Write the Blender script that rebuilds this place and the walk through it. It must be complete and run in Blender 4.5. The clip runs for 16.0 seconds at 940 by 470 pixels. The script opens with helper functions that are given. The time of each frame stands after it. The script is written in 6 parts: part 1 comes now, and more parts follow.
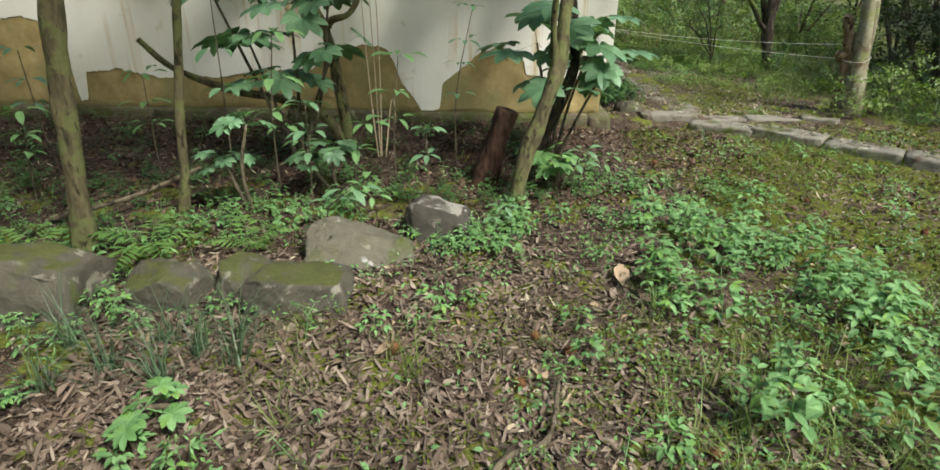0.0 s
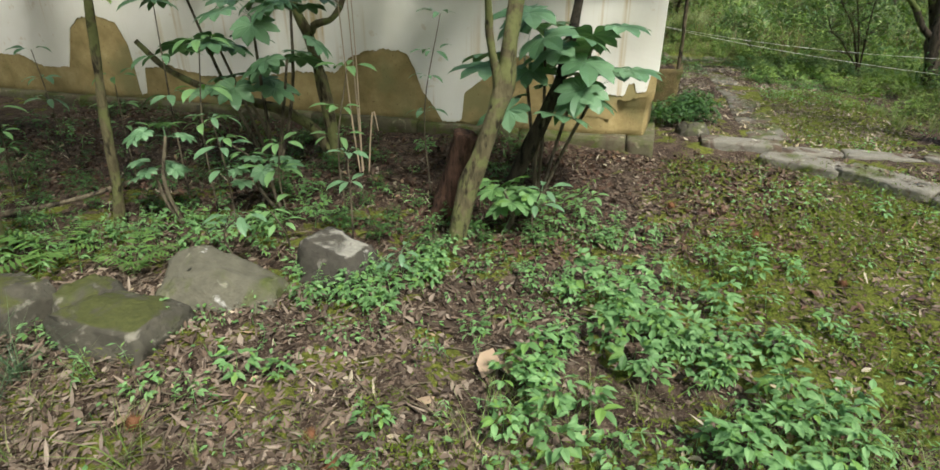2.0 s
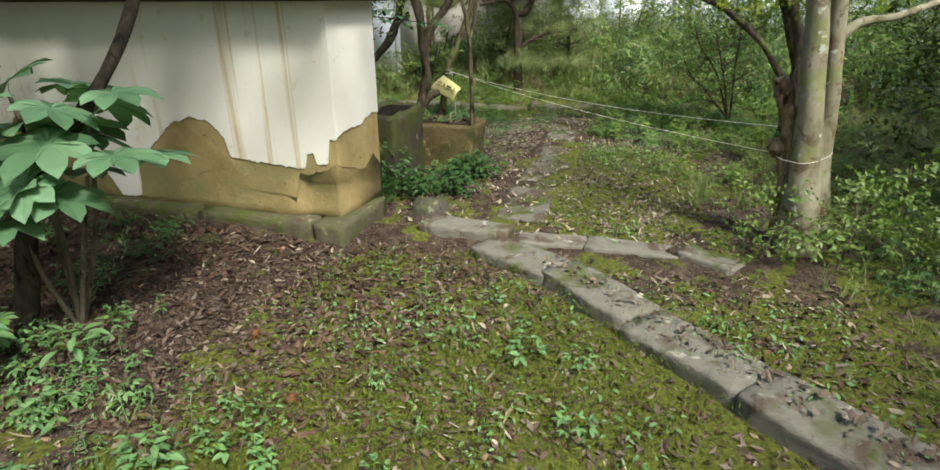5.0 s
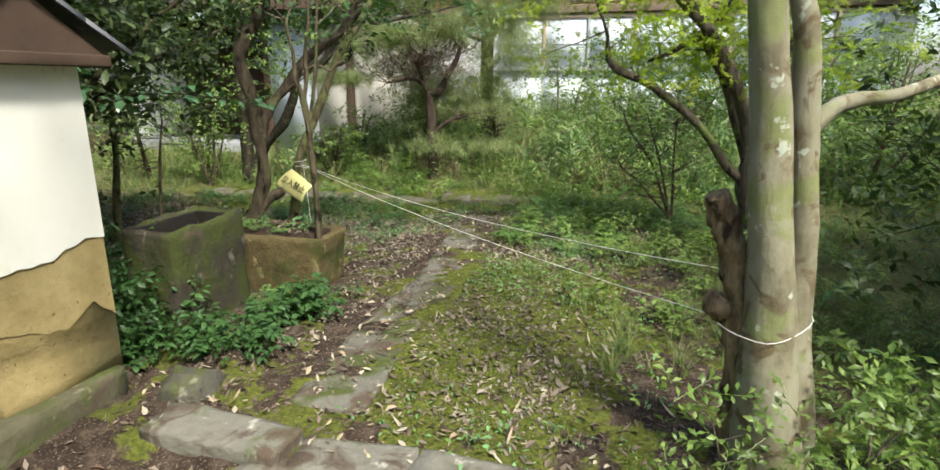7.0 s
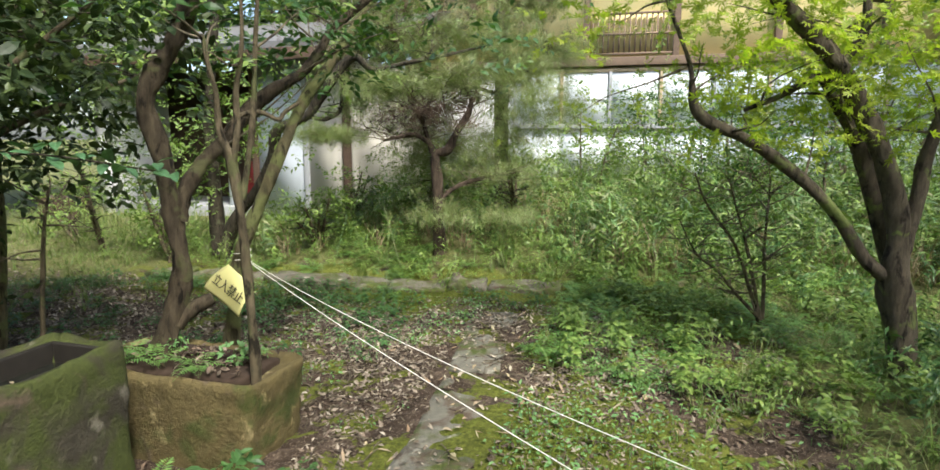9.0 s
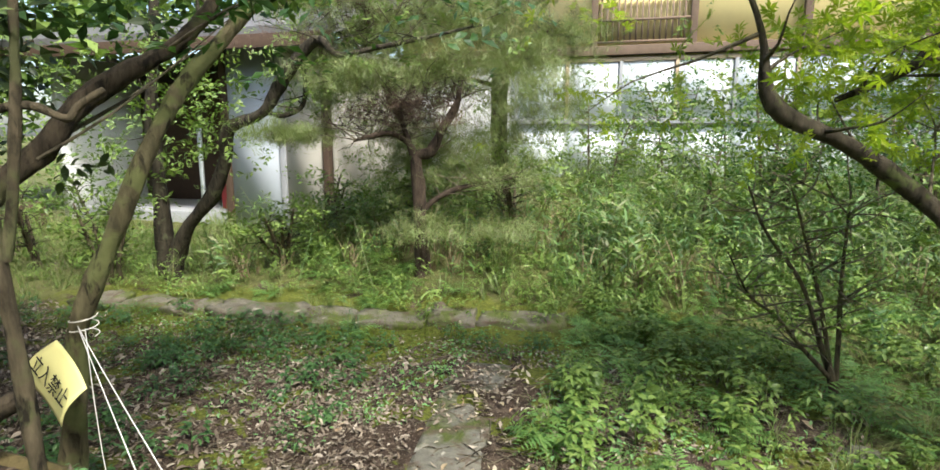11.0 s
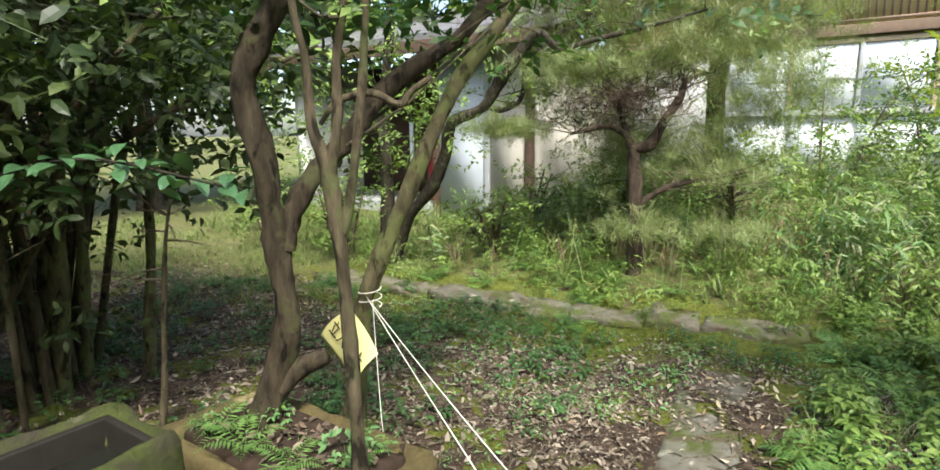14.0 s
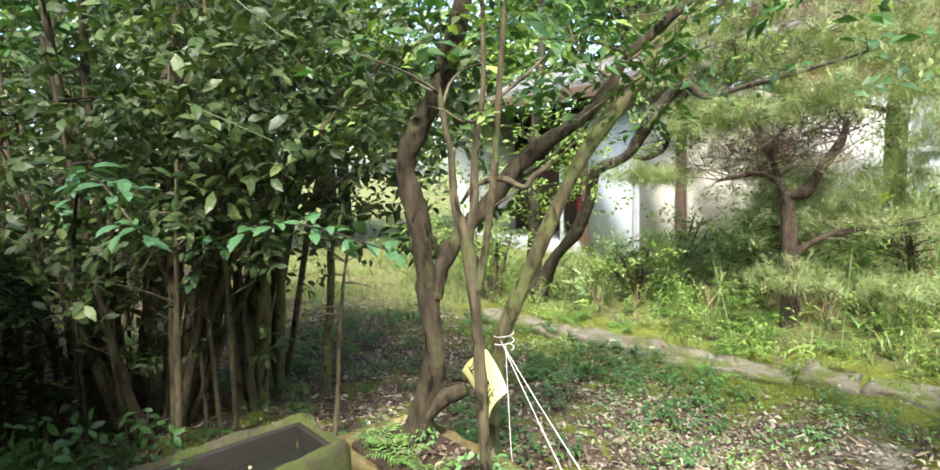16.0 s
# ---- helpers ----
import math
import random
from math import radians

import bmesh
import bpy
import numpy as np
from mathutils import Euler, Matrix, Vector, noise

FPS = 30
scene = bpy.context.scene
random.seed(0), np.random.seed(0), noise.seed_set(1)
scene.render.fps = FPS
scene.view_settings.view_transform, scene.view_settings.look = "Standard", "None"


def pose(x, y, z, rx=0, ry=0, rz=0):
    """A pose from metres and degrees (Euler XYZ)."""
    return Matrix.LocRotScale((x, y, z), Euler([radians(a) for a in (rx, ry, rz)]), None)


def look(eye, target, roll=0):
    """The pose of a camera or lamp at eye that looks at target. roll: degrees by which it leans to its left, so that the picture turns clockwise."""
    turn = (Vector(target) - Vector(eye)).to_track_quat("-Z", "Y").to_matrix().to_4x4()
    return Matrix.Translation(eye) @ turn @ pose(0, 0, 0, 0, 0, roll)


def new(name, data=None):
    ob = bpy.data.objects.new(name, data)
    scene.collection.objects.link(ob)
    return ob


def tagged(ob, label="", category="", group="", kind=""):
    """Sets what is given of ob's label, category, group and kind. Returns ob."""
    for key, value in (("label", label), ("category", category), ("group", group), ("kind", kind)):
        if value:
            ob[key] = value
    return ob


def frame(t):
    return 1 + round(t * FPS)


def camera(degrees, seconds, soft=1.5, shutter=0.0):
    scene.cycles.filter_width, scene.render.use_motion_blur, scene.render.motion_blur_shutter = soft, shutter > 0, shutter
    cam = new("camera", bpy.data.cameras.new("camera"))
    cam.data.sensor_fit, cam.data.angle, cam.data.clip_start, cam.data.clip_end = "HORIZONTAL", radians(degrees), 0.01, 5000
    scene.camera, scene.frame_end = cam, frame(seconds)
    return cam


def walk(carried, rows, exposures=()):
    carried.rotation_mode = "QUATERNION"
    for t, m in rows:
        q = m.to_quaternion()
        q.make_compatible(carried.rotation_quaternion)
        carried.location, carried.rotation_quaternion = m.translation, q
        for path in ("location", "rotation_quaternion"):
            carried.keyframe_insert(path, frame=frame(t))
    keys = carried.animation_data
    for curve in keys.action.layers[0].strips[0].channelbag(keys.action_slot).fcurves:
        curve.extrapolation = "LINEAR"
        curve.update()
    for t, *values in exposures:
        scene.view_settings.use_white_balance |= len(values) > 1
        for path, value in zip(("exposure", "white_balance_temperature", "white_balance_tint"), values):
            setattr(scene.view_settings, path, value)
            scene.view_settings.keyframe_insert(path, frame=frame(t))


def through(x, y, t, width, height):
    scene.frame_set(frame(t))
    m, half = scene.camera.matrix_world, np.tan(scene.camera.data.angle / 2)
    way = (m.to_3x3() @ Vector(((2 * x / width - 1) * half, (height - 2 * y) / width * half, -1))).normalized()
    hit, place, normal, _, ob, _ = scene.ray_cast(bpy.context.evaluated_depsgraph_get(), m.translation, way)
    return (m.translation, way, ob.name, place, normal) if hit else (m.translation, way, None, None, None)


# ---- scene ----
cam = camera(77.9, 16.0, 1.55)
METRES, EYE = 10.1, 1.5
ROWS = [
    (0.0, 0.0, 0.0, 0.0, 0.42, -24.61, -0.93),
    (0.5, 0.0343, 0.028, 0.0026, 5.53, -24.78, -0.75),
    (1.0, 0.0656, 0.0423, 0.0088, 8.44, -24.88, -0.65),
    (1.5, 0.0862, 0.0613, 0.0056, 13.21, -24.59, -0.69),
    (2.0, 0.1282, 0.0824, 0.0051, 16.57, -25.34, -0.15),
    (2.5, 0.1621, 0.1064, 0.0003, 17.78, -25.45, -0.12),
    (3.0, 0.1982, 0.133, 0.002, 18.69, -25.76, -0.01),
    (3.5, 0.231, 0.1572, 0.0017, 19.01, -25.3, 0.09),
    (4.0, 0.2628, 0.195, 0.0026, 19.28, -25.32, 0.11),
    (4.5, 0.3016, 0.232, 0.0038, 18.39, -23.11, 0.27),
    (5.0, 0.3314, 0.2738, 0.0046, 17.73, -22.06, 0.2),
    (7.5, 0.3666, 0.4945, -0.0039, 14.49, -13.29, -0.21),
    (8.0, 0.3575, 0.5345, -0.0051, 14.64, -12.66, -0.04),
    (8.5, 0.3338, 0.5665, -0.0041, 14.96, -12.3, -0.33),
    (9.0, 0.3178, 0.5978, -0.0034, 15.38, -9.22, -0.25),
    (11.5, 0.3051, 0.72, 0.0014, 16.3, -9.77, 0.06),
    (12.0, 0.3063, 0.7243, -0.0014, 17.5, -9.38, 0.14),
    (12.5, 0.2989, 0.7211, -0.0002, 19.97, -9.27, 0.08),
    (13.0, 0.2913, 0.7151, 0.0005, 23.05, -9.1, 0.2),
    (13.5, 0.2788, 0.7029, -0.0009, 26.9, -9.22, 0.29),
    (14.0, 0.2741, 0.6974, -0.0026, 33.38, -9.9, 0.51),
    (14.5, 0.28, 0.6967, -0.0041, 36.02, -10.36, 1.04),
    (15.0, 0.2762, 0.691, -0.0009, 39.73, -10.74, 0.98),
    (15.5, 0.2849, 0.6839, 0.0054, 49.26, -9.1, 1.29),
    (16.0, 0.3015, 0.6805, 0.0102, 48.44, -6.17, 1.51),
]
walk(cam, [(t, pose(0, 0, EYE) @ pose(METRES * x, METRES * y, METRES * z, 90 + pitch, roll, yaw)) for t, x, y, z, yaw, pitch, roll in ROWS],
     exposures=[(0.0, 1.14), (2.0, 1.08), (5.2, 1.04), (8.0, 1.5), (12.5, 1.5), (14.0, 1.7), (15.5, 2.18), (16.0, 2.32)])

# ---- world, sun ----
SUN_EL, SUN_AZ = 52, 134          # degrees; azimuth from +y towards +x
world = bpy.data.worlds.new("world")
scene.world = world
world.use_nodes = True
wn = world.node_tree
sky = wn.nodes.new("ShaderNodeTexSky")
sky.sky_type, sky.sun_disc = "NISHITA", False
sky.sun_elevation, sky.sun_rotation = radians(SUN_EL), radians(SUN_AZ)
sky.dust_density = 3.0
wn.links.new(sky.outputs[0], wn.nodes["Background"].inputs[0])
wn.nodes["Background"].inputs[1].default_value = 0.14
sun = new("sun", bpy.data.lights.new("sun", "SUN"))
sun.data.energy, sun.data.angle, sun.data.color = 3.1, radians(9), (1.0, 0.975, 0.91)
az, el = radians(SUN_AZ), radians(SUN_EL)
sun.matrix_world = look((0, 0, 0), (-math.sin(az) * math.cos(el), -math.cos(az) * math.cos(el), -math.sin(el)))

# ---- helpers of this scene ----
rng = np.random.default_rng(7)


def smooth(a, b, v):
    k = np.clip((v - a) / (b - a), 0, 1)
    return k * k * (3 - 2 * k)


def hgt(x, y):
    """Height of the ground."""
    x, y = np.asarray(x, float), np.asarray(y, float)
    h = 0.012 * np.sin(3.1 * x + 1.3 * y) + 0.012 * np.sin(2.3 * y - 1.7 * x + 1) + 0.006 * np.sin(9 * x + 4 * np.sin(5 * y)) + 0.006 * np.sin(8 * y + 3 * np.sin(6 * x))
    edge = np.where(x > 2.6, 6.03 - (x - 2.6) * 0.84, 6.22)
    h = h + 0.06 * smooth(edge - 0.06, edge + 0.08, y) * smooth(1.4, 1.9, x) * smooth(13, 10, y)
    h = h + smooth(-1.3, 0.2, x) * (0.3 * smooth(11.3, 13.5, y) + 0.35 * smooth(13.5, 18, y))
    h = h + 0.05 * smooth(4.4, 5.6, y) * smooth(6.5, 6.0, y) * smooth(1.6, 1.0, x)
    far = np.hypot(x - 1, y - 7)
    return h * smooth(60, 25, far)


def mesh_of(name, v, t):
    """A mesh from arrays of points and triangles."""
    me = bpy.data.meshes.new(name)
    v, t = np.asarray(v, np.float32), np.asarray(t, np.int32)
    me.vertices.add(len(v))
    me.vertices.foreach_set("co", v.ravel())
    me.loops.add(3 * len(t))
    me.loops.foreach_set("vertex_index", t.ravel())
    me.polygons.add(len(t))
    me.polygons.foreach_set("loop_start", np.arange(0, 3 * len(t), 3, dtype=np.int32))
    me.update(calc_edges=True)
    return me


def thing(name, place=(0, 0, 0), label="", category="", group="", kind=""):
    ob = new(name)
    ob.location = place
    ob.empty_display_size = 0.1
    return tagged(ob, label, category, group, kind)


def part(name, shape, material, parent=None, label="", flat=False):
    """One mesh object from a bmesh or a mesh, given in the world's places."""
    if isinstance(shape, bmesh.types.BMesh):
        me = bpy.data.meshes.new(name)
        shape.to_mesh(me)
        shape.free()
    else:
        me = shape
    if not me.materials:
        me.materials.append(material)
    me.polygons.foreach_set("use_smooth", np.full(len(me.polygons), not flat))
    ob = new(name, me)
    if parent is not None:
        ob.parent = parent
        if parent.parent is None:
            ob.matrix_parent_inverse = Matrix.Translation(-parent.location)
    if label:
        ob["label"] = label
    return ob


def spline(rows, per=4):
    """Points of a smooth line through rows (x, y, z, r)."""
    p = np.array(rows, float)
    q = np.vstack([2 * p[0] - p[1], p, 2 * p[-1] - p[-2]])
    out = []
    for i in range(1, len(q) - 2):
        for k in range(per):
            u = k / per
            out.append(0.5 * (2 * q[i] + (q[i + 1] - q[i - 1]) * u + (2 * q[i - 1] - 5 * q[i] + 4 * q[i + 1] - q[i + 2]) * u * u + (3 * q[i] - q[i - 1] - 3 * q[i + 1] + q[i + 2]) * u ** 3))
    out.append(p[-1])
    out = np.array(out)
    out[:, 3] = np.maximum(out[:, 3], 0.0015)
    return out


def tube(rows, sides=10, per=4, rough=0.1, seed=0, flare=0.0):
    """A limb through rows (x, y, z, r), uneven like bark. Gives points and triangles."""
    c = spline(rows, per)
    r2 = np.random.default_rng(seed)
    n = len(c)
    d = np.gradient(c[:, :3], axis=0)
    d /= np.linalg.norm(d, axis=1)[:, None] + 1e-9
    up = np.array([0.31, 0.95, 0.05])
    a = np.cross(d, up)
    a /= np.linalg.norm(a, axis=1)[:, None] + 1e-9
    b = np.cross(d, a)
    ang = np.linspace(0, 2 * np.pi, sides, endpoint=False)
    lump = 1 + rough * (np.sin(2 * ang[None, :] + r2.uniform(0, 6) + 0.7 * np.arange(n)[:, None]) + r2.normal(0, 0.55, (n, sides)))
    rad = c[:, 3:4] * lump
    if flare:
        k = np.exp(-np.arange(n) / 1.3)[:, None]
        rad = rad * (1 + flare * k * (1 + 0.5 * np.cos(4 * ang[None, :] + r2.uniform(0, 6))))
    v = c[:, None, :3] + rad[:, :, None] * (np.cos(ang)[None, :, None] * a[:, None, :] + np.sin(ang)[None, :, None] * b[:, None, :])
    v = v.reshape(-1, 3)
    t = []
    for i in range(n - 1):
        for j in range(sides):
            k = (j + 1) % sides
            t += [(i * sides + j, i * sides + k, (i + 1) * sides + k), (i * sides + j, (i + 1) * sides + k, (i + 1) * sides + j)]
    v = np.vstack([v, c[-1, :3]])
    t += [((n - 1) * sides + j, (n - 1) * sides + (j + 1) % sides, n * sides) for j in range(sides)]
    return v, np.array(t)


def join(pieces):
    vs, ts, k = [], [], 0
    for v, t in pieces:
        vs.append(np.asarray(v, float))
        ts.append(np.asarray(t) + k)
        k += len(v)
    return np.vstack(vs), np.vstack(ts)


def turn(v, rx=0, ry=0, rz=0, s=1.0, at=(0, 0, 0)):
    m = np.array(Euler([radians(q) for q in (rx, ry, rz)]).to_matrix())
    return np.asarray(v, float) * s @ m.T + np.array(at, float)


def blade(length, width, rows=4, droop=0.25, fold=0.15, belly=0.45, tip=0.0):
    """A leaf along +y with a creased middle, drooping to its tip."""
    v, t = [(0, 0, 0)], []
    for i in range(1, rows):
        u = i / rows
        w = width / 2 * (math.sin(math.pi * u ** (math.log(0.5) / math.log(belly))) ** 0.8)
        z = length * (0.12 * u - droop * u * u)
        v += [(-w, length * u, z + fold * w), (0, length * u, z), (w, length * u, z + fold * w)]
    v.append((0, length * (1 - 0.1 * droop), -length * (droop - 0.1) - tip))
    t += [(0, 2, 1), (0, 3, 2)]
    for i in range(rows - 2):
        a = 1 + 3 * i
        t += [(a, a + 1, a + 4), (a, a + 4, a + 3), (a + 1, a + 2, a + 5), (a + 1, a + 5, a + 4)]
    a, e = 1 + 3 * (rows - 2), len(v) - 1
    t += [(a, a + 1, e), (a + 1, a + 2, e)]
    return np.array(v, float), np.array(t)


def stick(a, b, r=0.002):
    """A thin three-sided stem."""
    a, b = np.array(a, float), np.array(b, float)
    o = np.array([(r, 0, 0), (-r / 2, r * 0.87, 0), (-r / 2, -r * 0.87, 0)])
    v = np.vstack([a + o, b + o * 0.6])
    return v, np.array([(0, 1, 4), (0, 4, 3), (1, 2, 5), (1, 5, 4), (2, 0, 3), (2, 3, 5)])


def scatter(kinds, x, y, z, size, seed=0, lean=12, spin=None):
    """Copies of the shapes in kinds at the places x, y, z, joined into one pair of arrays."""
    r2 = np.random.default_rng(seed)
    n = len(x)
    pick = r2.integers(0, len(kinds), n)
    yaw = r2.uniform(0, 2 * np.pi, n) if spin is None else spin
    tx, ty = np.radians(r2.normal(0, lean, n)), np.radians(r2.normal(0, lean, n))
    vs, ts, k = [], [], 0
    for j, (v, t) in enumerate(kinds):
        i = np.nonzero(pick == j)[0]
        if not len(i):
            continue
        c, s = np.cos(yaw[i]), np.sin(yaw[i])
        p = v[None] * size[i][:, None, None]
        px, py, pz = p[..., 0] * c[:, None] - p[..., 1] * s[:, None], p[..., 0] * s[:, None] + p[..., 1] * c[:, None], p[..., 2]
        py, pz = py * np.cos(tx[i])[:, None] - pz * np.sin(tx[i])[:, None], py * np.sin(tx[i])[:, None] + pz * np.cos(tx[i])[:, None]
        px, pz = px * np.cos(ty[i])[:, None] + pz * np.sin(ty[i])[:, None], -px * np.sin(ty[i])[:, None] + pz * np.cos(ty[i])[:, None]
        q = np.stack([px + x[i][:, None], py + y[i][:, None], pz + z[i][:, None]], -1)
        vs.append(q.reshape(-1, 3))
        ts.append((t[None] + (np.arange(len(i)) * len(v))[:, None, None]).reshape(-1, 3) + k)
        k += len(i) * len(v)
    return np.vstack(vs), np.vstack(ts)


def fill(zones, seed=0, even=0.0):
    """Random places in zones (x0, x1, y0, y1, per square metre), uneven in clumps."""
    r2 = np.random.default_rng(seed)
    xs, ys = [], []
    for x0, x1, y0, y1, d in zones:
        n = int(abs((x1 - x0) * (y1 - y0)) * d * 1.7)
        x, y = r2.uniform(x0, x1, n), r2.uniform(y0, y1, n)
        k = 0.5 + 0.3 * np.sin(2.9 * x + 1.7 * np.sin(2.2 * y + seed)) + 0.3 * np.sin(3.3 * y + 2.1 * np.sin(1.9 * x + 2 * seed))
        ex = np.minimum(np.minimum(x - x0, x1 - x), np.minimum(y - y0, y1 - y))
        k = even * 0.6 + (1 - even) * k
        keep = r2.uniform(0, 1, n) < k * np.clip(0.25 + ex / 0.25, 0, 1) * 1.15
        xs.append(x[keep])
        ys.append(y[keep])
    return np.concatenate(xs), np.concatenate(ys)


def clear(x, y, boxes):
    """Which places lie outside the boxes (x0, x1, y0, y1)."""
    ok = np.ones(len(x), bool)
    for x0, x1, y0, y1 in boxes:
        ok &= ~((x > x0) & (x < x1) & (y > y0) & (y < y1))
    return ok


# ---- materials ----
class Mat:
    """A small writer of node materials."""

    def __init__(self, name, rough=0.8, spec=0.3):
        self.m = bpy.data.materials.new(name)
        self.m.use_nodes = True
        self.t = self.m.node_tree
        self.b = self.t.nodes["Principled BSDF"]
        self.b.inputs["Roughness"].default_value = rough
        self.b.inputs["Specular IOR Level"].default_value = spec
        self.pos = self.t.nodes.new("ShaderNodeNewGeometry")

    def link(self, a, b):
        self.t.links.new(a, b)

    def noise(self, scale, detail=4, rough=0.55, stretch=None, warp=0.0):
        n = self.t.nodes.new("ShaderNodeTexNoise")
        n.inputs["Scale"].default_value, n.inputs["Detail"].default_value, n.inputs["Roughness"].default_value = scale, detail, rough
        n.inputs["Distortion"].default_value = warp
        if stretch:
            k = self.t.nodes.new("ShaderNodeMapping")
            k.inputs["Scale"].default_value = stretch
            self.link(self.pos.outputs["Position"], k.inputs[0])
            self.link(k.outputs[0], n.inputs["Vector"])
        else:
            self.link(self.pos.outputs["Position"], n.inputs["Vector"])
        return n.outputs["Fac"]

    def ramp(self, value, stops, ease=False):
        r = self.t.nodes.new("ShaderNodeValToRGB")
        if ease:
            r.color_ramp.interpolation = "EASE"
        el2 = r.color_ramp.elements
        while len(el2) < len(stops):
            el2.new(0.5)
        for e, (p, c) in zip(el2, stops):
            e.position, e.color = p, (*c, 1) if len(c) == 3 else c
        self.link(value, r.inputs[0])
        return r.outputs[0]

    def mix(self, fac, a, b, how="MIX"):
        n = self.t.nodes.new("ShaderNodeMix")
        n.data_type, n.blend_type = "RGBA", how
        for s, v in ((n.inputs[0], fac), (n.inputs[6], a), (n.inputs[7], b)):
            if isinstance(v, (int, float)):
                s.default_value = v
            elif isinstance(v, tuple):
                s.default_value = (*v, 1)
            else:
                self.link(v, s)
        return n.outputs[2]

    def bump(self, height, strength=0.4, distance=0.01):
        n = self.t.nodes.new("ShaderNodeBump")
        n.inputs["Strength"].default_value, n.inputs["Distance"].default_value = strength, distance
        self.link(height, n.inputs["Height"])
        self.link(n.outputs[0], self.b.inputs["Normal"])

    def colour(self, c):
        if isinstance(c, tuple):
            self.b.inputs["Base Color"].default_value = (*c, 1)
        else:
            self.link(c, self.b.inputs["Base Color"])
        return self


def blotch(m, scale, lo, hi, **k):
    return m.ramp(m.noise(scale, **k), [(lo, (0, 0, 0)), (hi, (1, 1, 1))])


def leaf_material(name, shades, through=0.35, rough=0.45, spec=0.4):
    """Leaves: the shade changes from leaf to leaf, and light comes through."""
    m = Mat(name, rough, spec)
    n = len(shades)
    c = m.ramp(m.pos.outputs["Random Per Island"], [(i / max(1, n - 1), s) for i, s in enumerate(shades)])
    c = m.mix(0.35, c, m.ramp(m.noise(3.0), [(0.35, (0.35, 0.35, 0.35)), (0.65, (1, 1, 1))]), "MULTIPLY")
    m.colour(c)
    m.bump(m.noise(160, 2), 0.25, 0.002)
    if through:
        tr = m.t.nodes.new("ShaderNodeBsdfTranslucent")
        mx = m.t.nodes.new("ShaderNodeMixShader")
        mx.inputs[0].default_value = through
        m.link(m.mix(1.0, c, (1.0, 1.15, 0.5), "MULTIPLY"), tr.inputs[0])
        m.link(m.b.outputs[0], mx.inputs[1])
        m.link(tr.outputs[0], mx.inputs[2])
        m.link(mx.outputs[0], m.t.nodes["Material Output"].inputs[0])
    return m.m


def bark_material(name, dark, light, lichen=None, amount=0.55):
    m = Mat(name, 0.9, 0.2)
    c = m.ramp(m.noise(30, 6, 0.65, (1, 1, 0.25)), [(0.3, dark), (0.7, light)])
    if lichen:
        c = m.mix(blotch(m, 7, amount, amount + 0.08, detail=5, warp=0.6), c, m.mix(m.noise(40), lichen, tuple(0.6 * q for q in lichen)))
    m.colour(c)
    c = m.mix(blotch(m, 22, 0.56, 0.66, detail=6, stretch=(1, 1, 0.35), warp=0.4), c, tuple(0.5 * q for q in dark))
    m.colour(c)
    m.bump(m.noise(38, 8, 0.75, (1, 1, 0.3)), 1.0, 0.02)
    return m.m


def stone_material(name, base, moss=0.5, dark=0.5, soil=0.0, lush=1.0, lichen=0.0, cap=0.0, crust=((0.03, 0.038, 0.012), (0.1, 0.108, 0.03))):
    m = Mat(name, 0.9, 0.25)
    c = m.mix(m.noise(18, 6, 0.65), tuple(dark * q for q in base), tuple(1.25 * q for q in base))
    c = m.mix(blotch(m, 9, 0.6, 0.68, detail=6, warp=0.5), c, tuple(min(0.5, 2.0 * q + 0.04) for q in base))
    c = m.mix(blotch(m, 4.5, moss, moss + 0.14, detail=7, warp=0.4), c, m.mix(m.noise(70), tuple(lush * q for q in (0.035, 0.05, 0.012)), tuple(lush * q for q in (0.11, 0.13, 0.03))))
    if cap:
        sep = m.t.nodes.new("ShaderNodeSeparateXYZ")
        m.link(m.pos.outputs["Normal"], sep.inputs[0])
        add = m.t.nodes.new("ShaderNodeMath")
        add.operation = "MULTIPLY_ADD"
        m.link(m.noise(6, 7, 0.6, None, 0.5), add.inputs[0])
        add.inputs[1].default_value = 1.2
        m.link(sep.outputs[2], add.inputs[2])
        low = m.t.nodes.new("ShaderNodeMath")
        low.operation = "SUBTRACT"
        m.link(add.outputs[0], low.inputs[0])
        low.inputs[1].default_value = 0.8
        c = m.mix(m.ramp(low.outputs[0], [(cap, (0, 0, 0)), (cap + 0.14, (1, 1, 1))]), c, m.mix(m.noise(55, 5), *crust))
    if lichen:
        c = m.mix(blotch(m, 7, lichen, lichen + 0.05, detail=7, warp=0.5), c, m.mix(m.noise(60), (0.28, 0.28, 0.25), (0.46, 0.46, 0.42)))
    if soil:
        c = m.mix(blotch(m, 6, soil, soil + 0.12, detail=8, warp=0.8), c, m.mix(m.noise(90), (0.05, 0.036, 0.024), (0.13, 0.095, 0.065)))
    m.colour(c)
    m.bump(m.noise(35, 8, 0.7), 0.9, 0.02)
    return m.m


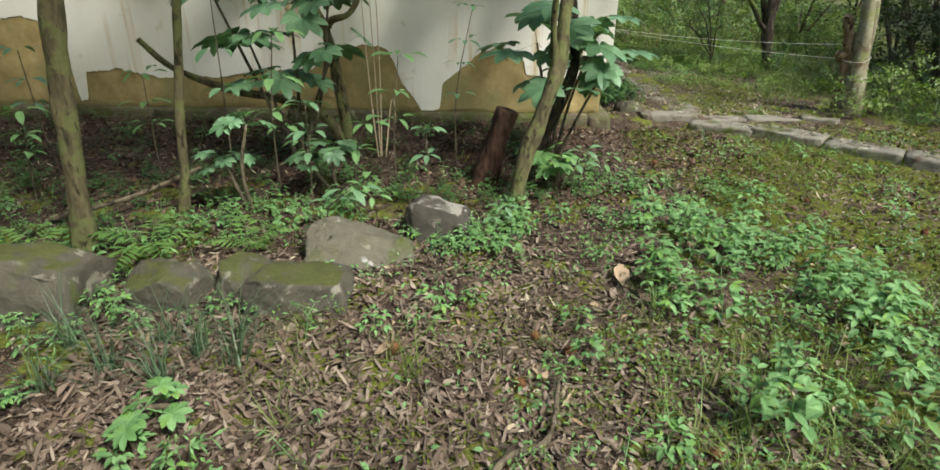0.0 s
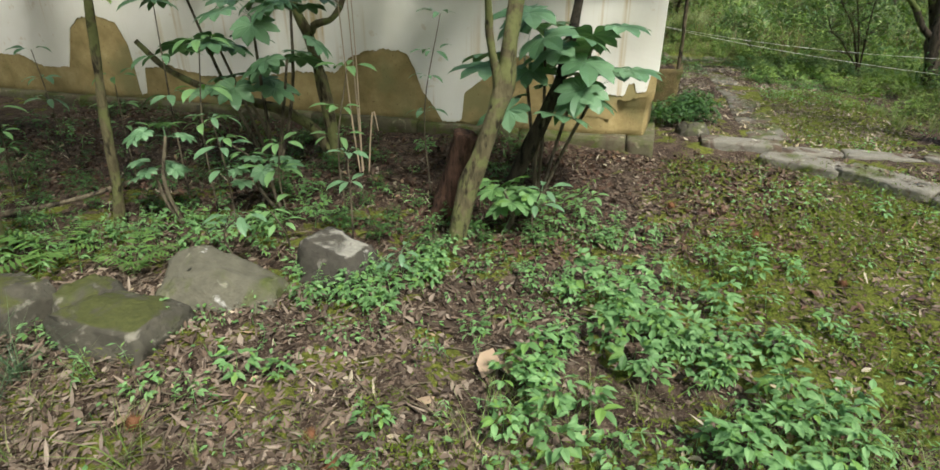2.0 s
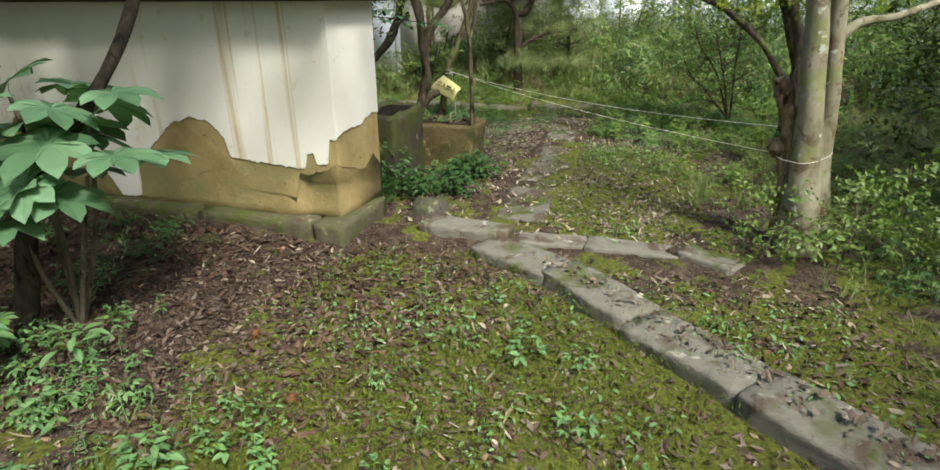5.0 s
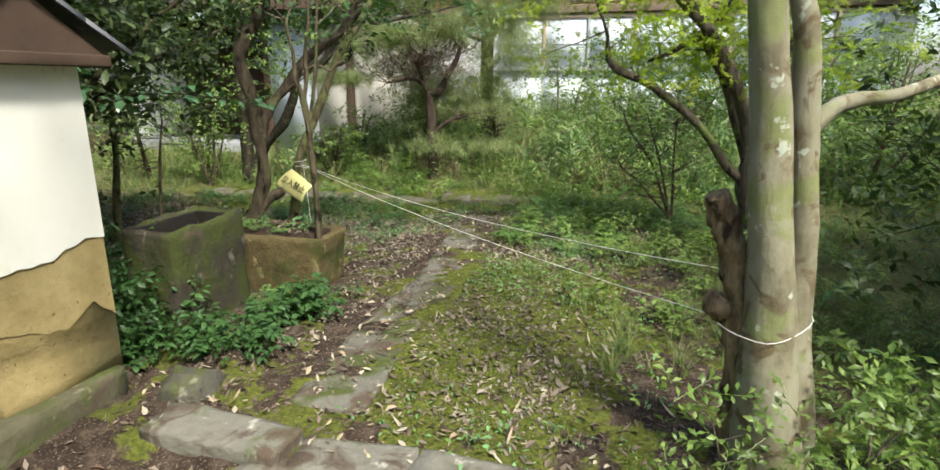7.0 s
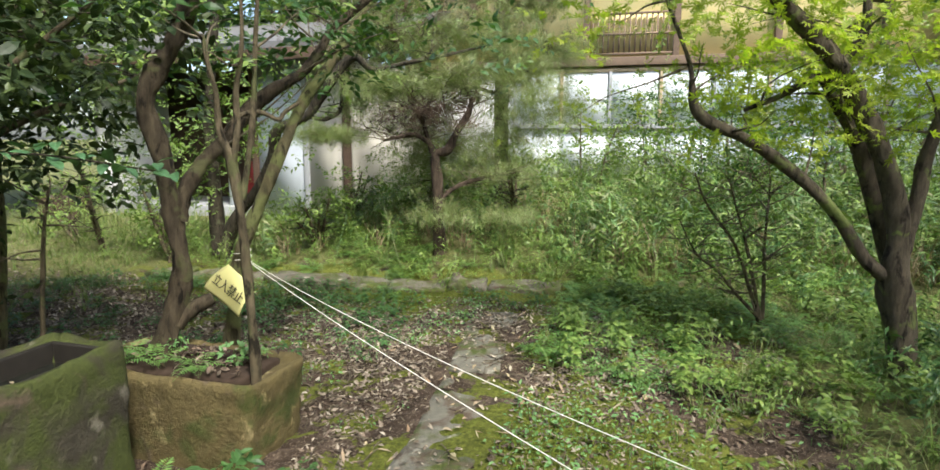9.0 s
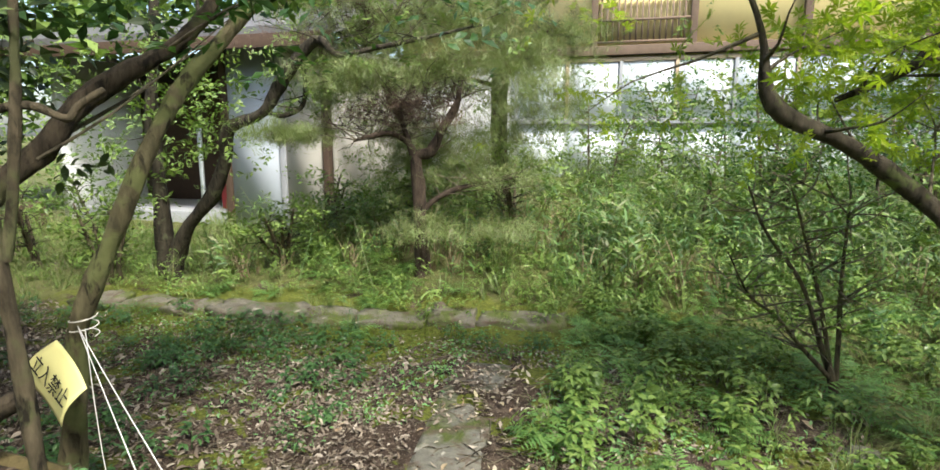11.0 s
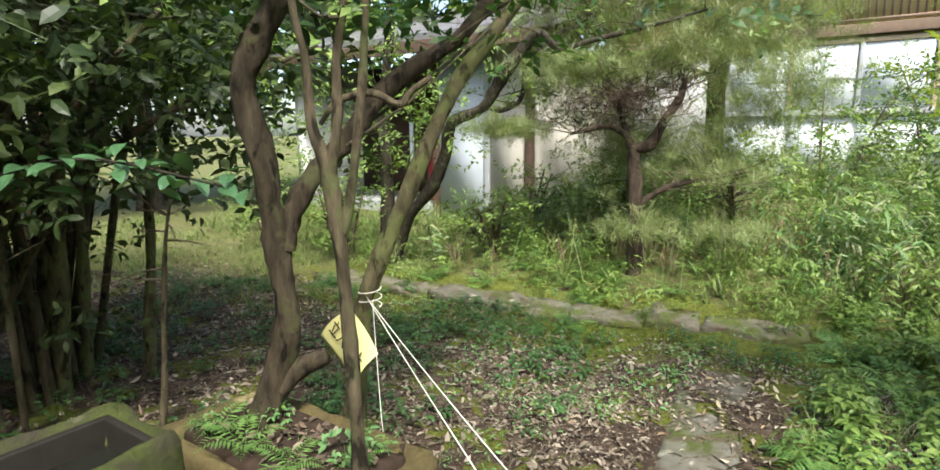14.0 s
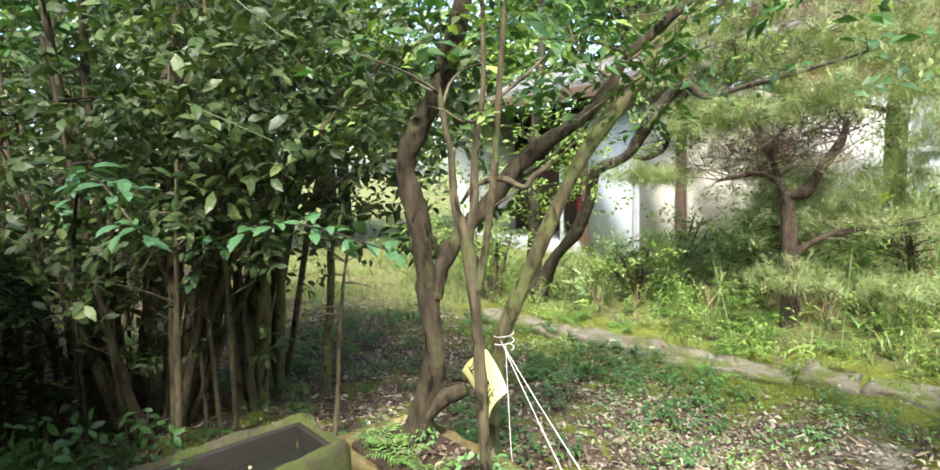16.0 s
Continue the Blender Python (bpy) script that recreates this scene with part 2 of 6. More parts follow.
M_STONE = stone_material("grey_stone", (0.125, 0.12, 0.085), 0.56, 0.45, 0, 1, 0.66)
M_DARKSTONE = stone_material("dark_grey_stone", (0.07, 0.065, 0.05), 0.62, 0.4, 0, 1, 0.66, 0.66, ((0.14, 0.14, 0.11), (0.34, 0.33, 0.28)))
M_MOSSY = stone_material("mossy_stone", (0.085, 0.08, 0.058), 0.56, 0.35, 0, 1, 0, 0.62)
M_BROWNSTONE = stone_material("brown_stone", (0.14, 0.11, 0.045), 0.52, 0.3, 0.6, 0.75)
M_KERB = stone_material("kerb_stone", (0.2, 0.19, 0.15), 0.52, 0.55, 0.54)
M_SLAB = stone_material("slab_stone", (0.17, 0.16, 0.125), 0.46, 0.5, 0.5, 0.9)
M_EDGE = stone_material("moss_edge_stone", (0.165, 0.15, 0.11), 0.44, 0.42, 0.53, 1.05)
M_TROUGH = stone_material("moss_covered_trough", (0.055, 0.048, 0.032), 0.4, 0.3, 0.62, 0.62)
M_PLINTH = stone_material("plinth_stone", (0.13, 0.12, 0.07), 0.47, 0.4, 0.55)
M_BARK = bark_material("grey_brown_bark", (0.055, 0.048, 0.025), (0.18, 0.158, 0.085), (0.18, 0.195, 0.075), 0.46)
M_DARKBARK = bark_material("dark_bark", (0.013, 0.011, 0.008), (0.068, 0.058, 0.038), (0.1, 0.105, 0.055), 0.58)
def mottled_bark():
    m = Mat("mottled_lichen_bark", 0.9, 0.2)
    c = m.ramp(m.noise(9, 7, 0.62, (1, 1, 0.6)), [(0.32, (0.11, 0.095, 0.055)), (0.5, (0.215, 0.2, 0.13)), (0.7, (0.26, 0.255, 0.185))])
    c = m.mix(blotch(m, 5, 0.53, 0.6, detail=6, warp=0.5), c, m.mix(m.noise(30), (0.14, 0.15, 0.05), (0.21, 0.23, 0.11)))
    c = m.mix(blotch(m, 9, 0.56, 0.62, detail=6, warp=0.6), c, m.mix(m.noise(50), (0.085, 0.064, 0.034), (0.16, 0.125, 0.07)))
    c = m.mix(blotch(m, 14, 0.64, 0.68, detail=4, warp=0.4), c, (0.36, 0.39, 0.3))
    m.colour(c)
    m.bump(m.noise(28, 8, 0.7, (1, 1, 0.6)), 0.6, 0.012)
    return m.m


M_MOTTLED = mottled_bark()
M_REDBARK = bark_material("red_brown_bark", (0.024, 0.017, 0.012), (0.095, 0.07, 0.05))
M_DEADWOOD = bark_material("weathered_dead_wood", (0.06, 0.04, 0.025), (0.36, 0.27, 0.15))
M_STUMP = bark_material("rotten_stump_wood", (0.02, 0.012, 0.008), (0.11, 0.06, 0.038))
M_BROWNBARK = bark_material("brown_bark", (0.038, 0.031, 0.019), (0.15, 0.122, 0.074), (0.13, 0.135, 0.06), 0.55)
M_CROOKBARK = bark_material("dark_brown_bark", (0.022, 0.017, 0.011), (0.095, 0.075, 0.047), (0.1, 0.1, 0.045), 0.57)
M_MAPLEBARK = bark_material("mossy_maple_bark", (0.035, 0.028, 0.02), (0.12, 0.1, 0.07), (0.16, 0.2, 0.06), 0.56)
M_TWIG = bark_material("twig_bark", (0.06, 0.05, 0.035), (0.2, 0.17, 0.11))

G_FRESH = [(0.09, 0.19, 0.065), (0.145, 0.29, 0.105), (0.21, 0.38, 0.15), (0.115, 0.24, 0.08)]
M_WEED = leaf_material("weed_leaves", G_FRESH + [(0.18, 0.33, 0.075)], 0.32, 0.6, 0.3)
# Dark greens; on the bank and under woodland shrubs they also carry shade.
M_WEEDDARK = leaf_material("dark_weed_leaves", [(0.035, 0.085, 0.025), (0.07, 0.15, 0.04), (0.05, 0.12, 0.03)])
M_GRASS = leaf_material("grass_blades", [(0.1, 0.17, 0.035), (0.17, 0.25, 0.06), (0.18, 0.25, 0.07), (0.25, 0.25, 0.11), (0.12, 0.19, 0.055)], 0.3)
M_SASA = leaf_material("bamboo_grass_leaves", [(0.07, 0.15, 0.04), (0.13, 0.24, 0.07), (0.21, 0.33, 0.11), (0.06, 0.13, 0.06), (0.28, 0.29, 0.15), (0.1, 0.19, 0.06)], 0.35)
M_FERN = leaf_material("fern_fronds", [(0.09, 0.19, 0.045), (0.17, 0.3, 0.075)], 0.35)
M_FATSIA = leaf_material("broad_green_leaves", [(0.085, 0.18, 0.085), (0.14, 0.27, 0.135), (0.21, 0.36, 0.2)], 0.28, 0.42, 0.4)
M_STALK = leaf_material("dry_tan_stalks", [(0.2, 0.15, 0.08), (0.34, 0.28, 0.17), (0.14, 0.09, 0.06)], 0.2, 0.8, 0.2)
M_MAPLELEAF = leaf_material("yellow_green_leaves", [(0.24, 0.36, 0.035), (0.4, 0.46, 0.05), (0.32, 0.42, 0.04)], 0.55)
M_CAMELLIA = leaf_material("dark_glossy_leaves", [(0.022, 0.04, 0.013), (0.05, 0.08, 0.026), (0.098, 0.134, 0.045)], 0.3, 0.46, 0.3)
M_GLOSS = leaf_material("glossy_blue_green_leaves", [(0.03, 0.085, 0.04), (0.06, 0.14, 0.06), (0.09, 0.19, 0.075)], 0.25, 0.28, 0.6)
M_TUFT = leaf_material("blue_green_tuft_blades", [(0.035, 0.07, 0.035), (0.07, 0.125, 0.06), (0.11, 0.17, 0.08)], 0.2)
M_LIGHTLEAF = leaf_material("bright_green_leaves", [(0.085, 0.15, 0.03), (0.15, 0.24, 0.05), (0.23, 0.32, 0.075), (0.12, 0.2, 0.04)], 0.34, 0.4)
M_NEEDLE = leaf_material("pine_needles", [(0.16, 0.22, 0.07), (0.25, 0.32, 0.11), (0.21, 0.26, 0.11), (0.21, 0.17, 0.1)], 0.3)
M_DEADNEEDLE = leaf_material("dead_needles", [(0.08, 0.05, 0.035), (0.13, 0.085, 0.06)], 0.1, 0.8)
M_LITTER = leaf_material("dry_fallen_leaves", [(0.036, 0.025, 0.017), (0.088, 0.064, 0.043), (0.175, 0.135, 0.098), (0.055, 0.039, 0.027), (0.28, 0.23, 0.175), (0.12, 0.083, 0.056), (0.2, 0.152, 0.113)], 0.08, 0.75, 0.25)
# Red-brown leaves, darkened further to carry the shade under shrubs and trees.
M_SHADELITTER = leaf_material("shade_dark_fallen_leaves", [(0.03, 0.018, 0.012), (0.075, 0.042, 0.027), (0.13, 0.075, 0.047), (0.05, 0.03, 0.02), (0.18, 0.13, 0.09)], 0.08, 0.75, 0.25)
# Greyish leaves, made paler so the path's sunlight is partly in the colour.
M_GREYLITTER = leaf_material("grey_fallen_leaves", [(0.07, 0.054, 0.038), (0.18, 0.145, 0.105), (0.32, 0.27, 0.205), (0.12, 0.09, 0.062), (0.42, 0.37, 0.29)], 0.08, 0.75, 0.3)
M_PALELITTER = leaf_material("pale_fallen_leaves", [(0.32, 0.26, 0.17), (0.42, 0.38, 0.28), (0.3, 0.2, 0.12), (0.4, 0.36, 0.22)], 0.1, 0.7, 0.2)


def ground_material():
    m = Mat("forest_floor", 0.95, 0.15)
    a = m.t.nodes.new("ShaderNodeAttribute")
    a.attribute_name = "cover"
    sep = m.t.nodes.new("ShaderNodeSeparateColor")
    m.link(a.outputs["Color"], sep.inputs[0])
    soil = m.ramp(m.noise(9, 8, 0.7), [(0.3, (0.02, 0.013, 0.009)), (0.5, (0.055, 0.038, 0.026)), (0.68, (0.13, 0.098, 0.07))])
    soil = m.mix(blotch(m, 90, 0.55, 0.68), soil, (0.2, 0.155, 0.11))
    moss = m.ramp(m.noise(40, 6, 0.7), [(0.3, (0.04, 0.048, 0.01)), (0.7, (0.17, 0.19, 0.032))])
    add = m.t.nodes.new("ShaderNodeMath")
    add.operation = "MULTIPLY_ADD"
    m.link(m.noise(3.2, 7, 0.65, None, 0.5), add.inputs[0])
    add.inputs[1].default_value = 1.6
    m.link(sep.outputs[0], add.inputs[2])
    c = m.mix(m.ramp(add.outputs[0], [(0.95, (0, 0, 0)), (1.0, (1, 1, 1))]), soil, moss)
    add2 = m.t.nodes.new("ShaderNodeMath")
    add2.operation = "MULTIPLY_ADD"
    m.link(m.noise(5, 6, 0.6), add2.inputs[0])
    add2.inputs[1].default_value = 1.0
    m.link(sep.outputs[1], add2.inputs[2])
    lawn = m.ramp(m.noise(20, 6, 0.7), [(0.3, (0.06, 0.065, 0.022)), (0.7, (0.16, 0.165, 0.06))])
    c = m.mix(m.ramp(add2.outputs[0], [(0.85, (0, 0, 0)), (1.0, (1, 1, 1))]), c, lawn)
    m.colour(c)
    m.bump(m.noise(45, 8, 0.75), 0.9, 0.03)
    return m.m


def plaster_material():
    m = Mat("weathered_white_plaster", 0.85, 0.2)
    c = m.mix(m.noise(2.5, 6, 0.6), (0.62, 0.62, 0.54), (0.74, 0.735, 0.66))
    drip = m.mix(1.0, blotch(m, 3.0, 0.52, 0.66, detail=6, stretch=(5, 5, 0.13), warp=0.3), blotch(m, 0.9, 0.47, 0.56, detail=3, stretch=(1, 1, 0.5)), "MULTIPLY")
    c = m.mix(drip, c, m.mix(m.noise(14), (0.36, 0.26, 0.1), (0.6, 0.5, 0.3)))
    c = m.mix(blotch(m, 9, 0.66, 0.7, detail=3), c, (0.6, 0.56, 0.45))
    c = m.mix(m.ramp(m.noise(1.3, 7, 0.65), [(0.45, (0, 0, 0)), (0.75, (0.6, 0.6, 0.6))]), c, (0.6, 0.6, 0.48))
    m.colour(c)
    m.bump(m.noise(18, 8, 0.65), 0.25, 0.01)
    return m.m


def earth_material(name):
    m = Mat(name, 0.95, 0.1)
    c = m.ramp(m.noise(4, 8, 0.65), [(0.3, (0.2, 0.155, 0.065)), (0.55, (0.31, 0.245, 0.11)), (0.75, (0.42, 0.345, 0.175))])
    c = m.mix(blotch(m, 1.7, 0.5, 0.64, detail=4), c, (0.22, 0.2, 0.09))
    c = m.mix(blotch(m, 50, 0.66, 0.72), c, (0.1, 0.065, 0.03))
    m.colour(c)
    m.bump(m.noise(22, 8, 0.7), 0.6, 0.015)
    return m.m


def plain(name, c, rough=0.7, spec=0.3, vary=0.25, scale=8.0, metal=0.0):
    m = Mat(name, rough, spec)
    m.colour(m.mix(m.noise(scale, 6, 0.6), tuple(q * (1 - vary) for q in c), tuple(min(1, q * (1 + vary)) for q in c)))
    m.bump(m.noise(60, 4), 0.2, 0.004)
    m.b.inputs["Metallic"].default_value = metal
    return m.m


M_GROUND = ground_material()
M_PLASTER = plaster_material()
M_EARTH = earth_material("ochre_clay")
M_UNDERCOAT = earth_material("ochre_undercoat")
M_TILE = plain("grey_roof_tile", (0.12, 0.12, 0.12), 0.6)
M_WOOD = plain("brown_timber", (0.15, 0.105, 0.072), 0.7, 0.3, 0.35, 14)
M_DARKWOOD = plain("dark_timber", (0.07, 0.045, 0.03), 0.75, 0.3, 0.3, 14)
M_PALEWOOD = plain("pale_timber", (0.42, 0.33, 0.22), 0.7, 0.3, 0.2, 14)
M_YELLOWWALL = plain("yellow_plaster", (0.74, 0.63, 0.3), 0.9, 0.1, 0.12, 3)
M_WHITEWALL = plain("white_wall_plaster", (0.75, 0.76, 0.74), 0.85, 0.2, 0.1, 2)
M_BLUEWALL = plain("bluish_white_plaster", (0.5, 0.55, 0.6), 0.85, 0.2, 0.14, 2.5)
M_CREAM = plain("cream_plaster", (0.44, 0.42, 0.36), 0.85, 0.2, 0.12, 2.5)
M_PAPER = plain("white_window_paper", (0.58, 0.63, 0.65), 0.6, 0.3, 0.05, 2)
M_GREYMETAL = plain("grey_metal", (0.3, 0.31, 0.32), 0.45, 0.5, 0.15, 10)
M_SIGN = plain("yellow_plastic_sheet", (0.62, 0.59, 0.25), 0.4, 0.4, 0.06, 12)
M_INK = plain("black_ink", (0.012, 0.012, 0.012), 0.6, 0.2, 0.1)
M_ROPE = plain("white_nylon_rope", (0.72, 0.7, 0.62), 0.8, 0.2, 0.15, 60)
M_WATER = plain("dark_water", (0.012, 0.013, 0.01), 0.06, 0.5, 0.2)
M_RED = plain("red_plastic", (0.22, 0.02, 0.02), 0.5, 0.4)

# ---- ground ----
def axis(a, b, step, far):
    near = np.arange(a, b + 1e-6, step)
    out = np.geomspace(step, far, 34)
    return np.concatenate([a - out[::-1], near, b + out])


def build_ground():
    gx, gy = axis(-4.5, 6.5, 0.06, 900), axis(-0.6, 12.5, 0.06, 900)
    x, y = np.meshgrid(gx, gy)
    x, y = x.ravel(), y.ravel()
    z = hgt(x, y) + np.where(np.hypot(x - 1, y - 6) < 12, rng.normal(0, 0.006, len(x)), 0)
    nx, ny = len(gx), len(gy)
    i = (np.arange(ny - 1)[:, None] * nx + np.arange(nx - 1)[None]).ravel()
    t = np.vstack([np.stack([i, i + 1, i + nx + 1], 1), np.stack([i, i + nx + 1, i + nx], 1)])
    me = mesh_of("ground", np.stack([x, y, z], 1), t)
    moss = 0.0 + 0.2 * smooth(1.2, 2.2, x) * smooth(2.6, 3.4, y) * smooth(6.2, 5.2, y)
    moss = moss + 0.3 * smooth(6.3, 6.8, y) * smooth(2.3, 2.7, x) * smooth(4.2, 3.0, x) * smooth(10, 8, y)
    moss = moss + 0.22 * smooth(10.2, 10.9, y) * smooth(12.5, 11.5, y) + 0.12
    moss = moss - 0.25 * smooth(4.0, 4.6, y) * smooth(6.2, 5.8, y) * smooth(1.6, 0.8, x)
    lawn = 0.1 + 0.6 * smooth(-1.5, -2.8, x) * smooth(9.6, 10.6, y) + 0.5 * smooth(11.4, 12.4, y) + 0.45 * smooth(3.6, 4.6, x) * smooth(6.5, 8, y) + 0.6 * smooth(14, 22, np.hypot(x - 1, y - 6))
    col = np.stack([np.clip(moss, 0, 1), np.clip(lawn, 0, 1), np.zeros_like(x), np.ones_like(x)], 1)
    a = me.attributes.new("cover", "FLOAT_COLOR", "POINT")
    a.data.foreach_set("color", col.astype(np.float32).ravel())
    return tagged(part("ground", me, M_GROUND), "brown leaf-strewn soil with patches of green moss", "ground", kind="structure")


build_ground()


# ---- solid shapes ----
def box(bm, x0, x1, y0, y1, z0, z1, bevel=0.0):
    r = bmesh.ops.create_cube(bm, size=1.0, matrix=Matrix.Translation(((x0 + x1) / 2, (y0 + y1) / 2, (z0 + z1) / 2)) @ Matrix.Diagonal((x1 - x0, y1 - y0, z1 - z0, 1)))
    if bevel:
        es = list({e for v in r["verts"] for e in v.link_edges})
        bmesh.ops.bevel(bm, geom=es, offset=bevel, segments=2, affect="EDGES", profile=0.6)
    return bm


def boxed(*a, **k):
    return box(bmesh.new(), *a, **k)


def rough_stone(x0, x1, y0, y1, z0, z1, cuts=5, bump=0.012, bevel=0.02, seed=0, yaw=0.0):
    """A dressed or broken stone: a box cut fine, its edges rounded and its faces uneven."""
    bm = bmesh.new()
    bmesh.ops.create_cube(bm, size=1.0)
    bmesh.ops.subdivide_edges(bm, edges=bm.edges[:], cuts=cuts, use_grid_fill=True)
    s = Vector((x1 - x0, y1 - y0, z1 - z0))
    c = Vector(((x0 + x1) / 2, (y0 + y1) / 2, (z0 + z1) / 2))
    rot = Matrix.Rotation(radians(yaw), 3, "Z")
    for v in bm.verts:
        p = Vector([v.co[i] * s[i] for i in range(3)])
        k = Vector([max(-s[i] / 2 + bevel, min(s[i] / 2 - bevel, p[i])) for i in range(3)])
        d = p - k
        if d.length > 1e-6:
            p = k + d.normalized() * min(d.length, bevel)
        q = p + Vector((seed * 3.7, seed * 1.3, 0))
        p = p + bump * 2 * noise.noise_vector(q * 4.0) + bump * noise.noise_vector(q * 13.0)
        v.co = rot @ p + c
    return bm


# ---- old earthen wall ----
WY, WX1, WX0, WT = 6.05, 1.38, -9.0, 1.54
EDGE = [(-9, 0.7), (-6.2, 0.55), (-5.65, 0.54), (-5.38, 0.43), (-5.0, 0.44), (-4.84, 0.85), (-4.7, 0.97), (-4.45, 1.01), (-4.2, 0.94), (-4.08, 0.7), (-4.06, 0.2), (-3.98, 0.2), (-3.94, 0.48), (-3.6, 0.52), (-3.2, 0.44), (-2.6, 0.45), (-2.15, 0.53), (-1.63, 0.55), (-1.42, 0.73), (-1.1, 0.8), (-0.86, 0.76),
        (-0.8, 0.64), (-0.72, 0.42), (-0.64, 0.33), (-0.52, 0.15), (-0.36, 0.15), (-0.33, 0.2), (-0.31, 0.44), (-0.16, 0.54), (-0.05, 0.65), (0.12, 0.76), (0.24, 0.8), (0.41, 0.76), (0.51, 0.68), (0.54, 0.53), (0.82, 0.51), (1.13, 0.49), (1.16, 0.61), (1.21, 0.61), (1.23, 0.52), (1.31, 0.53), (1.335, 0.7), (1.38, 0.72)]
UNDER = [(-9, 0.3), (-6, 0.2), (-5.2, 0.24), (-4.3, 0.17), (-3.2, 0.26), (-2.4, 0.18), (-1.3, 0.28), (-0.9, 0.22), (-0.5, 0.16), (-0.06, 0.17), (0.02, 0.3), (0.16, 0.35), (0.33, 0.42), (0.5, 0.44), (0.56, 0.32), (0.77, 0.3), (1.04, 0.28), (1.08, 0.45), (1.2, 0.47), (1.3, 0.5), (1.38, 0.54)]


def coat(name, edge, end, inner, outer, seed):
    """A coat of plaster, broken off along an uneven lower edge, round the wall's end."""
    xs = np.arange(-9, WX1 + 0.001, 0.0125)
    e = np.interp(xs, [p[0] for p in edge], [p[1] for p in edge])
    e = e + sum(a * np.array([noise.noise(Vector((q * f, seed, 0))) for q in xs]) for a, f in ((0.022, 9), (0.014, 31), (0.008, 75)))
    e = np.maximum(e, 0.15)
    ys2 = np.arange(0.02, 0.601, 0.02)
    e2 = np.interp(ys2, [0, 0.08, 0.35, 0.5, 0.6], end) + 0.02 * np.array([noise.noise(Vector((q * 14, 9, seed))) for q in ys2])
    line = [(x, WY, 0, -1, z) for x, z in zip(xs, e)] + [(WX1, WY + y, 1, 0, z) for y, z in zip(ys2, e2)]
    v, t = [], []
    for x, y, nx, ny, z in line:
        for k in (inner, outer):
            ox, oy = (nx * k, ny * k)
            if x == line[len(xs) - 1][0] and ny:
                ox = k
            v += [(x + ox, y + oy, z), (x + ox, y + oy, (z + WT) / 2), (x + ox, y + oy, WT)]
    for i in range(len(line) - 1):
        a, b = 6 * i, 6 * (i + 1)
        for p, q in ((3, 4), (4, 5)):
            t += [(a + p, b + p, b + q), (a + p, b + q, a + q)]
        t += [(a, b, b + 3), (a, b + 3, a + 3)]
    return mesh_of(name, np.array(v), np.array(t))


def tile_mesh():
    """One curved clay roof tile, 24 cm long."""
    v, t = [], []
    for q in range(7):
        a0 = math.pi * q / 6
        for y in (-0.13, 0.13):
            for r in (0.0, 0.014):
                v.append((-(0.087 - r) * math.cos(a0), y, (0.05 - r) * math.sin(a0)))
    for q in range(6):
        a = q * 4
        for i0, i1, i2, i3 in ((0, 4, 6, 2), (1, 3, 7, 5), (0, 1, 5, 4), (2, 6, 7, 3)):
            t += [(a + i0, a + i1, a + i2), (a + i0, a + i2, a + i3)]
    me = mesh_of("roof_tile", np.array(v), np.array(t))
    me.materials.append(M_TILE)
    return me


